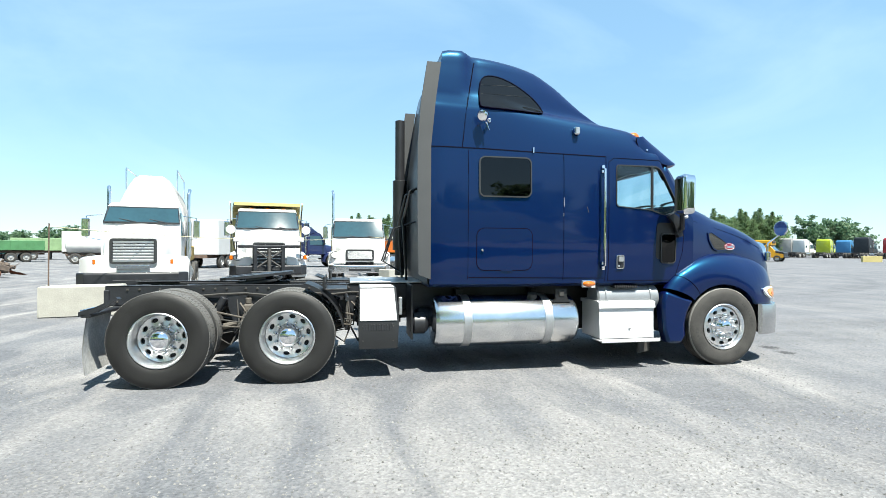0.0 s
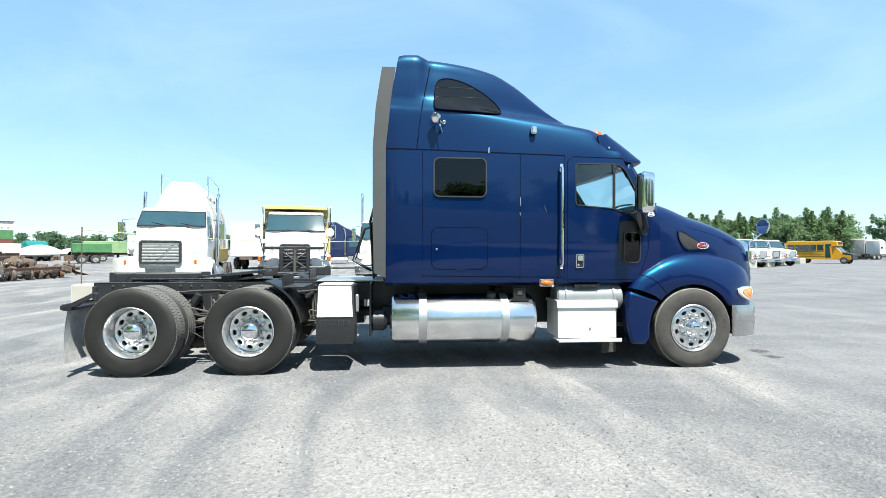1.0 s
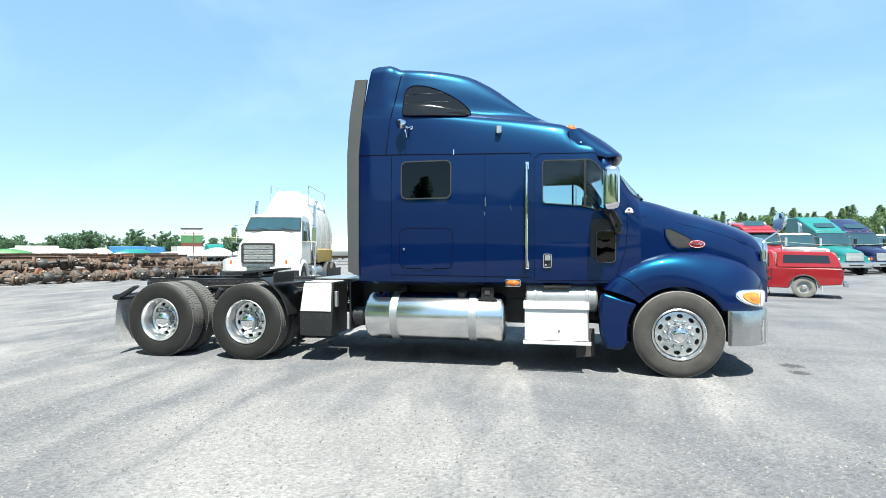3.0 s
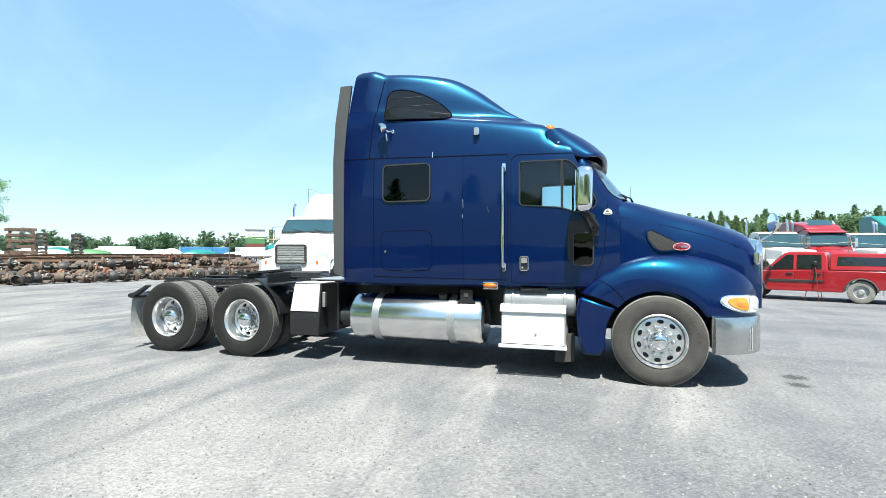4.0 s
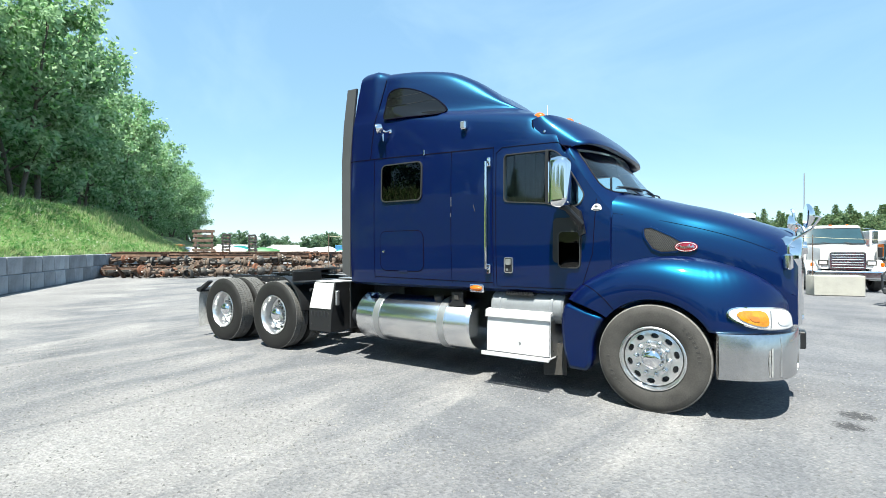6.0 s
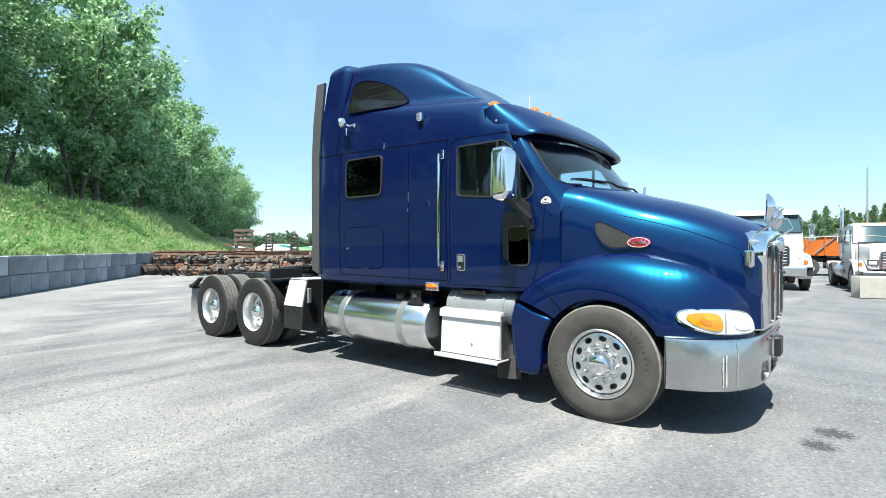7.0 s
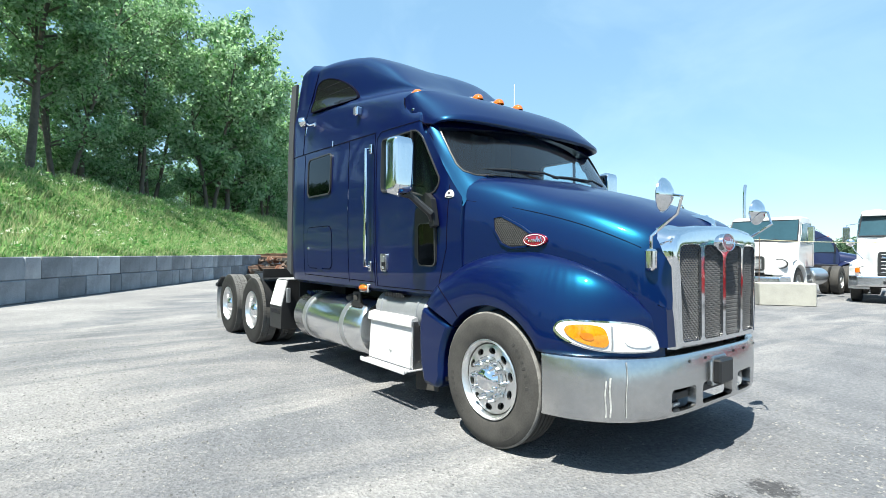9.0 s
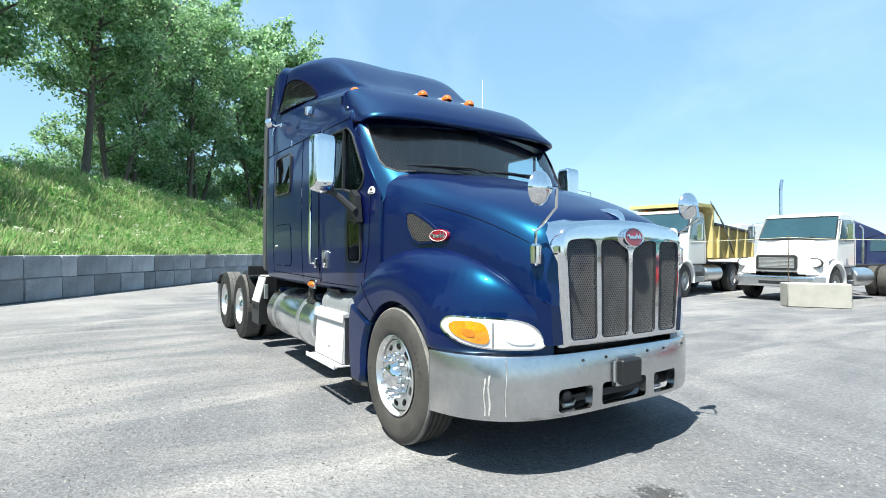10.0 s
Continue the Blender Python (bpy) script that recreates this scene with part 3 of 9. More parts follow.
part("visor_seam", Shell().tube([visor_point(t / 8, 0.0) + Vector((-0.004, -0.004, 0)) for t in range(9)], 0.006, 5), SEAM, visor)
part("visor_seam", Shell().tube([visor_point(t / 8, 1.0) + Vector((-0.004, 0.004, 0)) for t in range(9)], 0.006, 5), SEAM, visor)
for side in (-1, 1):
    part("bolt", Shell().lathe([(1e-4, 0.012), (0.014, 0.01), (0.016, 0)], (-1.135, side * (VT + 0.006), 2.805), (0.1, side * 0.95, 0.25), 10), CHROME, visor)
part("header_liner", Shell().grid(lambda u, v: (bow(-0.97 + 0.09 * v, -1.02 + 2.04 * u) + 0.006, -1.02 + 2.04 * u, 2.83 - 0.17 * abs(2 * u - 1) ** 4 - (0.19 - 0.13 * abs(2 * u - 1) ** 4) * v), 24, 4), PLASTIC, visor)
for y0, x0, z0, tip in ((-1.03, -1.27, 3.01, 0.10), (-0.30, -1.205, 3.095, 0.3), (0.0, -1.20, 3.10, 0.3), (0.30, -1.205, 3.095, 0.3), (1.03, -1.27, 3.01, 0.10)):
    # a long tapering base with the lens set in its front
    lamp = part("marker_lamp_base", Shell().grid(lambda u, v: (x0 - 0.04 + 0.125 * math.cos(2 * math.pi * u) * math.cos(1.57 * v) * (1 if math.cos(2 * math.pi * u) > 0 else 1.5), y0 + 0.058 * math.sin(2 * math.pi * u) * math.cos(1.57 * v), z0 - 0.03 + 0.062 * math.sin(1.57 * v) - tip * 0.125 * math.cos(2 * math.pi * u) * math.cos(1.57 * v)), 24, 6, wrap=True), DULL, truck)
    part("marker_lens", Shell().grid(lambda u, v: (x0 + 0.02 + 0.075 * math.cos(2 * math.pi * u) * math.cos(1.57 * v), y0 + 0.053 * math.sin(2 * math.pi * u) * math.cos(1.57 * v), z0 - 0.02 + 0.065 * math.sin(1.57 * v)), 24, 6, wrap=True), AMBER, lamp, "amber roof marker lens")

# doors, windows, seams and fittings on both sides
HATCH = rounded(-3.40, 1.27, -2.71, 1.77, 0.09)
SLEEPWIN = rounded(-3.38, 2.15, -2.72, 2.64, 0.075)
ROOFWIN = chaikin([(-3.365, 3.26), (-3.36, 3.45), (-3.335, 3.585), (-3.27, 3.635), (-3.15, 3.645), (-3.0, 3.615), (-2.86, 3.56), (-2.72, 3.485), (-2.60, 3.40), (-2.52, 3.315), (-2.505, 3.26), (-2.545, 3.225), (-2.64, 3.222), (-3.0, 3.235), (-3.32, 3.24)], 1)
for side in (-1, 1):
    win = part("sleeper_window", plate(cab_y, grown(SLEEPWIN, -0.012), side, 0.012), TINT, truck, "dark tinted sleeper window")
    part("window_frame", band(cab_y, grown(SLEEPWIN, -0.015), side, 0.020, 0.016, thick=0.03), TRIM, win)
    win = part("roof_window", plate(cab_y, dense(ROOFWIN, 0.05), side, 0.024, 10), ROOFTINT, truck, "dark half-round roof window")
    part("window_frame", band(cab_y, dense(ROOFWIN, 0.05), side, 0.030, 0.010, thick=0.04), SEAM, win)
    for za in (3.42, 3.53):
        xb_ = -2.66 if za < 3.5 else -2.86
        part("louvre_line", plate(cab_y, dense([(-3.34, za - 0.015), (xb_, za + 0.02), (xb_, za + 0.024), (-3.34, za - 0.011)], 0.1), side, 0.027, 1, thick=0.003), TRIM, win)
    hatch = part("locker_door", plate(cab_y, HATCH, side, 0.006, 3), BLUE, truck)
    part("door_gap", band(cab_y, HATCH, side, 0.0035, 0.010), SEAM, hatch)
    part("lock", Shell().lathe([(1e-4, 0.02), (0.014, 0.018), (0.017, 0)], (-3.34, side * 1.214, 1.51), (0, side, 0), 12), CHROME, hatch)
    part("pull", plate(cab_y, rounded(-3.1, 1.255, -2.96, 1.28, 0.01, 2), side, 0.012, 1), BLUE, hatch)
    s = Shell()
    band(cab_y, dense([(-3.96, 2.735), (-3.3, 2.725), (-2.6, 2.705), (-1.74, 2.685)], closed=False), side, 0.004, 0.011, s, closed=False)
    for x0, z0, z1 in ((-3.515, 1.16, 2.715), (-2.30, 1.14, 2.70), (-1.735, 1.12, 2.70)):
        band(cab_y, dense([(x0, z0), (x0 + (0.05 if z1 > 3 else 0), z1), (x0 + 0.006 + (0.05 if z1 > 3 else 0), z1), (x0 + 0.006, z0)], 0.1), side, 0.003, 0.0, s, 0.01)
        plate(cab_y, dense([(x0, z0), (x0 + 0.007, z0), (x0 + 0.007, min(z1, 3.6)), (x0, min(z1, 3.6))], 0.08), side, 0.003, 1, s)
    up = dense([(-3.59, 2.74), (-3.55, 3.1), (-3.505, 3.4), (-3.45, 3.65), (-3.42, 3.80)], 0.05, False)
    plate(cab_y, up + [(x + 0.011, z) for x, z in up[::-1]], side, 0.004, 1, s)
    plate(cab_y, dense([(-3.5, 1.185), (-1.74, 1.165), (-1.74, 1.157), (-3.5, 1.177)], 0.1), side, 0.003, 1, s)
    part("panel_seams", s, SEAM, cab)
    # door
    DOOR = dense([(-1.69, 1.13), (-1.69, 2.62), (-1.62, 2.675), (-0.98, 2.665), (-0.9, 2.6), (-0.62, 2.2), (-0.585, 2.05), (-0.62, 1.5), (-0.74, 1.13)], 0.08)
    door = part("door_gap", band(cab_y, DOOR, side, 0.0035, 0.007), SEAM, cab)
    q = Shell()
    band(lambda x, z: cab_y(x, z), DWIN, side, 0.010, 0.011, q, 0.05)
    frame_ob = part("door_window_frame", q, TRIM, truck, "grey trim round the door window")
    g = part("door_glass", plate(cab_y, dense([(-1.59, 2.06), (-1.59, 2.59), (-1.10, 2.59), (-1.10, 2.03)], 0.1), side, -0.02, 3, thick=0.004), GLASS, frame_ob)
    g2 = part("quarter_glass", plate(cab_y, dense([(-1.08, 2.03), (-1.08, 2.59), (-1.02, 2.59), (-0.93, 2.51), (-0.69, 2.1), (-0.73, 2.0), (-0.9, 1.96)], 0.1), side, -0.02, 3, thick=0.004), GLASS, frame_ob)
    g.visible_shadow = g2.visible_shadow = False
    part("divider_bar", plate(cab_y, dense([(-1.105, 2.02), (-1.105, 2.6), (-1.075, 2.6), (-1.075, 2.02)], 0.1), side, 0.01, 1), PLASTIC, frame_ob)
    low = rounded(-1.02, 1.40, -0.72, 1.87, 0.05)
    part("door_recess", plate(cab_y, [(x + (1.87 - z) * -0.02, z) for x, z in low], side, 0.004, 3), PLASTIC, truck, "glossy black recess in the door")
    lw = part("kick_window", plate(cab_y, rounded(-0.955, 1.355, -0.745, 1.72, 0.04), side, 0.016, 3), TINT, truck)
    part("window_frame", band(cab_y, rounded(-0.955, 1.355, -0.745, 1.72, 0.04), side, 0.022, 0.012), TRIM, lw)
    hd = part("door_handle", plate(cab_y, rounded(-1.585, 1.28, -1.485, 1.45, 0.02, 3), side, 0.010, 2), BLACK, truck, "chrome-rimmed paddle door handle")
    part("handle_rim", band(cab_y, rounded(-1.58, 1.285, -1.49, 1.445, 0.016, 3), side, 0.018, 0.007), ALU, hd)
    part("paddle", plate(cab_y, rounded(-1.565, 1.37, -1.50, 1.435, 0.012, 3), side, 0.030, 1), ALU, hd)
    part("key_lock", Shell().lathe([(1e-4, 0.012), (0.012, 0.01), (0.015, 0)], (-1.555, side * (cab_y(-1.555, 1.315) + 0.010), 1.315), (0, side, 0), 12), ALU, hd)
    gy = side * 1.285
    bar = part("grab_handle", Shell().tube([(-1.785, gy - side * 0.07, 2.535), (-1.785, gy, 2.52), (-1.785, gy, 2.44), (-1.785, gy, 1.9), (-1.785, gy, 1.4), (-1.785, gy, 1.33), (-1.785, gy - side * 0.07, 1.315)], 0.017, 10), CHROME, truck, "long polished grab handle")
    for z0 in (2.53, 1.32):
        part("bracket", Shell().box((-1.80, side * 1.21, z0 - 0.05), (-1.755, side * 1.24, z0 + 0.05), 0.008), CHROME, bar)
    lampz = part("square_lamp", Shell().box((-2.16, side * 1.16, 2.95), (-2.09, side * 1.23, 3.045), 0.012), CHROME, truck)
    part("lamp_lens", Shell().box((-2.15, side * 1.228, 2.96), (-2.10, side * 1.24, 3.035), 0.008), DULL, lampz)
    dl = part("docking_lamp", Shell().lathe([(1e-4, -0.06), (0.05, -0.055), (0.065, -0.02), (0.068, 0.02), (0.055, 0.03), (1e-4, 0.032)], (-3.36, side * 1.31, 3.10), (-0.6, side * 0.5, -0.25), 20), CHROME, truck, "chrome docking lamp")
    part("bracket", Shell().tube([(-3.33, side * 1.29, 3.09), (-3.28, side * 1.25, 3.06), (-3.25, side * 1.20, 3.08)], 0.014, 8).box((-3.27, side * 1.17, 3.05), (-3.23, side * 1.205, 3.10), 0.01).tube([(-3.31, side * 1.27, 3.03), (-3.28, side * 1.3, 2.93)], [0.014, 0.006], 8), CHROME, dl)
    part("clip", Shell().box((-2.70, side * 1.205, 2.70), (-2.685, side * 1.222, 2.77), 0.004), CHROME, cab)
    sm = part("side_marker", Shell().grid(lambda u, v: (-1.955 + 0.088 * math.cos(6.2832 * u) * math.cos(1.5708 * v), side * (1.19 + 0.055 * math.sin(1.5708 * v)), 1.09 + 0.038 * math.sin(6.2832 * u) * math.cos(1.5708 * v)), 24, 6, wrap=True), AMBER, truck, "amber side marker lamp")
    part("lens_rim", Shell().box((-2.05, side * 1.16, 1.045), (-1.86, side * 1.205, 1.135), 0.015), CHROME, sm)
    badge = part("badge", plate(cab_y, chaikin([(-0.625, 1.935), (-0.530, 1.935), (-0.527, 1.965), (-0.55, 2.0), (-0.59, 2.005), (-0.625, 1.965)], 1), side, 0.008, 2), WHITE, truck, "small white door badge")
    part("badge_bar", plate(cab_y, rounded(-0.612, 1.942, -0.545, 1.950, 0.003, 2), side, 0.011, 1), GREY_RUB, badge)
    part("badge_dot", plate(cab_y, rounded(-0.595, 1.965, -0.565, 1.985, 0.009, 3), side, 0.011, 1), GREY_RUB, badge)
    # small chips and scuffs in the lacquer
    for x0, z0, x1, z1 in ((-1.99, 2.06, -1.965, 1.98), (-2.295, 2.16, -2.293, 2.05), (-2.30, 1.97, -2.298, 1.93)):
        part("paint_chip", plate(cab_y, [(x0 - 0.003, z0), (x0 + 0.003, z0), (x1 + 0.003, z1), (x1 - 0.003, z1)], side, 0.004, 1, thick=0.003), GREY_RUB if x0 > -2 else DULL, cab)
    # side extender behind the cab
    s = Shell()
    prof = [(-4.105, 1.22), (-4.12, 2.0), (-4.12, 2.75), (-4.085, 3.25), (-4.01, 3.735), (-3.845, 3.735), (-3.905, 3.3), (-3.96, 2.75), (-3.962, 1.16)]
    s.prism(prof, 1, side * 1.20 if side < 0 else 1.165, side * 1.165 if side < 0 else 1.20)
    part("side_extender", s, GREY_RUB, truck, "grey rubber side extender")
    # mirrors
    mx, my = -0.84, side * 1.50
    sh = Shell()

    def mirror_pt(u, v, my=my):
        a = 2 * math.pi * u
        k = (1 - abs(2 * v - 1) ** 10) ** 0.35 * (0.94 + 0.06 * v)
        k = max(k, 0.02)
        cx, cy = math.cos(a), math.sin(a)
        e = 0.42
        return (mx + 0.105 * k * math.copysign(abs(cx) ** e, cx) * (1 if cx > 0 else 0.7), my + 0.105 * k * math.copysign(abs(cy) ** e, cy), 1.94 + 0.52 * v)
    sh.grid(mirror_pt, 32, 18, wrap=True)
    mir = part("door_mirror", sh, CHROME, truck, "tall chrome door mirror", 60)
    part("mirror_glass", Shell().box((mx - 0.082, my - 0.08, 2.0), (mx - 0.07, my + 0.08, 2.4), 0.004), MIRROR, mir)
    arm = Shell()
    arm.prism([(-0.80, 1.99), (-0.72, 1.93), (-0.67, 1.70), (-0.73, 1.68), (-0.80, 1.86), (-0.88, 1.95)], 1, min(side * 1.19, side * 1.245), max(side * 1.19, side * 1.245))
    part("mirror_arm", arm, PLASTIC, mir, angle=30)
    part("lower_bracket", Shell().tube([(-0.74, side * 1.2, 1.72), (-0.70, side * 1.26, 1.8), (-0.80, side * 1.4, 1.95), (-0.84, side * 1.48, 1.97)], [0.03, 0.035, 0.03, 0.03], 8), PLASTIC, mir)

# hood
HOODW = [(-0.52, 1.128), (0.0, 1.005), (0.5, 0.915), (0.85, 0.83), (1.0, 0.77), (1.1, 0.70)]
HOODT = [(-0.52, 2.165), (0.0, 2.065), (0.5, 1.935), (0.85, 1.80), (1.0, 1.72), (1.1, 1.60)]


def hood_half(x):
    w, t = curve(HOODW, x), curve(HOODT, x)
    b = 0.86 + 0.1 * (1 - ease(-0.5, 0.6, x))
    q = ease(0.3, -0.5, x)
    pts = [(0.4, b), (w - 0.02, b), (w, b + 0.25), (w, t - 0.50), ((0.985 + 0.008 * q) * w, t - 0.37 + 0.06 * q), ((0.945 + 0.025 * q) * w, t - 0.25 + 0.06 * q), ((0.87 + 0.05 * q) * w, t - 0.145 + 0.045 * q), ((0.72 + 0.08 * q) * w, t - 0.075 + 0.035 * q), (0.45 * w, t - 0.022), (0, t)]
    out, n = [], len(pts)
    for i in range(n - 1):
        p = [Vector(pts[max(0, min(n - 1, i + k))]) for k in (-1, 0, 1, 2)]
        for k in range(4 if i > 1 else 1):
            u = k / 4
            out.append(0.5 * (2 * p[1] + (p[2] - p[0]) * u + (2 * p[0] - 5 * p[1] + 4 * p[2] - p[3]) * u * u + (3 * p[1] - p[0] - 3 * p[2] + p[3]) * u ** 3))
    out.append(Vector(pts[-1]))
    return [(max(0.0, q.x), q.y) for q in out]


def hood_y(x, z):
    return side_of(hood_half, min(max(x, -0.52), 1.09), z)


def hood_bow(x, y):
    return x + 0.16 * (1 - ease(-0.5, 0.2, x)) * max(0, 1 - (y / 1.1) ** 2) + 0.04 * ease(0.7, 1.1, x) * max(0, 1 - (y / 0.7) ** 2)


s, rows = Shell(), []
for i in range(41):
    x = -0.52 + 1.62 * i / 40
    h = hood_half(x)
    rows.append([(hood_bow(x, y), y, z) for y, z in h] + [(hood_bow(x, y), -y, z) for y, z in h[::-1][1:]])
n = len(rows[0])
s.add([p for r in rows for p in r], [(i * n + j, i * n + (j + 1) % n, (i + 1) * n + (j + 1) % n, (i + 1) * n + j) for i in range(40) for j in range(n)] + [tuple(range(n)), tuple(range(40 * n, 41 * n))[::-1]])
hood = part("hood", s, BLUE, truck, "long sloping blue hood", 50)


def nose_x(y):
    return 0.30 + 0.80 * max(0.0, 1 - (abs(y) / 1.235) ** 3.2) ** 0.5


JX = [(0, -0.88), (0.06, -0.74), (0.14, -0.46), (0.25, -0.08), (0.40, 0.22), (0.55, 0.45), (0.68, 0.62), (0.80, 0.80), (0.90, 0.96), (0.96, 1.04), (1, 1.075)]
JY = [(0, 1.13), (0.06, 1.115), (0.14, 1.075), (0.25, 1.015), (0.40, 0.96), (0.55, 0.915), (0.68, 0.875), (0.80, 0.815), (0.90, 0.745), (0.96, 0.69), (1, 0.655)]
JZ = [(0, 1.02), (0.06, 1.20), (0.14, 1.38), (0.25, 1.475), (0.40, 1.475), (0.55, 1.435), (0.68, 1.375), (0.80, 1.265), (0.90, 1.12), (0.96, 1.0), (1, 0.90)]


def fender_lip(s_):
    """The wheel arch's lip, then the lower edge of the nose above the bumper."""
    if s_ < 0.55:
        a = radians(140 - 109 * s_ / 0.55)
        return Vector((AX0 + 0.562 * math.cos(a), 1.205, 0.50 + 0.562 * math.sin(a))), Vector((math.cos(a), 0, math.sin(a)))
    t = (s_ - 0.55) / 0.45
    y = 1.222 - 0.60 * t
    return Vector((nose_x(y), y - 0.017 * (1 - ease(0, 0.2, t)), 0.79)), Vector((0.857 * (1 - ease(0, 0.15, t)), 0, 1)).normalized()


def fender_pt(u, v, side):
    """The fender's skin, eased along its sweep away from the lip."""
    w = 0.10 * ease(0.05, 0.35, v) * min(1.0, u / 0.10, (1 - u) / 0.10)
    if w < 0.002:
        return fender_raw(u, v, side)
    ks = ((-1, 1), (-0.66, 2), (-0.33, 3), (0, 3.5), (0.33, 3), (0.66, 2), (1, 1))
    p = sum((Vector(fender_raw(u + w * d, v, side)) * g for d, g in ks), Vector()) / 15.5
    return tuple(p)


def fender_raw(u, v, side):
    p0, out = fender_lip(u)
    p3 = Vector((curve(JX, u), curve(JY, u), curve(JZ, u)))
    d = p3 - p0
    p1 = p0 + out * 0.14 + Vector((0, 0.035, 0))
    p2 = p0 + d * 0.78 + out * 0.07 + Vector((0, 0.13, 0))
    k = ease(0.34, 0.80, u)
    if k > 0:
        h = min(1.0, max(0.1, d.z / 0.65))
        away_ = Vector((-d.x, -d.y, 0))
        away_ = away_.normalized() if away_.length > 0.02 else Vector((0.7, 0.7, 0))
        q1 = p0 + Vector((0, 0.012, 0.36 * h)) + Vector((0.03, 0.012, 0)) * (1 - ease(0.7, 1, u))
        q2 = p3 + away_ * (0.24 * h) + Vector((0, 0, 0.05 * h))
        p1, p2 = p1.lerp(q1, k), p2.lerp(q2, k)
    if v < 0.08:
        t = v / 0.08
        p = p0 + Vector((0, -0.10 * (1 - t) * (1 - k), 0)) + Vector((-0.05, -0.03, 0)) * (1 - t) * k
    else:
        t = (v - 0.08) / 0.92
        p = p0 * (1 - t) ** 3 + p1 * 3 * t * (1 - t) ** 2 + p2 * 3 * t * t * (1 - t) + p3 * t ** 3
    return (p.x, side * p.y, p.z)


for side in (-1, 1):
    fen = part("fender", Shell().grid(lambda u, v: fender_pt(u, v, side), 120, 34), BLUE, truck, "rounded blue front fender", 60)
    part("fender_seam", Shell().tube([Vector(fender_pt(0.055 + 0.01 * math.sin(3.1 * t / 12), 0.10 + 0.86 * t / 12, side)) + Vector((0, side * 0.001, 0)) for t in range(13)], 0.0045, 5), SEAM, fen)
    arc = [(AX0 + 0.572 * math.cos(radians(a)), 0.50 + 0.572 * math.sin(radians(a))) for a in range(141, 190, 6)]
    soft(part("rear_skirt", Shell().prism(arc + [(-0.615, 0.37), (-0.66, 0.30), (-0.86, 0.31), (-0.915, 0.5), (-0.935, 0.72), (-0.93, 0.86), (-0.89, 0.99)], 1, min(side * 1.04, side * 1.215), max(side * 1.04, side * 1.215)), BLUE, fen), 0.04)
    part("arch_liner", Shell().grid(lambda u, v: (AX0 + 0.58 * math.cos(math.pi * 1.12 * u - 0.15), side * (0.5 + 0.66 * v), 0.50 + 0.58 * math.sin(math.pi * 1.12 * u - 0.15)), 24, 3), BLACK, fen)
    part("skirt_flap", Shell().box((-0.12, -0.01, 0.17), (0.13, 0.01, 0.52), 0.006), RUBBER, fen, at=pose(-1.08, side * 1.0, 0, 0, 0, -side * 24))

    # vent and badge on the hood side
    VENT = [(x + 0.115, z - 0.022) for x, z in [(-0.26, 1.765), (-0.20, 1.775), (-0.02, 1.685), (0.06, 1.635), (0.03, 1.545), (-0.10, 1.535), (-0.18, 1.57), (-0.25, 1.68)]]
    v = part("side_vent", plate(hood_y, dense(VENT, 0.05), side, 0.012, 3), PLASTIC, truck, "dark mesh side vent in a blue hood")
    part("vent_rim", band(hood_y, dense(VENT, 0.05), side, 0.02, 0.014), BLUE, v)
    s = Shell()

    def in_vent(x, z):
        hit = False
        for (xa, za), (xb_, zb_) in zip(VENT, VENT[1:] + VENT[:1]):
            if (za > z) != (zb_ > z) and x < (xb_ - xa) * (z - za) / (zb_ - za) + xa:
                hit = not hit
        return hit
    for i in range(40):
        for dx in (0.16, -0.16):
            x0 = -0.36 + 0.018 * i
            seg = [(x0 + dx * t / 14, 1.508 + 0.25 * t / 14) for t in range(15)]
            seg = [p for p in seg if in_vent(*p)]
            if len(seg) > 1:
                s.tube([(p[0], side * (hood_y(*p) + 0.015), p[1]) for p in (seg[0], seg[-1])], 0.0022, 4)
    if s.v:
        part("vent_mesh", s, VENTWIRE, v)
    oval = [(0.225 + 0.098 * math.cos(t), 1.565 + 0.049 * math.sin(t)) for t in [i * math.pi / 14 for i in range(28)]]
    lg = part("side_badge", plate(hood_y, oval, side, 0.022, 2), REDLENS, truck, "red oval hood badge with chrome rim")
    part("badge_rim", band(hood_y, [(0.225 + (x - 0.225) * 0.88, 1.565 + (z - 1.565) * 0.80) for x, z in oval], side, 0.0255, 0.0035), LAMP, lg)
    wave = [(0.155 + 0.14 * t / 60, 1.561 + 0.013 * math.sin(t * 0.95) + (0.022 * max(0, 1 - abs(t - 5) / 5) + 0.02 * max(0, 1 - abs(t - 41) / 4) + 0.018 * max(0, 1 - abs(t - 54) / 4))) for t in range(61)]
    s = Shell().tube([(x, side * (hood_y(x, z) + 0.0265), z) for x, z in wave], 0.0028, 5)
    part("badge_script", s, CHROME, lg)
    part("hood_crease", band(lambda x, z: side_of(hood_half, x, z), [(x, curve(HOODT, x) - 0.245) for x in [-0.45 + 0.1 * i for i in range(15)]], side, 0.003, 0.0035, closed=False), SEAM, hood)

    # headlamp
    def on_nose(y, z, off):
        """A point on the fender's front at breadth y and height z."""
        u = 0.55 + 0.45 * (1.222 - y) / 0.60
        lo, hi = 0.08, 1.0
        for _ in range(22):
            m = (lo + hi) / 2
            lo, hi = (m, hi) if fender_pt(u, m, side)[2] < z else (lo, m)
        a = Vector(fender_pt(u, lo, side))
        n_ = (Vector(fender_pt(min(1, u + 0.01), lo, side)) - Vector(fender_pt(u - 0.01, lo, side))).cross(Vector(fender_pt(u, lo + 0.01, side)) - Vector(fender_pt(u, lo - 0.01, side)))
        n_.normalize()
        if n_.x < 0:
            n_ = -n_
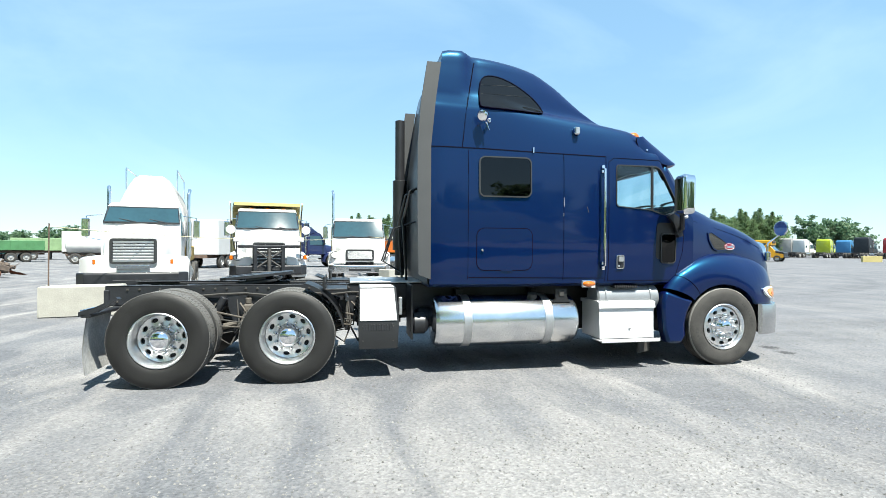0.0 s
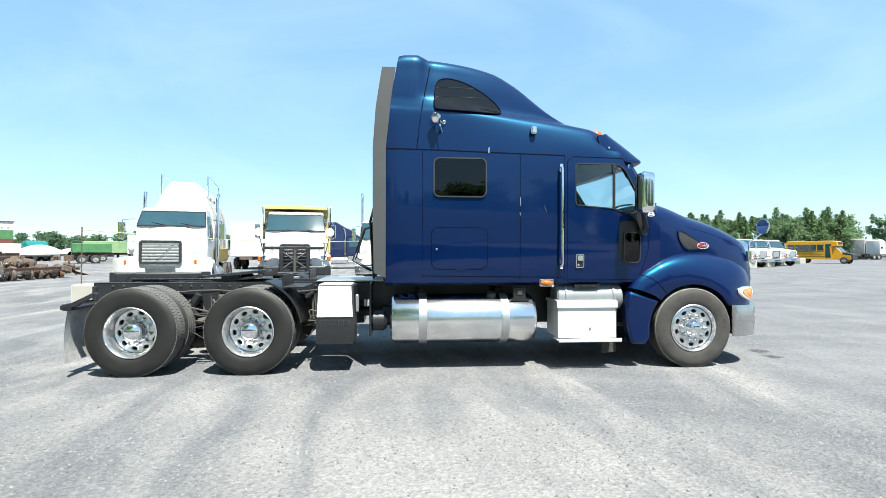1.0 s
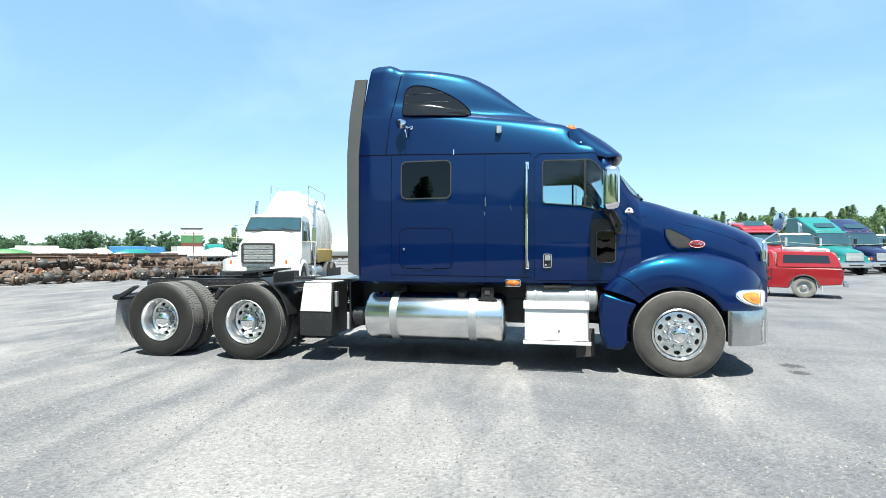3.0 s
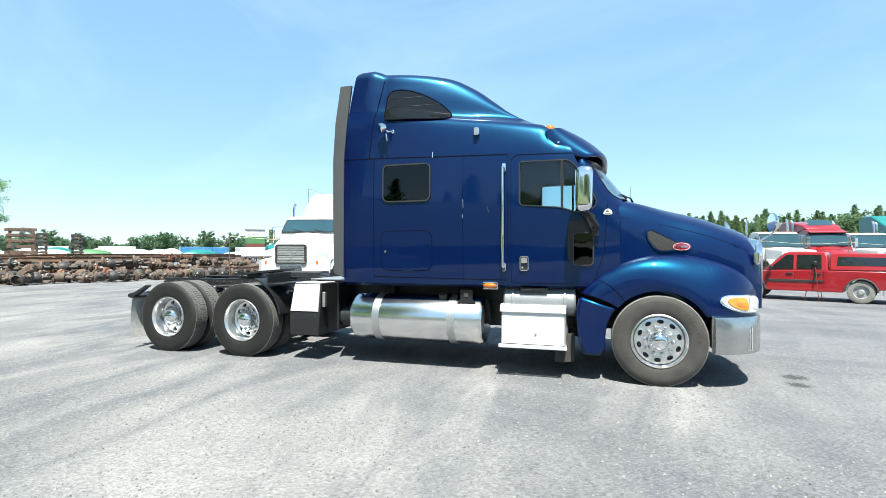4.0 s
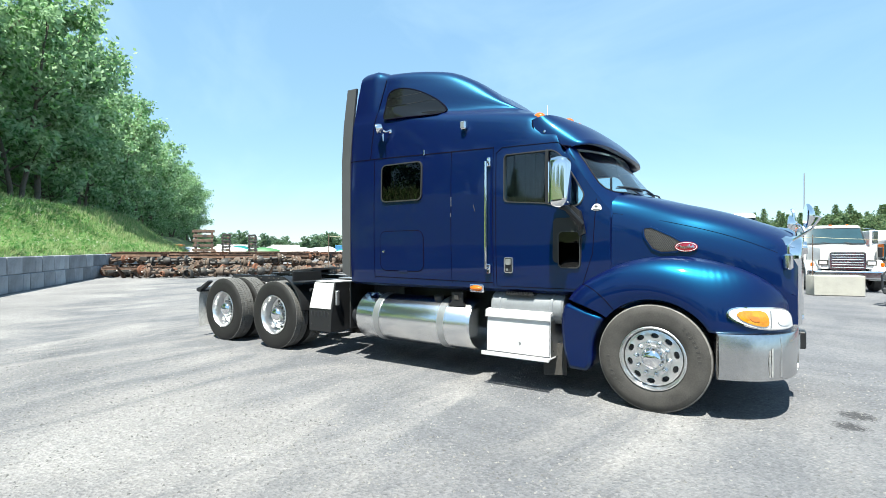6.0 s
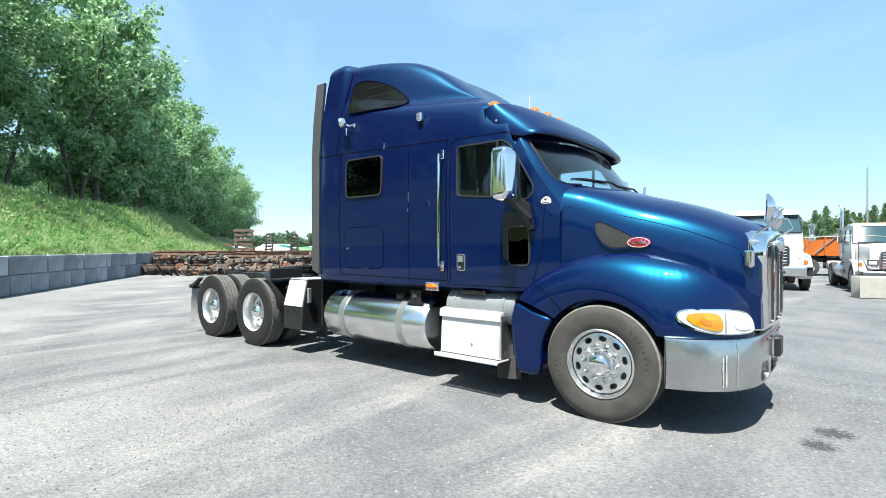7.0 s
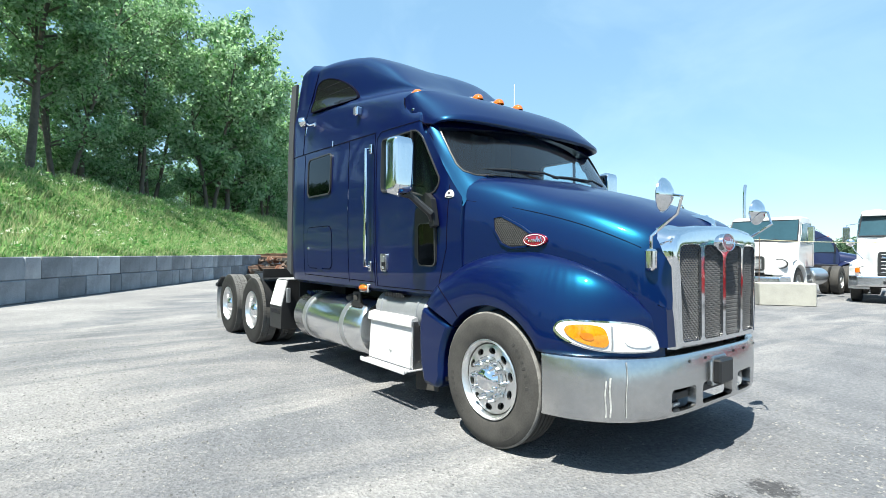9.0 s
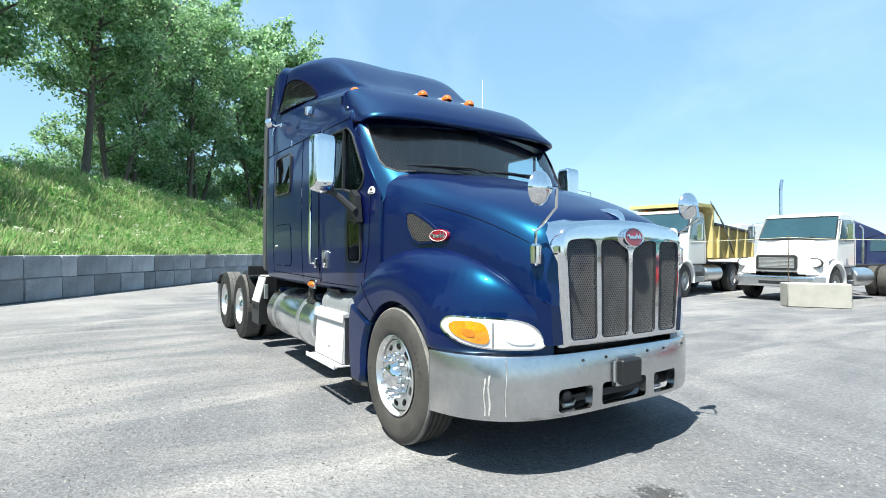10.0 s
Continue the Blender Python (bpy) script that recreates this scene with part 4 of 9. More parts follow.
        return tuple(a + n_ * off)
    HEAD = chaikin([(1.189, 0.985), (1.165, 1.035), (1.08, 1.035), (0.95, 1.035), (0.83, 1.02), (0.75, 0.98), (0.70, 0.90), (0.70, 0.858), (0.90, 0.855), (1.03, 0.862), (1.12, 0.89), (1.165, 0.94)], 2)

    def lamp_plate(poly, off, t=0.03):
        poly = [(a, b - 0.016) for a, b in dense(poly, 0.03)]
        sh, k = Shell(), len(poly)
        cy, cz = sum(p[0] for p in poly) / k, sum(p[1] for p in poly) / k
        vs, fs = [], []
        for ring in range(5):
            f = max(0.03, ring / 4)
            vs += [on_nose(cy + (p[0] - cy) * f, cz + (p[1] - cz) * f, off) for p in poly]
        vs += [on_nose(p[0], p[1], off - t) for p in poly]
        fs = [(r * k + i, r * k + (i + 1) % k, (r + 1) * k + (i + 1) % k, (r + 1) * k + i) for r in range(5) for i in range(k)]
        return sh.add(vs, fs + [tuple(range(k))])
    hl = part("headlamp", lamp_plate(grown(HEAD, 0.012), 0.016), CHROME, truck, "swept headlamp with amber turn signal")
    part("lens", lamp_plate(HEAD, 0.026), LAMP, hl)
    ts = part("turn_signal", lamp_plate(chaikin([(1.160, 0.985), (1.13, 1.018), (1.02, 1.018), (0.995, 0.96), (0.995, 0.882), (1.06, 0.884), (1.13, 0.92)], 2), 0.033), TURN, hl)
    part("reflector", lamp_plate(chaikin([(1.11, 0.965), (1.06, 0.97), (1.05, 0.925), (1.09, 0.92)], 2), 0.037), paint("deep amber", (0.585, 0.156, 0.0078), 0.3, 0, 0.1, 20, 90, coat=1.0), ts)
    part("lamp_step", lamp_plate([(0.984, 0.868), (0.980, 1.015), (0.972, 1.015), (0.976, 0.868)], 0.031), DULL, hl)
    part("lamp_cup", lamp_plate(chaikin([(0.92, 0.885), (0.92, 0.985), (0.84, 0.975), (0.77, 0.925), (0.76, 0.88)], 2), 0.030), LAMP, hl)

    # round hood mirror
    mxx = 1.17 if side < 0 else 1.06
    hm = part("hood_mirror", Shell().lathe([(1e-4, -0.05), (0.04, -0.045), (0.085, -0.02), (0.105, 0.0), (0.108, 0.012), (0.1, 0.018), (1e-4, 0.018)], (mxx, side * 0.86, 1.83), (-0.985, side * 0.15, 0.04), 28), CHROME, truck, "round chrome hood mirror on an arm")
    part("mirror_glass", Shell().lathe([(1e-4, 0.0215), (0.097, 0.0205), (0.099, 0.015)], (mxx, side * 0.86, 1.83), (-0.985, side * 0.15, 0.04), 28), MIRROR, hm)
    part("mirror_arm", Shell().tube([(1.03, side * 0.765, 1.50), (1.03, side * 0.765, 1.58), (1.06, side * 0.74, 1.62), (1.2, side * 0.76, 1.72), (mxx + 0.09, side * 0.82, 1.82), (mxx + 0.04, side * 0.85, 1.83)], 0.010, 8), CHROME, hm)
    part("mirror_post", Shell().cyl((1.03, side * 0.765, 1.36), (1.03, side * 0.765, 1.50), 0.038, 16, edge=0.015), CHROME, hm)

# grille: a bowed chrome shell with four openings backed by woven wire
GO = [(0.60, 0.835), (0.625, 1.05), (0.655, 1.36), (0.665, 1.48), (0.65, 1.56), (0.60, 1.62), (0.5, 1.65), (0.25, 1.672), (0.0, 1.68)]
GO = dense(GO + [(-y, z) for y, z in GO[::-1][1:]], 0.05, True)


def face_x(y):
    return 1.125 + 0.035 * (1 - (y / 0.7) ** 2)


s, k = Shell(), len(GO)
vs = [(0.94, y, z) for y, z in grown(GO, 0.04)] + [(1.06, y, z) for y, z in GO]
vs += [(face_x(y) - 0.022, y, z) for y, z in grown(GO, -0.008)] + [(face_x(y) - 0.006, y, z) for y, z in grown(GO, -0.022)]
rim = grown(GO, -0.04)
for f in (1.0, 0.75, 0.5, 0.25, 0.03):
    vs += [(face_x(y * f), y * f, 1.27 + (z - 1.27) * f) for y, z in rim]
s.add(vs, [(i * k + j, i * k + (j + 1) % k, (i + 1) * k + (j + 1) % k, (i + 1) * k + j) for i in range(8) for j in range(k)] + [tuple(range(k)), tuple(range(8 * k, 9 * k))[::-1]])
grille = part("grille_surround", s, CHROME, None, "tall chrome radiator grille", 40)
PANELS = []
for q in ([(-0.558, 0.885), (-0.577, 1.2), (-0.598, 1.47), (-0.585, 1.52), (-0.53, 1.533), (-0.36, 1.535), (-0.338, 1.50), (-0.332, 1.2), (-0.326, 0.885)], [(-0.288, 0.885), (-0.292, 1.2), (-0.298, 1.50), (-0.285, 1.535), (-0.15, 1.535), (-0.10, 1.50), (-0.022, 1.47), (-0.020, 1.2), (-0.018, 0.885)]):
    PANELS += [chaikin(dense(q, 0.07), 2), chaikin(dense([(-y, z) for y, z in q[::-1]], 0.07), 2)]
cut(grille, [Shell().prism(q, 0, 1.055, 1.4) for q in PANELS], 40)
grille.parent = truck


def within(poly, x, z):
    hit = False
    for (xa, za), (xb_, zb_) in zip(poly, poly[1:] + poly[:1]):
        if (za > z) != (zb_ > z) and x < (xb_ - xa) * (z - za) / (zb_ - za) + xa:
            hit = not hit
    return hit


for q in PANELS:
    y0, y1 = min(p[0] for p in q), max(p[0] for p in q)
    ring = grown(q, 0.006)
    part("grille_back", Shell().add([(face_x(y) - dx, y, z) for dx in (0.030, 0.040) for y, z in ring], [tuple(range(len(ring))), tuple(range(len(ring), 2 * len(ring)))[::-1]] + [(k, (k + 1) % len(ring), len(ring) + (k + 1) % len(ring), len(ring) + k) for k in range(len(ring))]), BLACK, grille)
    s = Shell()
    for sg in (-1, 1):
        c = y0 - 0.9
        while c < y1 + 0.9:
            line = [(c + sg * (z - 1.21) * 0.62, z) for z in (0.88 + 0.66 * t / 80 for t in range(81))]
            line = [p for p in line if within(q, *p)]
            if len(line) > 2:
                s.tube([(face_x(p[0]) - 0.022, p[0], p[1]) for p in (line[0], line[-1])], 0.0030, 4)
            c += 0.0185
    part("grille_mesh", s, WIRE, grille, "woven wire grille panel")
em = part("badge", Shell().lathe([(1e-4, 0.02), (0.095, 0.016), (0.1, 0.0)], (0, 0, 0), (0, 0, 1), 32), REDLENS, grille, "red oval badge in a chrome rim", at=pose(1.168, 0, 1.555, 0, 84, 0) @ Matrix.Diagonal((0.62, 1.0, 1.0, 1.0)))
part("badge_rim", Shell().lathe([(0.094, 0.017), (0.099, 0.023), (0.105, 0.018), (0.107, -0.012)], (0, 0, 0), (0, 0, 1), 32), CHROME, em)
s = Shell().tube([(0.004 - 0.02 * math.sin(t * 0.95) - 0.032 * max(0, 1 - abs(t - 5) / 5) - 0.028 * max(0, 1 - abs(t - 41) / 4) - 0.026 * max(0, 1 - abs(t - 54) / 4), -0.074 + 0.148 * t / 60, 0.0205) for t in range(61)], 0.003, 5)
part("badge_script", s, CHROME, em)
s = Shell()
secs = [(0.925, 0.100, 1.735, 1.765), (0.97, 0.090, 1.725, 1.768), (1.02, 0.062, 1.705, 1.758), (1.065, 0.040, 1.675, 1.738), (1.09, 0.026, 1.655, 1.712)]
s.add([(x, y * w, z) for x, w, z0, z1 in secs for y, z in ((-1, (z0 + z1) / 2), (-0.7, z1 - 0.006), (0, z1), (0.7, z1 - 0.006), (1, (z0 + z1) / 2), (0.6, z0), (-0.6, z0))], [(i * 7 + j, i * 7 + (j + 1) % 7, (i + 1) * 7 + (j + 1) % 7, (i + 1) * 7 + j) for i in range(4) for j in range(7)] + [tuple(range(7)), tuple(range(28, 35))[::-1]])
s.tube([(1.0, 0, 1.74), (1.02, 0, 1.70), (1.02, 0, 1.66)], [0.045, 0.038, 0.045], 12)
orn = part("hood_ornament", s, CHROME, truck, "chrome winged hood ornament", 50)


# bumper
def bump_x(y, off=0.0):
    return 0.30 + (0.81 + off) * max(0.0, 1 - (abs(y) / (1.245 + off)) ** 4) ** 0.4545


s, rows, nb = Shell(), [], 72
for i in range(nb + 1):
    a = -1 + 2 * i / nb
    y = 1.228 * math.sin(math.pi / 2 * math.copysign(abs(a) ** 0.9, a))
    x, yi = bump_x(y), y * 0.965
    xi = min(x - 0.05, bump_x(yi, -0.05)) if abs(a) < 0.9 else x - 0.02
    rows.append([(x, y, 0.395), (x + 0.008, y * 1.002, 0.42), (x + 0.012, y * 1.004, 0.6), (x + 0.008, y * 1.002, 0.775), (x - 0.004, y, 0.795), (xi, yi, 0.798), (xi, yi, 0.40)])
s.add([p for r in rows for p in r], [(i * 7 + j, i * 7 + (j + 1) % 7, (i + 1) * 7 + (j + 1) % 7, (i + 1) * 7 + j) for i in range(nb) for j in range(7)] + [tuple(range(7)), tuple(range(nb * 7, nb * 7 + 7))[::-1]])
bumper = part("front_bumper", s, STEEL_DIM, None, "broad dulled chrome bumper with streaks", 40)
cut(bumper, [Shell().prism(rounded(a, 0.425, b, 0.575, 0.03), 0, 0.8, 1.4) for a, b in ((-0.62, -0.33), (-0.235, 0.235), (0.33, 0.62))], 40)
bumper.parent = truck
for y0, z0, w in ((-1.035, 0.68, 0.004), (-1.055, 0.66, 0.003), (-0.955, 0.78, 0.002)):
    part("drip_stain", Shell().grid(lambda u, v: (bump_x(y0 + (u - 0.5) * 2 * w) + 0.0145, (y0 + (u - 0.5) * 2 * w + 0.006 * math.sin(7 * v + y0 * 40)) * 1.006, z0 - (z0 - 0.43) * v), 3, 10), paint("dried white drip", (0.484, 0.484, 0.468), 0.7, 0, 0.3, 30, 90), bumper)
part("bumper_backing", Shell().grid(lambda u, v: (min(bump_x(-1.1 + 2.2 * u) - 0.12, 0.95), -1.1 + 2.2 * u, 0.42 + 0.34 * v), 20, 2), BLACK, bumper)
for a in (-0.47, 0.47):
    part("fog_lamp", Shell().cyl((0.97, a, 0.49), (1.03, a, 0.49), 0.045, 18), PLASTIC, bumper)
    part("tow_pin", Shell().tube([(0.99, a + 0.1, 0.45), (1.05, a + 0.02, 0.45), (1.05, a - 0.06, 0.45)], 0.014, 8), DULL, bumper)
pl = part("sensor_unit", Shell().box((1.12, -0.10, 0.55), (1.18, 0.11, 0.72), 0.012), PLASTIC, truck, "dark square radar unit on the bumper")
part("unit_bracket", Shell().box((1.08, -0.125, 0.56), (1.13, -0.06, 0.71), 0.008).box((1.08, -0.1, 0.53), (1.13, 0.11, 0.74), 0.008), DULL, pl)
for y0 in (-0.42, -0.2, 0.25, 0.45, 0.75):
    part("bumper_bolt", Shell().lathe([(1e-4, 0.01), (0.008, 0.008), (0.011, 0)], (bump_x(y0) + 0.008, y0, 0.745), (1, 0, 0), 8), IRON, bumper)

# ---- the tractor's running gear ----
BOLT = Shell().lathe([(1e-4, 0.016), (0.010, 0.015), (0.013, 0.010), (0.013, 0.004), (0.018, 0.003), (0.018, 0)], (0, 0, 0), (0, 0, 1), 6).mesh("rail_bolt", IRON)
for side in (-1, 1):
    y0, y1 = sorted((side * 0.40, side * 0.48))
    yo, yi = side * 0.48, side * 0.40
    web = sorted((yo - side * 0.012, yo))
    rail = Shell().box((-7.75, web[0], 0.832), (0.9, web[1], 1.068), 0.004)
    for z0 in (0.83, 1.056):
        rail.box((-7.75, y0, z0), (0.9, y1, z0 + 0.012), 0.004)
    fr_ = part("frame_rail", rail, BLACK, truck, "black steel channel frame rail")
    part("rail_liner", Shell().box((-7.2, min(yi, yo - side * 0.02), 0.845), (0.85, max(yi, yo - side * 0.02), 1.05), 0.006), BLACK, fr_)
    for k in range(34):
        part("rail_bolt", BOLT, None, fr_, at=Matrix.Translation((-7.62 + 0.082 * k + 0.03 * (k % 3), yo, 0.875 + 0.145 * (k % 2))) @ Matrix.Rotation(-side * math.pi / 2, 4, "X"))
for x0 in (-7.6, -7.0, -6.25, -5.0, -4.3, -3.2, -2.0, -1.0):
    part("crossmember", Shell().box((x0 - 0.05, -0.4, 0.84), (x0 + 0.05, 0.4, 1.03), 0.01), BLACK, truck)
deck = Shell().box((-4.9, -0.5, 1.075), (-3.9, 0.5, 1.095), 0.004)
part("deck_plate", deck, DULL, truck)
part("back_panel", Shell().prism([(-3.99, 1.1), (-3.976, 1.1), (-3.976, 2.6), (-3.85, 3.6), (-3.865, 3.6), (-3.99, 2.6)], 1, -1.1, 1.1), BLACK, cab)
for side in (-1, 1):
    s = Shell().tube([(-4.15, side * 0.3, 1.1), (-4.2, side * 0.3, 1.9), (-4.1, side * 0.25, 2.3), (-4.0, side * 0.2, 2.35)], 0.018, 8)
    part("air_line", s, PLASTIC, truck)
    s = Shell().tube([(-4.2, side * 0.15, 1.2), (-4.45, side * 0.2, 1.35), (-4.3, side * 0.1, 1.8), (-4.0, side * 0.1, 1.9)], 0.012, 8)
    part("air_line", s, PLASTIC, truck)
part("exhaust_pipe", Shell().cyl((-4.12, 0.95, 1.1), (-4.12, 0.95, 3.55), 0.075, 20).cyl((-4.12, 0.95, 1.5), (-4.12, 0.95, 2.6), 0.11, 20), BLACK, truck)

# fifth wheel
fw = part("fifth_wheel", Shell().prism([(-6.75, -0.30), (-6.62, -0.44), (-6.1, -0.48), (-5.75, -0.40), (-5.68, -0.2), (-5.68, 0.2), (-5.75, 0.40), (-6.1, 0.48), (-6.62, 0.44), (-6.75, 0.30), (-6.75, 0.12), (-6.3, 0.05), (-6.3, -0.05), (-6.75, -0.12)], 2, 1.165, 1.205), BLACK, truck, "greasy black fifth wheel plate", at=Matrix.Translation((-6.08, 0, 1.17)) @ pose(0, 0, 0, 0, -5.5, 0) @ Matrix.Scale(0.82, 4) @ Matrix.Translation((6.2, 0, -1.19)))
part("coupling_base", Shell().box((-6.5, -0.42, 1.07), (-5.9, 0.42, 1.12), 0.01).box((-6.35, -0.40, 1.1), (-6.05, -0.33, 1.17), 0.01).box((-6.35, 0.33, 1.1), (-6.05, 0.40, 1.17), 0.01), BLACK, fw)

# drive axles and suspension
for ax in (AX1, AX2):
    a = part("drive_axle", Shell().cyl((ax, -0.9, RD), (ax, 0.9, RD), 0.085, 16).lathe([(1e-4, -0.2), (0.12, -0.19), (0.21, -0.1), (0.24, 0), (0.21, 0.1), (0.12, 0.19), (1e-4, 0.2)], (ax, 0, RD), (0, 1, 0), 20), BLACK, truck)
    for side in (-1, 1):
        part("air_spring", Shell().lathe([(1e-4, 0), (0.11, 0), (0.13, 0.05), (0.12, 0.1), (0.135, 0.16), (0.11, 0.22), (1e-4, 0.22)], (ax - 0.33, side * 0.44, 0.55), (0, 0, 1), 20), RUBBER, a)
        part("torque_rod", Shell().tube([(ax, side * 0.3, 0.72), (ax + 0.55, side * 0.43, 0.82)], 0.025, 8).box((ax - 0.4, side * 0.44 - 0.04, 0.50), (ax + 0.45, side * 0.44 + 0.04, 0.56), 0.01), BLACK, a)
        part("shock", Shell().cyl((ax + 0.2, side * 0.5, 0.5), (ax + 0.24, side * 0.5, 0.95), 0.03, 12), DULL, a)
        part("brake_can", Shell().cyl((ax + 0.15, side * 0.62, 0.62), (ax + 0.36, side * 0.55, 0.72), 0.075, 16), IRON, a)
part("front_axle", Shell().box((AX0 - 0.06, -0.85, 0.38), (AX0 + 0.06, 0.85, 0.50), 0.02).box((-0.9, -0.46, 0.6), (0.75, -0.38, 0.68), 0.01).box((-0.9, 0.38, 0.6), (0.75, 0.46, 0.68), 0.01), BLACK, truck)
part("engine_belly", Shell().box((-1.2, -0.36, 0.5), (0.6, 0.36, 1.1), 0.05).box((-3.6, -0.2, 0.7), (-1.2, 0.2, 0.95), 0.05), BLACK, truck)
part("radiator_lower", Shell().box((0.62, -0.5, 0.45), (0.95, 0.5, 0.84), 0.02), BLACK, truck)

# tyres and wheels, built once about the origin with the axle along y (outer side at -y)
prof = [(0.295, -0.115), (0.315, -0.128), (0.36, -0.138), (0.43, -0.142), (0.462, -0.136), (0.487, -0.122), (RW - 0.006, -0.112)]
prof += [(RW, -0.10)]
steer = prof[:]
for g in (-0.065, -0.022, 0.022, 0.065):
    steer += [(RW, g - 0.006), (RW - 0.012, g - 0.004), (RW - 0.012, g + 0.004), (RW, g + 0.006)]
steer += [(r, -h) for r, h in prof[::-1]]
tyre_front = Shell().lathe(steer, (0, 0, 0), (0, 1, 0), 72)
low = [(r + (RD - RW) * min(1, max(0, (r - 0.36) / 0.1)), h) for r, h in prof[:-1]] + [(RD - 0.010, -0.1)]
tyre_drive = Shell().lathe(low + [(r, -h) for r, h in low[::-1]], (0, 0, 0), (0, 1, 0), 64)
lugs = Shell()
for k in range(84):
    for j, (h0, h1) in enumerate(((-0.113, -0.064), (-0.060, -0.004), (0.004, 0.060), (0.064, 0.113))):
        a = 2 * math.pi * (k + 0.5 * (j % 2)) / 84
        lugs.box((-0.0175, h0, RD - 0.03), (0.0175, h1, RD), 0.002, Matrix.Rotation(a, 4, "Y") @ Matrix.Rotation(radians(7 if j % 2 else -7), 4, "Z"))
bars = Shell()
for a0 in (20, 200):
    for i in range(8):
        a = radians(a0 + 6.5 * i)
        bars.box((-0.010, -0.1428, 0.392), (0.010, -0.139, 0.425), 0.001, Matrix.Rotation(a, 4, "Y"))
for i in range(9):
    bars.box((-0.005, -0.1412, 0.44), (0.005, -0.138, 0.452), 0.001, Matrix.Rotation(radians(110 + 3 * i), 4, "Y"))
DUSTIRON = paint("dusty brown-grey iron", (0.13, 0.115, 0.098), 0.8, 0.1, 0.3, 9, 60)
BLACKRUB = paint("black drive tyre rubber", (0.0120, 0.0117, 0.0113), 0.60, 0, 0.3, 5, 80, 0.002)
ME_TF, ME_TD = tyre_front.mesh("tyre", RUBBER, 50), tyre_drive.mesh("tyre", BLACKRUB, 50)
ME_EDGE = Shell().lathe([(0.4965, -0.1175), (RW - 0.0045, -0.1135), (RW + 0.0012, -0.1035), (RW + 0.0012, -0.095)], (0, 0, 0), (0, 1, 0), 72).mesh("dusty_shoulder", paint("pale tyre dust", (0.21, 0.205, 0.195), 0.95, 0, 0.3, 14, 90))
ME_LUG, ME_BAR = lugs.mesh("tread", TREAD), bars.mesh("tyre_letters", paint("tyre lettering", (0.036, 0.035, 0.033), 0.8, 0, 0.1, 9, 90))


def rim_mesh(dish, outer):
    """A ten-hole alloy rim; dish is how deep its face stands behind the outer lip."""
    s = Shell()
    f = -0.135 + dish
    s.lathe([(0.275, 0.12), (0.285, 0.135), (0.30, 0.13), (0.285, 0.10), (0.268, 0.05), (0.262, -0.06), (0.275, -0.11), (0.292, -0.138), (0.302, -0.132), (0.297, -0.12)], (0, 0, 0), (0, 1, 0), 60)
    n, rows = 10, []
    per = 12
    r_in, r_out, rc = 0.165, 0.262, 0.215
    # face disc with oval hand holes
    verts, faces = [], []
    for k in range(n):
        c = 2 * math.pi * k / n
        span = math.pi / n
        ring_o, ring_h = [], []
        for i in range(24):
            t = 2 * math.pi * i / 24
            ca, sa = math.cos(t), math.sin(t)
            m = max(abs(ca), abs(sa))
            qa, qr = ca / m, sa / m
            ang, rad = c + span * qa, rc + (r_out - rc if qr > 0 else rc - r_in) * qr
            ring_o.append((rad * math.cos(ang), f + (0.035 if dish > 0.05 else 0.01) * ((rad - 0.1) / 0.16) * (-0.4 if dish > 0.05 else 1), rad * math.sin(ang)))
            ang, rad = c + 0.036 / rc * ca, rc + 0.024 * sa
            ring_h.append((rad * math.cos(ang), f, rad * math.sin(ang)))
        b = len(verts)
        verts += ring_o + ring_h + [(p[0], p[1] + 0.03, p[2]) for p in ring_h]
        for i in range(24):
            j = (i + 1) % 24
            faces += [(b + i, b + j, b + 24 + j, b + 24 + i), (b + 24 + i, b + 24 + j, b + 48 + j, b + 48 + i)]
    s.add(verts, faces)
    s.lathe([(r_in + 0.001, f), (0.15, f - 0.004), (0.125, f), (0.12, f - 0.02), (1e-4, f - 0.02)], (0, 0, 0), (0, 1, 0), 40)
    return s.mesh("rim", ALU, 40)


ME_RF, ME_RD = rim_mesh(0.035, True), rim_mesh(0.19, True)
ME_BACK = Shell().lathe([(0.258, 0.06), (0.24, 0.05), (1e-4, 0.05)], (0, 0, 0), (0, 1, 0), 24).mesh("brake_drum", BLACK)
ME_NUT = Shell().lathe([(1e-4, -0.072), (0.013, -0.069), (0.019, -0.05), (0.020, -0.022), (0.026, -0.012), (0.026, 0)], (0, 0, 0), (0, 1, 0), 10).mesh("lug_nut", CHROME, 40)
ME_HF = Shell().lathe([(1e-4, -0.075), (0.05, -0.073), (0.075, -0.062), (0.09, -0.04), (0.1, -0.01), (0.112, 0), (0.112, 0.01)], (0, 0, 0), (0, 1, 0), 32).mesh("hub_cap", CHROME, 40)
ME_HD = Shell().lathe([(1e-4, -0.172), (0.06, -0.166), (0.095, -0.146), (0.117, -0.105), (0.124, -0.05), (0.126, -0.02), (0.136, -0.01), (0.136, 0.01)], (0, 0, 0), (0, 1, 0), 32).mesh("hub_cap", CHROME, 40)


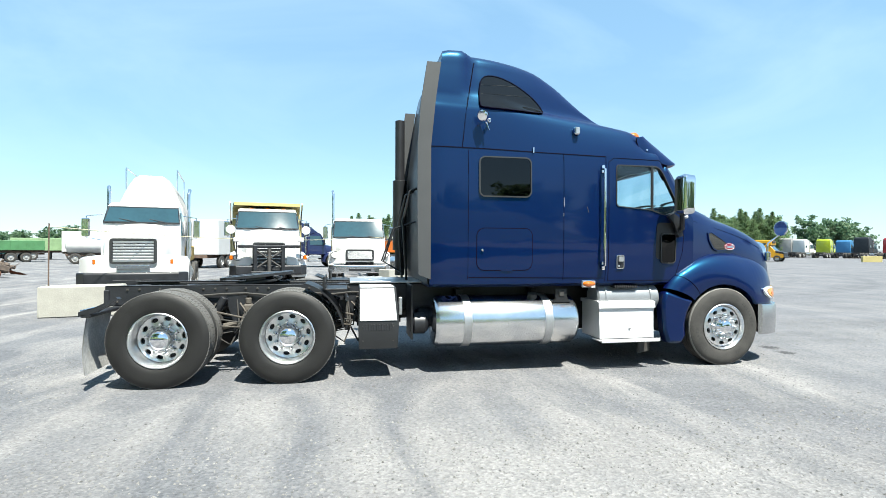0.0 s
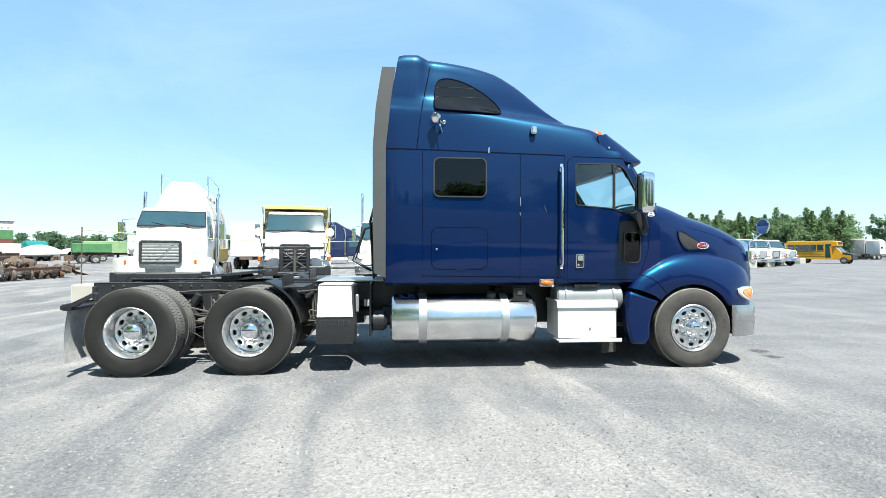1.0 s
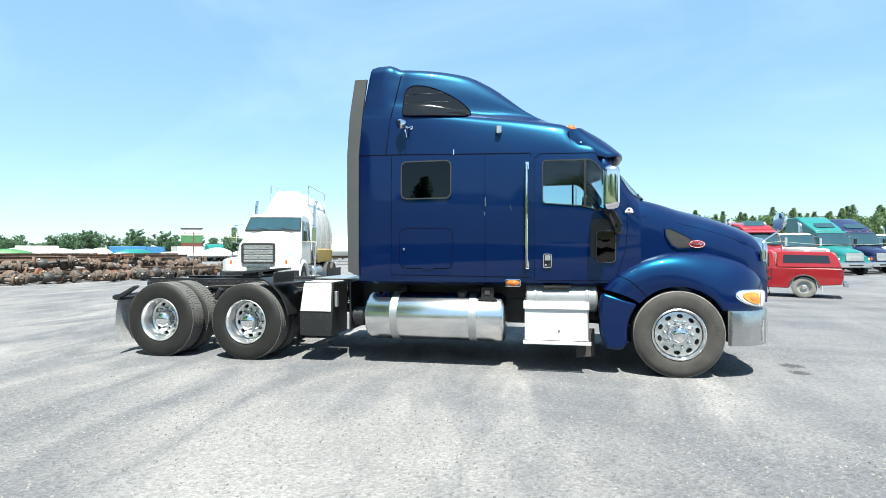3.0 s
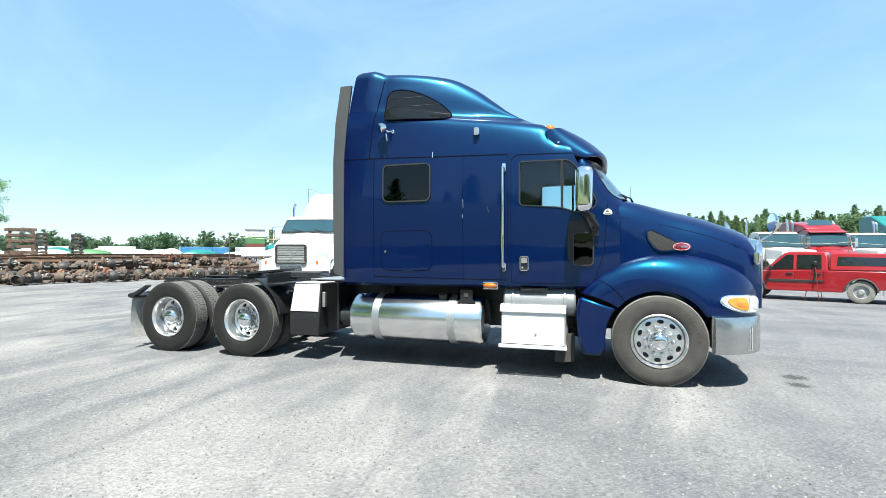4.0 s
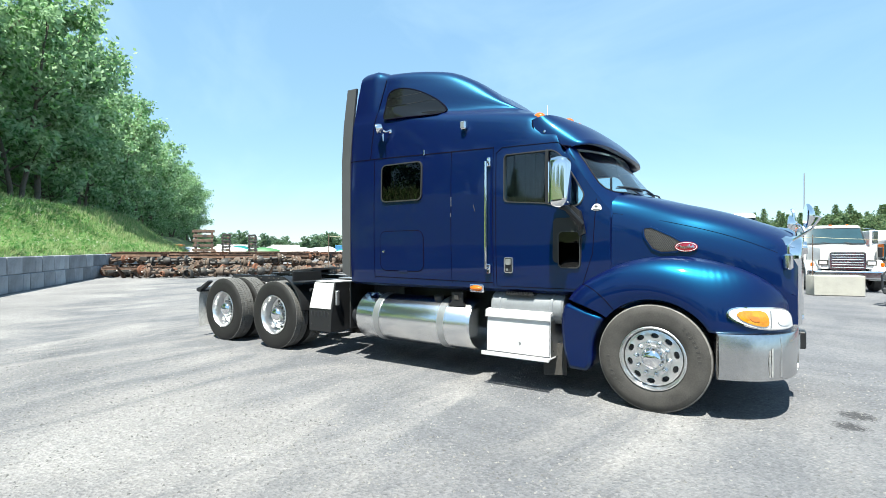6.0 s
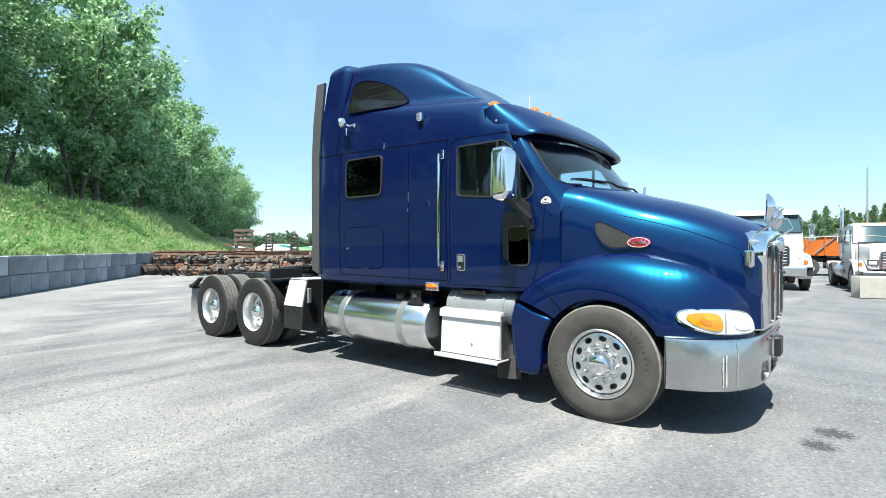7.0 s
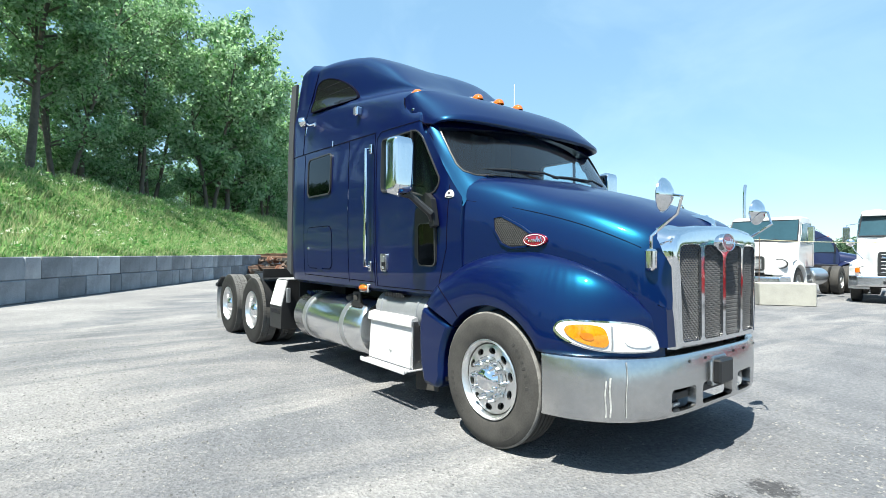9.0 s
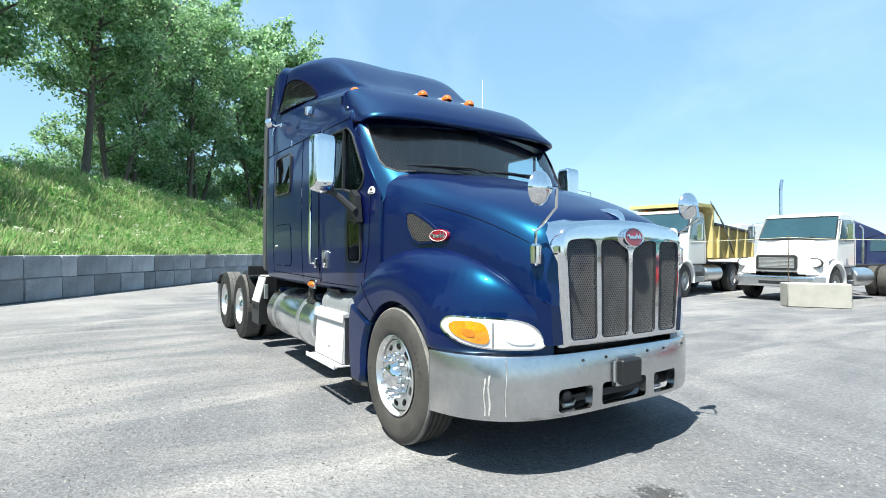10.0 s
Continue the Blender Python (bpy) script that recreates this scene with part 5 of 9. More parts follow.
def wheel(x, y, side, steerer, dual):
    """A wheel of the tractor; side -1 shows its face to -y."""
    m = Matrix.Translation((x, y, RW if steerer else RD)) @ (Matrix.Rotation(math.pi, 4, "Z") if side > 0 else Matrix.Identity(4)) @ Matrix.Rotation(radians(random.uniform(0, 36)), 4, "Y")
    rim = part("wheel", ME_RF if steerer else ME_RD, ALU, truck, "polished aluminium steer wheel" if steerer else "polished aluminium dual drive wheel", at=m)
    part("tyre", ME_TF if steerer else ME_TD, RUBBER, rim, "worn black tyre")
    if steerer:
        tagged(part("tyre_letters", ME_BAR, RUBBER, rim), kind="stuff")
        part("dusty_shoulder", ME_EDGE, None, rim, "pale dust along the tyre's shoulder")
    f = -0.135 + (0.035 if steerer else 0.19)
    part("hub_cap", ME_HF if steerer else ME_HD, CHROME, rim, at=Matrix.Translation((0, f - 0.015, 0)))
    part("brake_drum", ME_BACK, BLACK, rim, at=Matrix.Translation((0, f, 0)))
    ring = 0.150 if steerer else 0.162
    for k in range(10):
        a = 2 * math.pi * (k + 0.5) / 10
        part("lug_nut", ME_NUT, CHROME, rim, at=Matrix.Translation((ring * math.cos(a), f, ring * math.sin(a))))
    if not steerer:
        part("tread", ME_LUG, TREAD, rim)
    if dual:
        part("inner_tyre", ME_TD, RUBBER, rim, at=Matrix.Translation((0, 0.335, 0)))
        part("inner_tread", ME_LUG, TREAD, rim, at=Matrix.Translation((0, 0.335, 0)))
    return rim


random.seed(5)
for side in (-1, 1):
    wheel(AX0, side * 1.075, side, True, False)
    wheel(AX1, side * 1.085, side, False, True)
    wheel(AX2, side * 1.085, side, False, True)

# running gear that fills the space under the frame
gear = part("gearbox", Shell().box((-2.3, -0.38, 0.50), (-1.1, 0.38, 1.02), 0.09).cyl((-2.9, 0, 0.66), (-2.2, 0, 0.70), 0.16, 18), BLACK, truck, "oily gearbox under the cab")
part("propeller_shaft", Shell().cyl((-4.9, 0, 0.60), (-2.85, 0, 0.66), 0.07, 16), IRON, gear)
for side in (-1, 1):
    for x0, x1, y0, z0, r0 in ((-4.05, -3.0, 0.50, 0.62, 0.14), (-4.16, -3.95, 0.86, 0.60, 0.13)):
        part("air_tank", Shell().cyl((x0, side * y0, z0), (x1, side * y0, z0), r0, 20, edge=0.04), BLACK, truck, "black air tank")
    part("splash_panel", Shell().box((-4.17, min(side * 0.5, side * 1.0), 0.42), (-4.145, max(side * 0.5, side * 1.0), 1.08), 0.006), PLASTIC, truck)
    part("under_panel", Shell().box((-4.15, min(side * 0.42, side * 0.47), 0.50), (-1.0, max(side * 0.42, side * 0.47), 1.08), 0.006), BLACK, truck)
    for ax in (AX1, AX2):
        part("brake_chamber", Shell().lathe([(1e-4, 0), (0.085, 0.005), (0.095, 0.03), (0.095, 0.09), (0.105, 0.10), (0.105, 0.115), (0.09, 0.125), (0.085, 0.21), (1e-4, 0.22)], (ax + 0.30, side * 0.60, 0.60), (0.5, 0, 0.35), 18), IRON, truck)
        part("shock_absorber", Shell().cyl((ax + 0.22, side * 0.56, 0.38), (ax + 0.42, side * 0.56, 0.72), 0.036, 12).cyl((ax + 0.42, side * 0.56, 0.72), (ax + 0.53, side * 0.56, 0.92), 0.048, 12), BLACK, truck)
        part("torque_rod", Shell().cyl((ax + 0.1, side * 0.45, 0.40), (ax + 0.68, side * 0.47, 0.55), 0.03, 10), BLACK, truck)
        part("spring_hanger", Shell().prism([(ax + 0.54, 0.95), (ax + 0.78, 0.95), (ax + 0.76, 0.80), (ax + 0.70, 0.62), (ax + 0.69, 0.48), (ax + 0.63, 0.48), (ax + 0.62, 0.62), (ax + 0.56, 0.80)], 1, side * 0.46 - 0.05, side * 0.46 + 0.05), BLACK, truck)
        part("brake_hose", Shell().tube([(ax + 0.36, side * 0.62, 0.68), (ax + 0.50, side * 0.70, 0.45), (ax + 0.62, side * 0.66, 0.36), (ax + 0.70, side * 0.56, 0.55), (ax + 0.66, side * 0.5, 0.9)], 0.011, 6), RUBBER, truck)
        part("spring_clamp", Shell().lathe([(0.098, 0), (0.112, 0.004), (0.112, 0.026), (0.098, 0.03)], (ax + 0.385, side * 0.60, 0.66), (0.5, 0, 0.35), 18), DUSTIRON, truck)
        part("relay_valve", Shell().box((ax + 0.74, side * 0.53 - 0.05, 0.74), (ax + 0.86, side * 0.53 + 0.05, 0.84), 0.02).cyl((ax + 0.80, side * 0.53, 0.84), (ax + 0.80, side * 0.53, 0.91), 0.038, 12), DUSTIRON, truck)
        part("suspension_beam", Shell().tube([(ax - 0.38, side * 0.50, 0.47), (ax - 0.1, side * 0.50, 0.43), (ax + 0.3, side * 0.50, 0.50), (ax + 0.66, side * 0.50, 0.60)], [0.045, 0.05, 0.045, 0.035], 8), DUSTIRON, truck)
        for k in range(4):
            part("air_hose", Shell().tube([(ax + 0.80 - 0.03 * k, side * 0.56, 0.76 + 0.03 * k), (ax + 0.66 + 0.07 * k, side * (0.64 + 0.03 * k), 0.52 + 0.05 * k), (ax + 0.52 - 0.04 * k, side * 0.66, 0.50 + 0.09 * k), (ax + 0.44, side * 0.60, 0.70 + 0.05 * k)], 0.010 + 0.002 * (k % 2), 6), (RUBBER, DUSTIRON)[k % 2], truck)
    part("frame_hose", Shell().tube([(-7.2 + 0.26 * k, side * (0.505 + 0.012 * (k % 2)), 0.955 + 0.016 * math.sin(2.2 * k)) for k in range(12)], 0.014, 6), RUBBER, truck)
    part("hanging_cable", Shell().tube([(-4.62, side * 0.70, 1.0), (-4.72, side * 0.86, 0.6), (-4.80, side * 0.80, 0.40), (-4.92, side * 0.62, 0.6), (-4.95, side * 0.55, 0.95)], 0.012, 6), RUBBER, truck)

# fuel tanks
for side in (-1, 1):
    x0, x1, r, cy, cz = -3.91, -2.05, 0.315, side * 0.885, 0.625
    tk = part("fuel_tank", Shell().lathe([(1e-4, 0), (r - 0.09, 0.004), (r - 0.03, 0.025), (r, 0.07), (r, x1 - x0 - 0.07), (r - 0.03, x1 - x0 - 0.025), (r - 0.09, x1 - x0 - 0.004), (1e-4, x1 - x0)], (x0, cy, cz), (1, 0, 0), 64), TANK, truck, "cylindrical polished aluminium fuel tank")
    for xs_ in (-3.5, -2.47):
        part("strap", Shell().lathe([(r + 0.001, -0.05), (r + 0.006, -0.048), (r + 0.006, 0.048), (r + 0.001, 0.05)], (xs_, cy, cz), (1, 0, 0), 64), DULL, tk)
        part("tank_bracket", Shell().box((xs_ - 0.05, min(side * 0.48, side * 0.64), 0.4), (xs_ + 0.05, max(side * 0.48, side * 0.64), 1.0), 0.01), BLACK, tk)
    cap = part("filler_cap", Shell().cyl((-2.62, side * 0.98, 0.90), (-2.62, side * 1.0, 0.965), 0.06, 20), IRON, tk)
    part("cap_bracket", Shell().box((-2.36, side * 1.09 - 0.02, 0.90), (-2.2, side * 1.09 + 0.02, 1.03), 0.008).prism([(-2.34, 0.92), (-2.22, 0.92), (-2.16, 0.86), (-2.40, 0.86)], 1, side * 1.09 - 0.03, side * 1.09 + 0.03), PLASTIC, tk)
    part("bracket_lamp", Shell().cyl((-2.28, side * 1.105, 0.965), (-2.28, side * 1.125, 0.965), 0.045, 4), IRON, tk)
    # air cleaner drum and box
    dr = part("exhaust_drum", Shell().lathe([(1e-4, 0), (0.15, 0.0), (0.17, 0.02), (0.17, 0.1), (0.18, 0.105), (0.18, 0.13), (0.17, 0.135), (0.17, 0.72), (0.18, 0.725), (0.18, 0.75), (0.17, 0.755), (0.17, 0.84), (0.15, 0.86), (1e-4, 0.86)], (-1.80, side * 0.98, 0.90), (1, 0, 0), 40), paint("grey drum", (0.281, 0.296, 0.312), 0.45, 0.4, 0.1, 5, 60), truck, "grey cylindrical exhaust drum")
    y0, y1 = sorted((side * 0.72, side * 1.20))
    q = Shell()
    bx = [(side * 0.72, 0.40), (side * 1.21, 0.40), (side * 1.195, 0.70), (side * 1.185, 0.825), (side * 0.72, 0.825)]
    q.prism(bx, 0, -1.81, -1.065)
    tb = part("tool_box", q, WHITE_BOX, truck, "white aluminium tool box with a step")
    part("lid", Shell().prism([(side * 0.70, 0.828), (side * 1.20, 0.828), (side * 1.205, 0.78), (side * 1.216, 0.78), (side * 1.21, 0.855), (side * 1.15, 0.87), (side * 0.70, 0.87)], 0, -1.825, -1.045), WHITE_BOX, tb)
    y0, y1 = sorted((side * 1.05, side * 1.235))
    st = part("step", Shell().box((-1.83, y0, 0.370), (-1.045, y1, 0.387), 0.004), WHITE_BOX, tb, "white tread step")
    part("step_serration", Shell().box((-1.83, min(side * 1.268, side * 1.30), 0.370), (-1.03, max(side * 1.268, side * 1.30), 0.387), 0.003).box((-1.83, side * 1.296 - 0.006, 0.362), (-1.03, side * 1.296 + 0.006, 0.405), 0.003), WHITE_BOX, st)
    for i in range(26):
        part("step_tooth", Shell().box((-1.825 + 0.0302 * i, side * 1.252 - 0.02, 0.372), (-1.811 + 0.0302 * i, side * 1.252 + 0.02, 0.385), 0.001), WHITE_BOX, st)
    part("side_plate", Shell().box((-1.063, min(side * 0.75, side * 1.19), 0.38), (-1.050, max(side * 0.75, side * 1.19), 0.82), 0.004), ALU, tb)
    for z0 in (0.45, 0.78):
        for yy in (0.8, 1.12):
            part("rivet", Shell().lathe([(1e-4, 0.006), (0.007, 0.004), (0.009, 0)], (-1.05, side * yy, z0), (1, 0, 0), 8), IRON, tb)
    part("box_lock", Shell().lathe([(1e-4, 0.012), (0.012, 0.01), (0.015, 0)], (-1.4, side * 1.207, 0.52), (0, side, 0), 10), DULL, tb)
    # tread board under the door
    y0, y1 = sorted((side * 0.86, side * 1.16))
    tr = Shell().box((-1.59, y0, 1.035), (-1.26, y1, 1.05), 0.003)
    for i in range(11):
        tr.box((-1.585 + 0.03 * i, side * 1.16 - 0.008, 1.03), (-1.57 + 0.03 * i, side * 1.16 + 0.012, 1.07), 0.002)
    part("door_tread", tr, PLASTIC, truck, "ribbed black tread under the door")
    # battery box behind the cab
    yo, yi = side * 1.19, side * 0.62
    bb = part("battery_box", Shell().add([(-4.79, yi, 0.36), (-4.35, yi, 0.36), (-4.35, yi, 1.06), (-4.79, yi, 1.06), (-4.79, yo, 0.36), (-4.35, yo, 0.36), (-4.33, yo, 0.66), (-4.36, side * 1.08, 1.06), (-4.79, side * 1.08, 1.06), (-4.80, yo, 0.66)], [(0, 1, 2, 3), (4, 5, 6, 9), (9, 6, 7, 8), (3, 2, 7, 8), (0, 1, 5, 4), (0, 3, 8, 9, 4), (1, 2, 7, 6, 5)]), PLASTIC, truck, "black battery box with a white cover panel")
    u = Vector((0, side * 0.11, -0.40)).normalized()
    nrm = Vector((0, side * 0.4, 0.11)).normalized() * 0.012
    pts = [Vector((x, y, z)) + nrm for x, y, z in ((-4.785, side * 1.185, 0.685), (-4.355, side * 1.185, 0.685), (-4.385, side * 1.085, 1.05), (-4.78, side * 1.085, 1.05))]
    pts2 = [p - nrm * 1.2 for p in pts]
    part("cover_panel", Shell().add(pts + pts2, [(0, 1, 2, 3), (4, 7, 6, 5), (0, 4, 5, 1), (1, 5, 6, 2), (2, 6, 7, 3), (3, 7, 4, 0)]), WHITE_BOX, bb, "white cover panel")
    part("cover_top", Shell().box((-4.78, min(side * 0.66, side * 1.08), 1.062), (-4.385, max(side * 0.66, side * 1.08), 1.074), 0.003), WHITE_BOX, bb)
    part("latch_bracket", Shell().box((-4.33, side * 1.10 - 0.03, 0.74), (-4.29, side * 1.10 + 0.03, 0.95), 0.008), DULL, bb)
    for k in range(12):
        part("vent_slot", Shell().box((-4.745 + 0.03 * k, yo + side * 0.002 - 0.004, 0.575), (-4.735 + 0.03 * k, yo + side * 0.002 + 0.004, 0.645), 0.001), BLACK, bb)
    for x0 in (-4.75, -4.40):
        for z0 in (0.45, 0.62):
            part("rivet", Shell().lathe([(1e-4, 0.006), (0.008, 0.004), (0.01, 0)], (x0, yo, z0), (0, side, 0), 8), IRON, bb)
    # quarter fender ahead of the drive wheels, and mudflap behind
    s = Shell()

    def quarter(u_, v_, side=side):
        a = radians(8 + 66 * u_)
        return (AX1 + (RW + 0.10) * math.cos(a), side * (0.62 + 0.56 * v_), 0.53 + (RW + 0.10) * math.sin(a))
    s.grid(quarter, 14, 3)
    s.grid(lambda u_, v_: (lambda p: (p[0] + 0.015, p[1], p[2] + 0.01))(quarter(u_, v_)), 14, 3, True)
    s.grid(lambda u_, v_: (lambda p: (p[0] + 0.02 * v_, side * 1.185, p[2] + 0.012 * v_))(quarter(u_, 1)), 14, 2)
    qf = part("quarter_fender", s, PLASTIC, truck, "black plastic quarter fender")
    y0, y1 = sorted((side * 0.60, side * 1.17))
    part("fender_plate", Shell().box((-5.18, y0, 1.04), (-4.93, y1, 1.06), 0.006).box((-5.2, y0, 1.05), (-5.18, y1, 1.2), 0.004), PLASTIC, qf)
    part("fender_bar", Shell().tube([(-4.95, side * 0.45, 0.93), (-4.93, side * 1.05, 0.93)], 0.025, 8), BLACK, qf)
    y0, y1 = sorted((side * 0.62, side * 1.22))
    mf = part("mudflap", Shell().grid(lambda u_, v_: (-7.60 - 0.04 * math.sin(2.6 * u_) - 0.02 * v_, y0 + (y1 - y0) * v_, 0.80 - 0.62 * u_), 12, 6).grid(lambda u_, v_: (-7.61 - 0.04 * math.sin(2.6 * u_) - 0.02 * v_, y0 + (y1 - y0) * v_, 0.80 - 0.62 * u_), 12, 6, True), DUSTFLAP, truck, "dusty grey rubber mudflap")
    part("flap_hanger", Shell().box((-7.66, min(side * 0.45, side * 1.24), 0.79), (-7.56, max(side * 0.45, side * 1.24), 0.83), 0.01).prism([(-7.68, 0.80), (-7.52, 0.84), (-7.30, 0.98), (-7.32, 1.0), (-7.56, 0.88), (-7.68, 0.85)], 1, min(side * 1.16, side * 1.24), max(side * 1.16, side * 1.24)), BLACK, mf)
    part("flap_trim", Shell().box((-7.675, y0, 0.79), (-7.655, y1, 0.87), 0.006), CHROME, mf)
part("tail_bar", Shell().box((-7.76, -0.5, 0.82), (-7.7, 0.5, 1.02), 0.01), BLACK, truck)
for y0 in (-0.38, -0.25, 0.25, 0.38):
    part("tail_lamp", Shell().cyl((-7.76, y0, 0.92), (-7.785, y0, 0.92), 0.05, 18), REDLENS, truck)
part("tank_rag", Shell().grid(lambda u_, v_: (-3.80 + 0.2 * u_, -1.05 + 0.16 * v_ , 0.915 + 0.02 * math.sin(9 * u_ + 4 * v_) + 0.012 * math.sin(13 * v_)), 12, 8), paint("blue cloth", (0.0156, 0.0468, 0.195), 0.8, 0, 0.2, 20, 90), truck, "crumpled blue cloth on the tank")

# cabin interior
cabin = part("dashboard", Shell().box((-0.95, -1.05, 1.7), (-0.62, 1.05, 2.02), 0.05).box((-0.9, -0.95, 1.12), (-0.7, 0.95, 1.7), 0.03), CABIN, truck)
part("dash_top", Shell().grid(lambda u_, v_: (-0.68 + 0.24 * v_ , -0.95 + 1.9 * u_, 2.03 + 0.03 * v_), 12, 4), paint("dash cover grey", (0.30, 0.30, 0.30), 0.8, 0, 0.1, 5, 60), cabin)
part("steering_wheel", Shell().tube([(-1.0 + 0.1 * math.cos(a) * 0.5, 0.55 + 0.23 * math.sin(a), 2.08 + 0.2 * math.cos(a)) for a in [i * math.pi / 12 for i in range(24)]], 0.017, 8, True).cyl((-1.0, 0.55, 2.08), (-0.75, 0.55, 1.95), 0.03), PLASTIC, truck)
for side in (-1, 1):
    st = part("cab_seat", Shell().box((-1.75, side * 0.55 - 0.26, 1.55), (-1.2, side * 0.55 + 0.26, 1.72), 0.05), CABIN, truck)
    part("seat_back", Shell().box((-2.02, side * 0.55 - 0.25, 1.68), (-1.85, side * 0.55 + 0.25, 2.1), 0.05), CABIN, st)
    part("head_rest", Shell().box((-2.03, side * 0.55 - 0.14, 2.1), (-1.92, side * 0.55 + 0.14, 2.24), 0.04), CABIN, st)
part("cabin_curtain", Shell().grid(lambda u_, v_: (-2.1 + 0.03 * math.sin(40 * u_), -1.12 + 2.24 * u_, 1.2 + 1.8 * v_), 90, 3), CABIN, truck)
part("antenna", Shell().tube([(-2.05, 1.12, 3.2), (-2.05, 1.15, 3.3), (-2.05, 1.15, 3.78)], [0.012, 0.008, 0.005], 6), WHITE, truck)

# ---- retaining wall of grey blocks, grass bank behind it ----
WALL0, WDIR = Vector((-13.73, -5.45, 0)), Vector((-0.817, 0.577, 0)).normalized()
WBACK = Vector((-WDIR.y, WDIR.x, 0)) * (1 if Vector((-WDIR.y, WDIR.x, 0)).y < 0 else -1)


def on_wall(u, back, z):
    return WALL0 + WDIR * u + WBACK * back + Vector((0, 0, z))


def block_shell(L, H, D, seed):
    """A cast block with softened, slightly chipped edges."""
    rnd = random.Random(seed)
    s = Shell().box((-L / 2, -D / 2, 0), (L / 2, D / 2, H), 0.025)
    s.v = [tuple(c + rnd.uniform(-0.008, 0.008) for c in p) for p in s.v]
    return s


wall = tagged(new("wall_blocks"), "retaining wall of two courses of grey concrete blocks", "wall", kind="structure")
BLK = [block_shell(L - 0.012, 0.632, 0.62, 3 * i + k).mesh("block", BLOCKWALL) for i, L in enumerate((1.30, 0.66)) for k in range(3)]
rnd = random.Random(11)
turn = math.degrees(math.atan2(WDIR.y, WDIR.x))
for course in range(2):
    u = -9.0 + 0.65 * course
    while u < 46:
        small = rnd.random() < 0.12
        L = 0.66 if small else 1.30
        c = on_wall(u + L / 2, 0.31 + rnd.uniform(-0.015, 0.015) + 0.03 * course, 0.64 * course)
        ob = new("block", BLK[rnd.randrange(3) + (3 if small else 0)])
        ob.parent = wall
        ob.matrix_basis = Matrix.Translation(c) @ pose(0, 0, 0, 0, rnd.uniform(-0.3, 0.3), turn + rnd.uniform(-0.4, 0.4))
        u += L


def bank_z(u, b):
    """Height of the bank b metres behind the wall's face."""
    t = ease(0.4, 8.0, b)
    return 1.18 + (3.15 + 0.35 * math.sin(0.11 * u + 1.0) + 0.02 * min(max(0, u), 45) - 0.022 * max(0, u - 55) * (u < 130) - 1.6 * (u >= 130)) * t * (0.75 + 0.25 * t) + 0.16 * noise.noise((u * 0.35, b * 0.5, 3.0)) * min(1, b)


SOIL = paint("grassy soil", (0.0788, 0.123, 0.0281), 0.95, 0, 0.3, 1.2, 25, 0.03)
s = Shell()
us, bs = [-30 + 1.5 * i for i in range(124)], [0.32, 0.7, 1.1, 1.6, 2.2, 3, 4, 5, 6, 7, 8, 10, 13, 18, 26, 40]
s.add([on_wall(u, b, bank_z(u, b)) for u in us for b in bs], [(i * 16 + j, (i + 1) * 16 + j, (i + 1) * 16 + j + 1, i * 16 + j + 1) for i in range(123) for j in range(15)])
solo("bank", s, SOIL, "steep bank overgrown with tall green grass above a block wall", "bank", kind="structure")


def leafy(name, a, b, trans, yellow, dry=0.93):
    """Leaves that vary from one to the next and let some light through."""
    m, n, l, p = tree_of(name)
    g, r = n.new("ShaderNodeNewGeometry"), n.new("ShaderNodeValToRGB")
    r.color_ramp.elements[0].color, r.color_ramp.elements[1].color = (*a, 1), (*b, 1)
    e = r.color_ramp.elements.new(dry)
    e.color = (*yellow, 1)
    l.new(g.outputs["Random Per Island"], r.inputs[0]), l.new(r.outputs[0], p.inputs["Base Color"])
    p.inputs["Roughness"].default_value = 0.5
    p.inputs["Specular IOR Level"].default_value = 0.2
    t, mx = n.new("ShaderNodeBsdfTranslucent"), n.new("ShaderNodeMixShader")
    hs = n.new("ShaderNodeHueSaturation")
    hs.inputs["Value"].default_value = 1.6
    l.new(r.outputs[0], hs.inputs["Color"]), l.new(hs.outputs[0], t.inputs[0])
    mx.inputs[0].default_value = trans
    l.new(p.outputs[0], mx.inputs[1]), l.new(t.outputs[0], mx.inputs[2])
    l.new(mx.outputs[0], n["Material Output"].inputs[0])
    return m


LEAF = leafy("poplar leaves", (0.060, 0.160, 0.040), (0.22, 0.43, 0.145), 0.42, (0.36, 0.50, 0.32), 0.90)
# the far trees' leaf colour is bluer, with distance haze painted into it
HAZE_LEAF = leafy("far leaves with painted haze", (0.070, 0.140, 0.080), (0.12, 0.205, 0.112), 0.45, (0.12, 0.18, 0.10))
NEEDLE = leafy("spruce needles", (0.0660, 0.131, 0.066), (0.142, 0.231, 0.112), 0.5, (0.187, 0.25, 0.125))
BLADE = leafy("grass blades", (0.068, 0.205, 0.048), (0.165, 0.345, 0.105), 0.5, (0.34, 0.36, 0.20), 0.84)


def raw(name, verts, faces, material):
    me = bpy.data.meshes.new(name)
    me.from_pydata(verts, [], faces)
    me.materials.append(material)
    me.update()
    return me


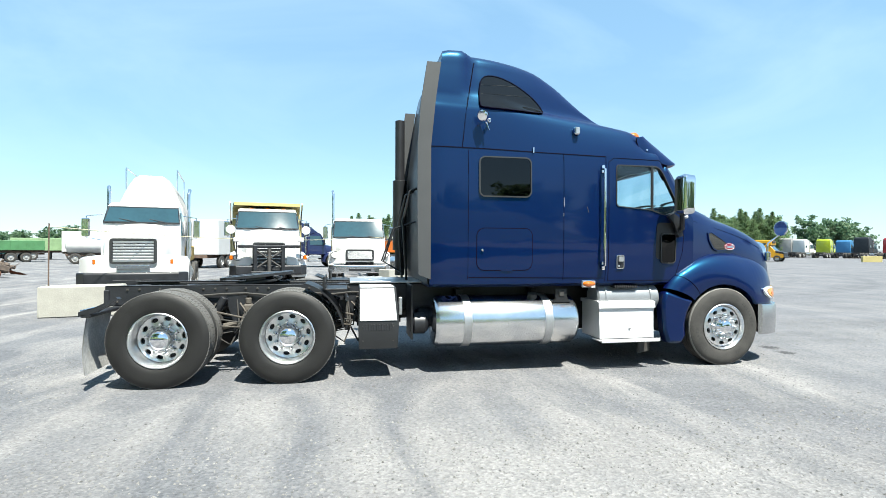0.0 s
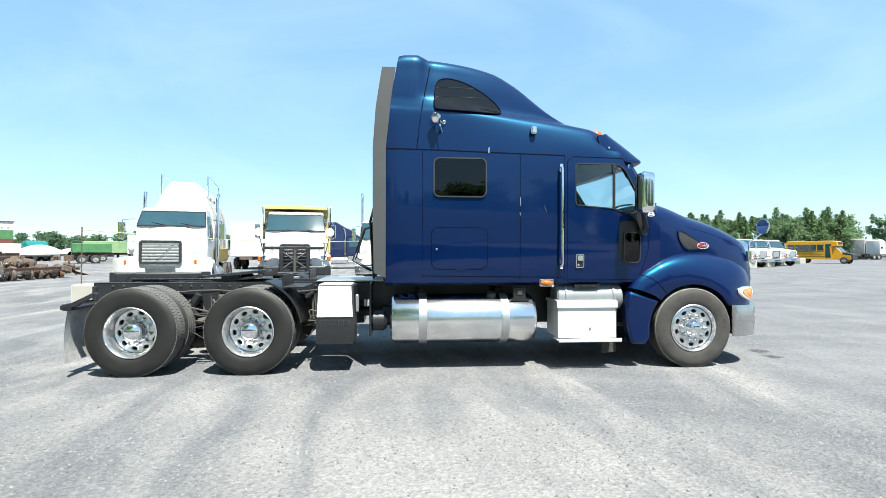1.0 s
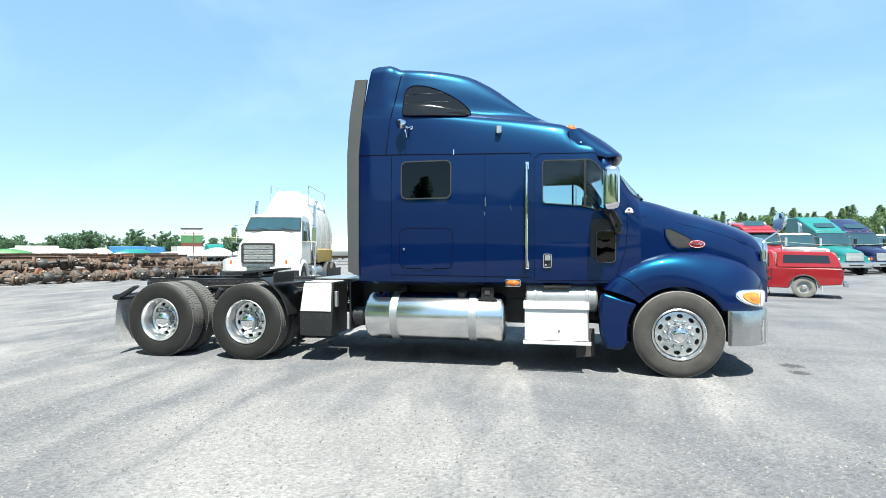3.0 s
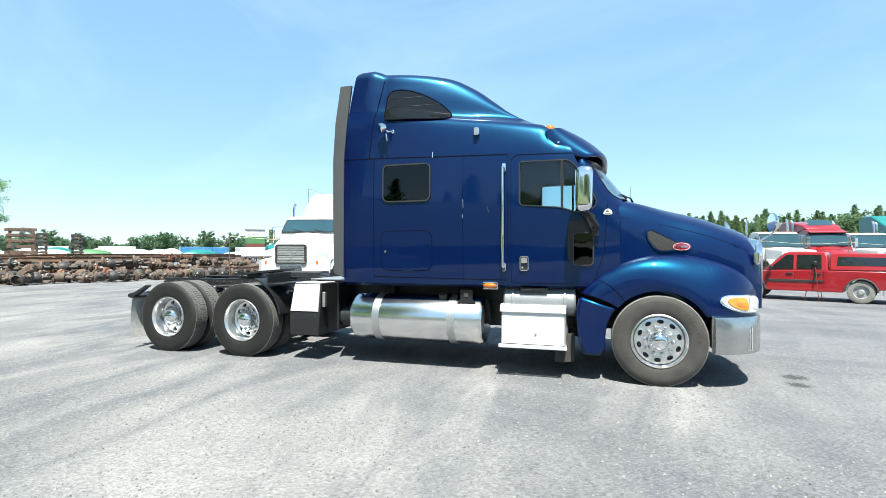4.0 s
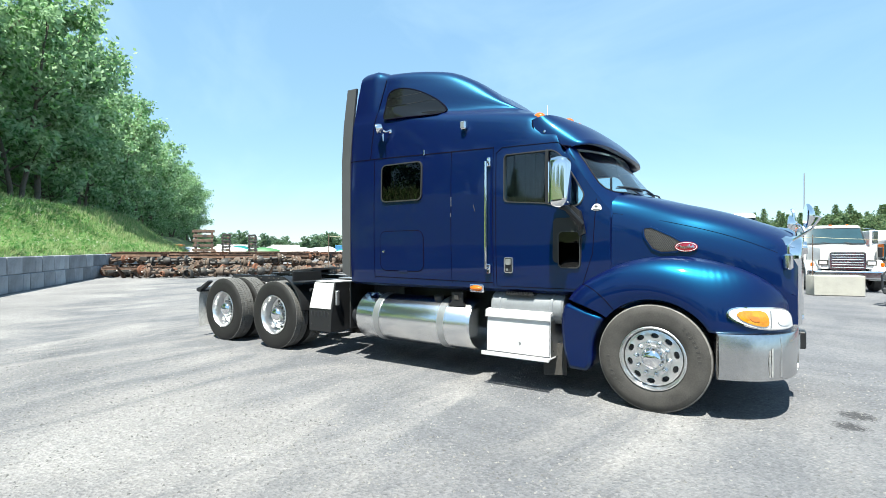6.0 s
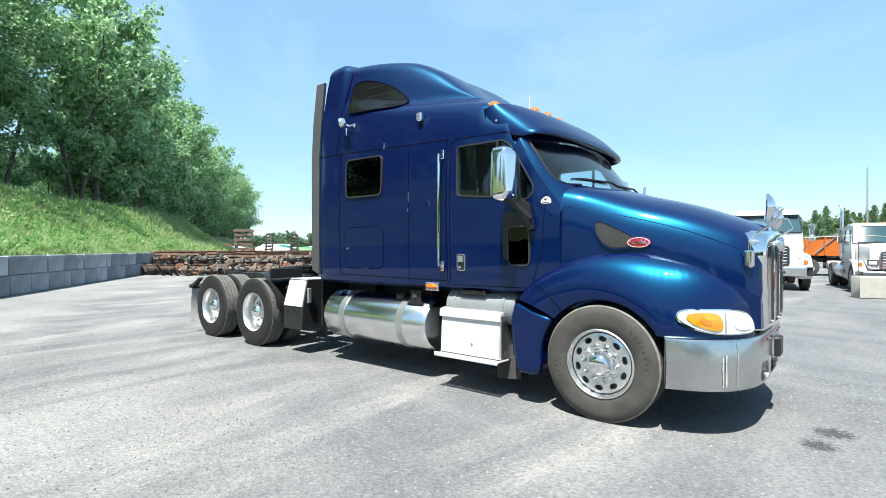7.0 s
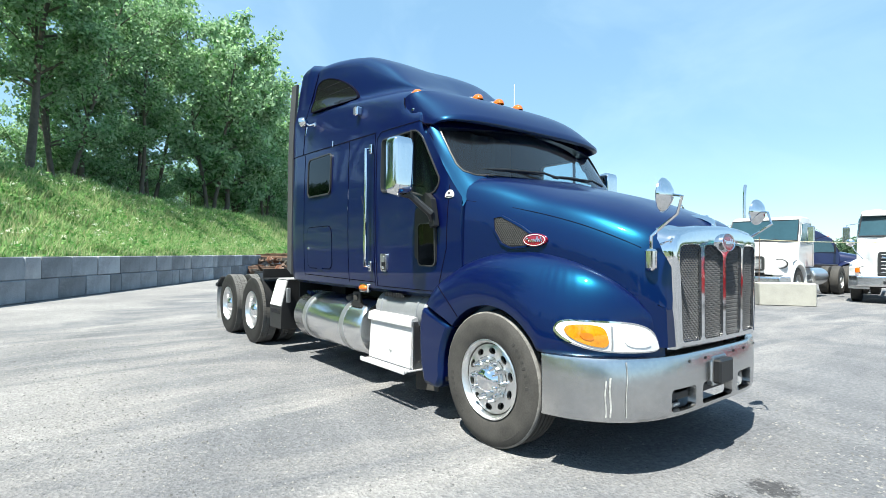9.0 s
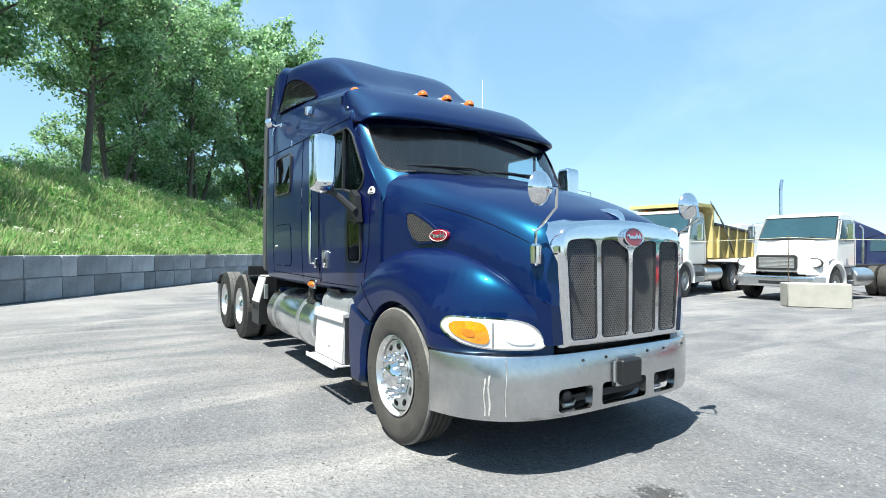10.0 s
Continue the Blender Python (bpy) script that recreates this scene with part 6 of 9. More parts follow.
# tall grass on the bank
rng = np.random.default_rng(7)
gv, gf = [], []
N = 120000
uu = np.concatenate([rng.uniform(-6, 26, int(N * 0.72)), rng.uniform(26, 70, int(N * 0.28))])
bb = 0.36 + 9.6 * rng.random(N) ** 1.15
hh = rng.uniform(0.2, 0.68, N) * (0.75 + 0.5 * np.sin(uu * 0.9 + bb * 1.3) ** 2) * np.where(uu > 26, 1.25, 1.0)
an, ln, wd_ = rng.uniform(0, 6.283, N), rng.uniform(0.1, 0.85, N), rng.uniform(0.008, 0.022, N) * np.where(uu > 26, 2.2, 1.25)
for i in range(N):
    u, b, h = float(uu[i]), float(bb[i]), float(hh[i])
    if b < 0.7:
        h *= 0.6
    p = on_wall(u, b, bank_z(u, b) - 0.03)
    c, sn, w = math.cos(an[i]), math.sin(an[i]), wd_[i]
    k = len(gv)
    lx, ly = c * ln[i] * h, sn * ln[i] * h
    gv += [(p.x - sn * w, p.y + c * w, p.z), (p.x + sn * w, p.y - c * w, p.z), (p.x + 0.35 * lx + sn * w * 0.8, p.y + 0.35 * ly - c * w * 0.8, p.z + h * 0.55), (p.x + 0.35 * lx - sn * w * 0.8, p.y + 0.35 * ly + c * w * 0.8, p.z + h * 0.55), (p.x + lx, p.y + ly, p.z + h)]
    gf += [(k, k + 1, k + 2, k + 3), (k + 3, k + 2, k + 4)]
tagged(new("grass", raw("grass", gv, gf, BLADE)), "tall green grass with dry seed heads on the bank", "grass", kind="stuff")
fv, ff = [], []
rnd = random.Random(4)
for i in range(420):
    u0, b0 = rnd.uniform(-4, 34), 0.6 + 7.4 * rnd.random()
    if noise.noise((u0 * 0.4, b0 * 0.5, 9)) < -0.05:
        continue
    c = on_wall(u0, b0, bank_z(u0, b0) + rnd.uniform(0.45, 0.8))
    r = rnd.uniform(0.05, 0.12)
    for j in range(9):
        q = c + Vector((rnd.uniform(-r, r), rnd.uniform(-r, r), rnd.uniform(-0.05, 0.05)))
        k, t = len(fv), 0.019
        e = rnd.uniform(0.4, 1.0) * t
        fv += [(q.x - t, q.y + t, q.z), (q.x, q.y, q.z - e), (q.x + t, q.y - t, q.z), (q.x + 0.4 * t, q.y + 0.4 * t, q.z + e)]
        ff.append((k, k + 1, k + 2, k + 3))
tagged(new("wild_flowers", raw("wild_flowers", fv, ff, leafy("white umbels", (0.546, 0.562, 0.499), (0.671, 0.679, 0.624), 0.5, (0.624, 0.64, 0.546)))), "small white umbels in the tall grass", "flowers", kind="stuff")


# leafy weeds in clumps between the grasses
wr_ = np.random.default_rng(12)
WV, WF = [], []
for c in range(1000):
    u0, b0 = wr_.uniform(-4, 40), 0.6 + 8.4 * wr_.random()
    base, hgt, wid = on_wall(u0, b0, bank_z(u0, b0)), wr_.uniform(0.3, 0.85), wr_.uniform(0.15, 0.5)
    m_ = int(40 * wid / 0.3)
    C = np.array(base) + wr_.normal(0, 1, (m_, 3)) * (wid * 0.5, wid * 0.5, 0.0) + np.stack([np.zeros(m_), np.zeros(m_), wr_.uniform(0.1, 1, m_) * hgt], 1)
    A = wr_.normal(0, 1, (m_, 3))
    A /= np.linalg.norm(A, axis=1, keepdims=True)
    B = np.cross(A, wr_.normal(0, 1, (m_, 3)))
    B /= np.linalg.norm(B, axis=1, keepdims=True)
    S = wr_.uniform(0.03, 0.085, (m_, 1)) * (1 + 0.02 * max(0, u0))
    k = len(WV)
    WV += np.stack([C - A * S, C + B * S * 0.5, C + A * S, C - B * S * 0.5], 1).reshape(-1, 3).tolist()
    WF += (np.arange(m_ * 4).reshape(-1, 4) + k).tolist()
tagged(new("weeds", raw("weeds", WV, WF, leafy("weed leaves", (0.045, 0.165, 0.030), (0.135, 0.33, 0.080), 0.5, (0.22, 0.34, 0.14)))), "leafy green weeds among the bank's grass", "weeds", kind="stuff")


# ---- trees ----
def broadleaf(seed, height, spread, leaves, leaf, bare=0.28, stems=1, mat_leaf=None):
    """Trunk, limbs and a loose crown of single leaves; returns trunk and crown meshes."""
    rnd = random.Random(seed)
    tr, tips = Shell(), []
    for st in range(stems):
        lean = Vector((rnd.uniform(-0.12, 0.12), rnd.uniform(-0.12, 0.12), 1))
        if stems > 1:
            lean += Vector((math.cos(st * 6.28 / stems), math.sin(st * 6.28 / stems), 0)) * 0.16
        H = height * rnd.uniform(0.82, 1.0)
        pts, p = [], Vector((0.25 * math.cos(st * 2.1) * (stems > 1), 0.25 * math.sin(st * 2.1) * (stems > 1), -0.3))
        for i in range(9):
            pts.append(p.copy())
            p = p + Vector((lean.x + rnd.uniform(-0.10, 0.10), lean.y + rnd.uniform(-0.10, 0.10), 1)) * (H / 8)
        r0 = 0.0125 * height / (1 if stems == 1 else 1.35)
        tr.tube(pts, [r0 * (1 - 0.9 * i / 8) + 0.012 for i in range(9)], 8)
        for i in range(15):
            f = bare + (0.97 - bare) * i / 14
            k = min(7, int(f * 8))
            base = pts[k].lerp(pts[k + 1], f * 8 - k)
            a = i * 2.4 + rnd.uniform(-0.5, 0.5)
            L = spread * (0.55 + 0.6 * math.sin(math.pi * min(1, (f - bare) / (1 - bare) * 0.85 + 0.12))) * rnd.uniform(0.7, 1.1)
            d = Vector((math.cos(a), math.sin(a), rnd.uniform(0.35, 0.9))).normalized()
            mid = base + d * L * 0.5 + Vector((0, 0, rnd.uniform(-0.1, 0.2)))
            end = base + d * L + Vector((0, 0, rnd.uniform(0, 0.5)))
            tr.tube([base, mid, end], [r0 * 0.42 * (1 - 0.6 * f) + 0.01, r0 * 0.22 + 0.006, 0.008], 5)
            tips += [(mid, L * 0.30), (mid.lerp(end, 0.5), L * 0.34), (end, L * 0.36)]
            for j in range(3):
                q = mid.lerp(end, rnd.random()) + Vector((rnd.uniform(-1, 1), rnd.uniform(-1, 1), rnd.uniform(-0.3, 0.8))) * L * 0.35
                tr.tube([mid.lerp(end, 0.2 * j), q], [0.018, 0.006], 4)
                tips.append((q, L * 0.27))
        tips.append((pts[-1], spread * 0.3))
    rg = np.random.default_rng(seed)
    T = np.array([[*t, r] for t, r in tips])
    wgt = T[:, 3] ** 1.7
    idx = rg.choice(len(T), leaves, p=wgt / wgt.sum())
    off = rg.normal(0, 0.37, (leaves, 3))
    C = T[idx, :3] + off * T[idx, 3:4] * np.array([1, 1, 0.8])
    A = rg.normal(0, 1, (leaves, 3))
    A /= np.linalg.norm(A, axis=1, keepdims=True)
    B = np.cross(A, rg.normal(0, 1, (leaves, 3)))
    B /= np.linalg.norm(B, axis=1, keepdims=True)
    S = leaf * rg.uniform(0.6, 1.25, (leaves, 1))
    V = np.stack([C - A * S, C + B * S * 0.55, C + A * S, C - B * S * 0.55], 1).reshape(-1, 3)
    F = np.arange(leaves * 4).reshape(-1, 4)
    return tr.mesh("trunk", BARK, 60), raw("crown", V.tolist(), F.tolist(), mat_leaf or LEAF)


def spruce(seed, height, mat_=None):
    rnd = random.Random(seed)
    tr = Shell().tube([(0, 0, -0.2), (0, 0, height * 0.98)], [0.13, 0.02], 6)
    V, F = [], []
    z = height * 0.04
    while z < height * 0.985:
        f = z / height
        R = height * 0.27 * (1 - f) ** 0.8 * rnd.uniform(0.8, 1.15) + 0.12
        for k in range(14):
            a = k * 0.449 + rnd.uniform(-0.3, 0.3) + z * 7
            L = R * rnd.uniform(0.65, 1.2)
            for j in range(9):
                t = (j + 1.2) / 10
                c = Vector((math.cos(a) * L * t, math.sin(a) * L * t, z + 0.12 * L * t + rnd.uniform(-0.15, 0.15)))
                w = 0.34 * (1.1 - 0.5 * f) * rnd.uniform(0.7, 1.1)
                d = Vector((math.cos(a + rnd.uniform(-0.9, 0.9)), math.sin(a + rnd.uniform(-0.9, 0.9)), rnd.uniform(-0.2, 0.9)))
                e = d.cross(Vector((rnd.uniform(-1, 1), rnd.uniform(-1, 1), 1))).normalized()
                i = len(V)
                V += [tuple(c - e * w * 0.4), tuple(c + d * w), tuple(c + e * w * 0.4), tuple(c - d * w * 0.5)]
                F.append((i, i + 1, i + 2, i + 3))
        z += height * 0.03
    return tr.mesh("trunk", BARK, 60), raw("crown", V, F, mat_ or NEEDLE)


def plant(name, meshes, label, category, group, m):
    t = thing(name, label, category, group)
    for nm, me in zip(("trunk", "crown"), meshes):
        part(nm, me, None, t)
    t.matrix_basis = m
    return t


NEAR = [broadleaf(21, 21.0, 4.4, 20000, 0.16, 0.32, 2), broadleaf(22, 23.0, 4.2, 20000, 0.16, 0.36, 1), broadleaf(23, 20.0, 4.6, 20000, 0.165, 0.28, 3)]
POP = [broadleaf(25, 21.0, 4.8, 11000, 0.27, 0.12, 2), broadleaf(26, 23.0, 4.6, 11000, 0.27, 0.12, 1), broadleaf(27, 20.0, 5.0, 11000, 0.28, 0.08, 3)]
BUSH = broadleaf(24, 6.5, 2.6, 11000, 0.115, 0.03, 3)
rnd = random.Random(8)
u, i = -6.0, 0
while u < 210:
    near = u < 46
    b = (15.5 if near else 13.5) + rnd.uniform(-0.6, 3.0)
    sc = rnd.uniform(1.0, 1.14) * (1.06 if 28 < u < 70 else 1.02)
    p = on_wall(u, b, bank_z(u, b) - 0.2)
    plant("poplar_tree", (NEAR if near else POP)[(1, 0, 2, 0, 1, 2)[i % 6]], "tall poplar in full green leaf on the bank", "tree", "poplars on the bank", Matrix.Translation(p) @ pose(0, 0, 0, 0, 0, rnd.uniform(0, 360)) @ Matrix.Scale(sc, 4))
    if u > 22:
        b = 18.0 + rnd.uniform(0, 3)
        p = on_wall(u + 2.2, b, bank_z(u, b) - 0.1)
        plant("young_tree", BUSH, "bushy young tree among the poplars", "tree", "understorey on the bank", Matrix.Translation(p) @ pose(0, 0, 0, 0, 0, rnd.uniform(0, 360)) @ Matrix.Scale(rnd.uniform(0.8, 1.4), 4))
    u += rnd.uniform(4.4, 5.8) if 20 < u < 60 else rnd.uniform(6.2, 7.8)
    i += 1
for u, b, k, sc in ((-9.5, 17.5, 0, 1.05), (-3.0, 19.5, 2, 1.0), (3.5, 20.5, 0, 1.0)):
    plant("poplar_tree", NEAR[k], "tall poplar in full green leaf on the bank", "tree", "poplars on the bank", Matrix.Translation(on_wall(u, b, bank_z(u, b) - 0.2)) @ pose(0, 0, 0, 0, 0, 50 * u) @ Matrix.Scale(sc, 4))
for u, b, sc in ((-7.0, 19.0, 1.1), (-1.0, 20.5, 1.2), (5.0, 21.0, 1.0)):
    plant("young_tree", BUSH, "bushy young tree among the poplars", "tree", "understorey on the bank", Matrix.Translation(on_wall(u, b, bank_z(u, b) - 0.1)) @ pose(0, 0, 0, 0, 0, 70 * u) @ Matrix.Scale(sc, 4))
SPR = [spruce(31 + k, 9.5 + k) for k in range(3)]
rnd = random.Random(9)
for i in range(200):
    t = i / 199
    p = Vector((82, 84, 0)).lerp(Vector((-6, 122, 0)), t) + Vector((rnd.uniform(-2, 2), rnd.uniform(-4, 4), 0))
    plant("spruce_tree", SPR[i % 3], "dark green spruce in a windbreak row", "tree", "spruce windbreak", Matrix.Translation(p) @ pose(0, 0, 0, 0, 0, rnd.uniform(0, 360)) @ Matrix.Scale(rnd.uniform(0.70, 0.90), 4))
BUSHY = broadleaf(47, 6.2, 2.6, 6500, 0.19, 0.02, 3, NEEDLE)
for i in range(64):
    p = Vector((82, 82, 0)).lerp(Vector((-6, 120, 0)), (i + rnd.random()) / 64) + Vector((rnd.uniform(-2, 2), rnd.uniform(-2, 5), -0.2))
    plant("windbreak_bush", BUSHY, "mid-green bush filling the spruce windbreak", "bush", "windbreak bushes", Matrix.Translation(p) @ pose(0, 0, 0, 0, 0, rnd.uniform(0, 360)) @ Matrix.Scale(rnd.uniform(0.95, 1.3), 4))
# trees across the yard, mirrored in the cab's glass and paint
x = -80.0
while x < 75:
    p = Vector((x, -54 + rnd.uniform(-7, 5), -0.2))
    meshes, top = (BUSHY, rnd.uniform(1.0, 1.75)) if rnd.random() < 0.55 else (SPR[int(x) % 3], rnd.uniform(0.7, 1.25))
    plant("yard_tree", meshes, "dark green tree across the yard, mirrored in glass", "tree", "trees across the yard", Matrix.Translation(p) @ pose(0, 0, 0, 0, 0, rnd.uniform(0, 360)) @ Matrix.Scale(top, 4))
    x += rnd.choice((1.2, 2.0, 2.6, 5.5))
# distant field trees, their air haze carried by the leaf colour
FAR = [broadleaf(41, 9, 3.2, 2600, 0.36, 0.12, 2, HAZE_LEAF), broadleaf(42, 8, 3.4, 2600, 0.38, 0.08, 3, HAZE_LEAF)]
for i in range(130):
    a = radians(96 + 64 * (i / 129) + rnd.uniform(-0.7, 0.7))
    d = rnd.uniform(230, 330)
    p = Vector((d * math.cos(a), d * math.sin(a), 0))
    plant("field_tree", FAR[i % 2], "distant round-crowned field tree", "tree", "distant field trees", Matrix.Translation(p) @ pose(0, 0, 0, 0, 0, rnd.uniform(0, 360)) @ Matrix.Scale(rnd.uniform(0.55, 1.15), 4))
for x, y, sc in ((100.2, 93, 0.95), (103, 95, 0.7), (107, 93, 1.0), (109.5, 94, 0.85), (112.5, 93, 0.8), (116, 94, 0.6), (-4, 112, 0.7), (1, 118, 0.65), (9, 112, 0.6)):
    plant("field_tree", FAR[int(x) % 2], "distant thin-crowned field tree", "tree", "distant field trees", Matrix.Translation((x, y, 0)) @ Matrix.Scale(sc, 4))

# ---- parked vehicles ----
DARKPANE = paint("dark car glass", (0.012, 0.014, 0.016), 0.05, 0, 0.12, 1.3, 9, coat=1.0)
PANE = paint("truck glass", (0.0218, 0.0585, 0.0741), 0.05, 0, 0.12, 1.3, 9, coat=1.0)
SILVER = paint("chromed bumper", (0.75, 0.76, 0.78), 0.15, 1.0, 0.06, 3, 30)
RIMGREY = paint("steel rim", (0.429, 0.429, 0.421), 0.45, 0.4, 0.12, 6, 50)
OFFWHITE = paint("white truck paint", (0.624, 0.624, 0.616), 0.35, 0, 0.04, 2, 30, coat=0.5)
YELLOW = paint("yellow dump body", (0.491, 0.332, 0.0866), 0.55, 0, 0.16, 2, 30)
PALEYEL = paint("faded yellow", (0.53, 0.438, 0.186), 0.5, 0, 0.1, 2, 30)
NAVY = paint("navy truck paint", (0.00624, 0.0109, 0.0585), 0.3, 0.1, 0.1, 2, 30, coat=0.8)
REDP = paint("red truck paint", (0.287, 0.00749, 0.0125), 0.32, 0, 0.1, 2, 30, coat=0.8)
TEAL = paint("teal truck paint", (0.0133, 0.179, 0.165), 0.3, 0, 0.1, 2, 30, coat=0.8)
ORANGE = paint("orange truck paint", (0.451, 0.113, 0.00991), 0.45, 0, 0.1, 2, 30, coat=0.4)
LIME = paint("lime truck paint", (0.367, 0.429, 0.0156), 0.35, 0, 0.1, 2, 30, coat=0.6)
BUSYEL = paint("school bus yellow", (0.562, 0.281, 0.0078), 0.4, 0, 0.06, 2, 30, coat=0.5)
GREEN = paint("faded green paint", (0.0663, 0.199, 0.0796), 0.55, 0, 0.15, 2, 30)
SKYBLUE = paint("blue sheet metal", (0.0468, 0.195, 0.39), 0.5, 0, 0.1, 2, 30)
GREYBOX = paint("weathered grey sheet", (0.328, 0.328, 0.32), 0.6, 0, 0.15, 2, 30)
ROPE = paint("yellow rope", (0.484, 0.452, 0.312), 0.8, 0, 0.1, 9, 90)

TY = Shell().lathe([(0.29, -0.13), (0.42, -0.14), (0.49, -0.12), (0.505, -0.09), (0.505, 0.09), (0.49, 0.12), (0.42, 0.14), (0.29, 0.13)], (0, 0, 0), (0, 1, 0), 32).mesh("tyre", RUBBER, 40)
RI = Shell().lathe([(0.30, -0.12), (0.285, -0.125), (0.265, -0.05), (0.2, -0.045), (0.13, -0.06), (0.11, -0.1), (0.09, -0.13), (1e-4, -0.135)], (0, 0, 0), (0, 1, 0), 24).mesh("rim", RIMGREY, 30)


DUSTTYRE = Shell().lathe([(0.29, -0.13), (0.42, -0.14), (0.49, -0.12), (0.505, -0.09), (0.505, 0.09), (0.49, 0.12), (0.42, 0.14), (0.29, 0.13)], (0, 0, 0), (0, 1, 0), 32).mesh("tyre", paint("dusty pickup tyre", (0.265, 0.257, 0.234), 0.9, 0, 0.2, 5, 60), 40)


def road_wheel(parent, x, y, side, r=0.505, dual=False, tyre=None):
    m = Matrix.Translation((x, y, r)) @ (Matrix.Rotation(math.pi, 4, "Z") if side > 0 else Matrix.Identity(4)) @ Matrix.Scale(r / 0.505, 4)
    w = part("wheel", tyre or TY, None, parent, at=m)
    part("rim", RI, None, w)
    if dual:
        part("inner_tyre", TY, None, w, at=Matrix.Translation((0, 0.33, 0)))


def slab(profile, width, shell=None):
    """A body drawn from a side profile of (x, z, half width)."""
    s = shell or Shell()
    n = len(profile)
    verts = [(x, sg * w, z) for sg in (-1, 1) for x, z, w in profile]
    faces = [tuple(range(n)), tuple(range(n, 2 * n))[::-1]] + [(i, (i + 1) % n, n + (i + 1) % n, n + i) for i in range(n)]
    return s.add(verts, faces)


def oval_lamp(prof, y, z):
    """A lamp turned about the truck's length and drawn out sideways."""
    s = Shell().lathe(prof, (-0.15, y, z), (1, 0, 0), 20)
    s.v = [(p[0] - 0.03 * abs(p[1] - y), y + (p[1] - y) * 1.4, p[2]) for p in s.v]
    return s


def road_truck(label, paint_, at, heading, hood=1.55, hood_z=(1.42, 1.80), hood_w=(0.72, 0.98), roof=2.72, cabw=1.04, sleeper=0.0, sleeper_z=3.4, square=False, stacks=1, bumper=None, grille_mat=None,
               rear=(-5.2, -6.5), tail=-7.4, body=None, body_mat=None, group="parked trucks", category="truck", plough=False, visor=False, name="parked_truck", grille_w=0.5, hood_mirrors=False, low_bumper=0.48, gz=None, lamp=None, bump=None, scale=1.0, stack_z=3.15, slat=0.012, roof_lamps=True, turn=True, bars=6):
    t = thing(name, label, category, group)
    b = low_bumper
    ly, lz, lh = lamp or (0.86, 1.0, 0.075)
    bw, bh = bump or (1.2, 0.32)
    xb = -hood
    cab_back = xb - 1.45
    # hood with fenders
    s, rows = Shell(), []
    for i in range(9):
        f = i / 8
        x = -0.12 - (hood - 0.12) * f
        w, zt = hood_w[0] + (hood_w[1] - hood_w[0]) * f ** 0.8, hood_z[0] + (hood_z[1] - hood_z[0]) * (f ** 0.75 if not square else f)
        r = 0.06 if square else 0.2
        half = [(w * 0.96, 0.85), (w, 1.0), (w, zt - r), (w - r * 0.3, zt - r * 0.3), (w - r, zt), (w * 0.4, zt + 0.04), (0, zt + 0.05)]
        if not square:
            half = [(w * 0.90, 0.85), (w * 0.95, 1.05), (w * 0.93, zt - 0.36), (w * 0.87, zt - 0.17), (w * 0.74, zt - 0.05), (w * 0.4, zt + 0.02), (0, zt + 0.04)]
        if not square and i == 0:
            half = [(p[0] * 0.95, p[1] - 0.03 * (p[1] > 1.1)) for p in half]
        rows.append([(x, y, z) for y, z in half] + [(x, -y, z) for y, z in half[::-1][1:]])
    n = len(rows[0])
    s.add([p for r_ in rows for p in r_], [(i * n + j, i * n + (j + 1) % n, (i + 1) * n + (j + 1) % n, (i + 1) * n + j) for i in range(8) for j in range(n)] + [tuple(range(n)), tuple(range(8 * n, 9 * n))[::-1]])
    part("hood", s, paint_, t, "", 40)
    fx = -0.98
    for sd in (-1, 1):
        s = Shell()
        sec = [(0.565, 0.72), (0.57, 1.17), (0.60, 1.21), (0.68, 1.20), (0.76 if not square else 0.66, 1.08), (0.79 if not square else 0.67, 0.72)]
        s.grid(lambda u, v: (lambda q: (fx + q[0] * math.cos(math.pi * (u * 1.08 - 0.04)) * 1.05, sd * q[1], 0.50 + q[0] * math.sin(math.pi * (u * 1.08 - 0.04))))(sec[int(round(v * 5))]), 20, 6)
        part("fender", s, paint_, t, "", 50)
        if not square:
            s = Shell()
            s.grid(lambda u, v: (-0.10 - 0.30 * u ** 3, sd * (0.55 + 0.64 * u), 0.80 + (lz - 0.66 - 0.08 * u) * v), 10, 5)
            s.grid(lambda u, v: (-0.10 - 0.30 * u ** 3 - 0.75 * v, sd * (0.55 + 0.64 * u - 0.06 * v), lz + 0.14 - 0.08 * u + 0.10 * v * (1 - 0.5 * v) + 0.02 * math.sin(3.1 * v)), 10, 5)
            part("fender_nose", s, paint_, t, "", 50)
        hl = part("headlamp", oval_lamp([(1e-4, -0.1), (lh * 0.8, -0.1), (lh, -0.02), (lh * 0.85, 0.008), (lh * 0.5, 0.018), (1e-4, 0.02)], sd * ly, lz) if not square else Shell().box((-0.16, sd * 0.72 - 0.12, 1.0), (-0.09, sd * 0.72 + 0.12, 1.14), 0.02), LAMP, t)
        part("bezel", oval_lamp([(lh * 0.98, -0.02), (lh * 1.08, 0.006), (lh * 1.13, -0.01), (lh * 1.13, -0.08)], sd * ly, lz) if not square else Shell().ring(rounded(sd * 0.72 - 0.15, 0.97, sd * 0.72 + 0.15, 1.17, 0.03), rounded(sd * 0.72 - 0.118, 1.002, sd * 0.72 + 0.118, 1.138, 0.02), 0, -0.15, -0.08), IRON, hl)
        if turn:
            part("turn_lamp", Shell().box((-0.24, sd * (ly + 0.19) - 0.055, lz - 0.075), (-0.12, sd * (ly + 0.19) + 0.055, lz + 0.075), 0.025), AMBER, hl)
        road_wheel(t, fx, sd * 1.04, sd)
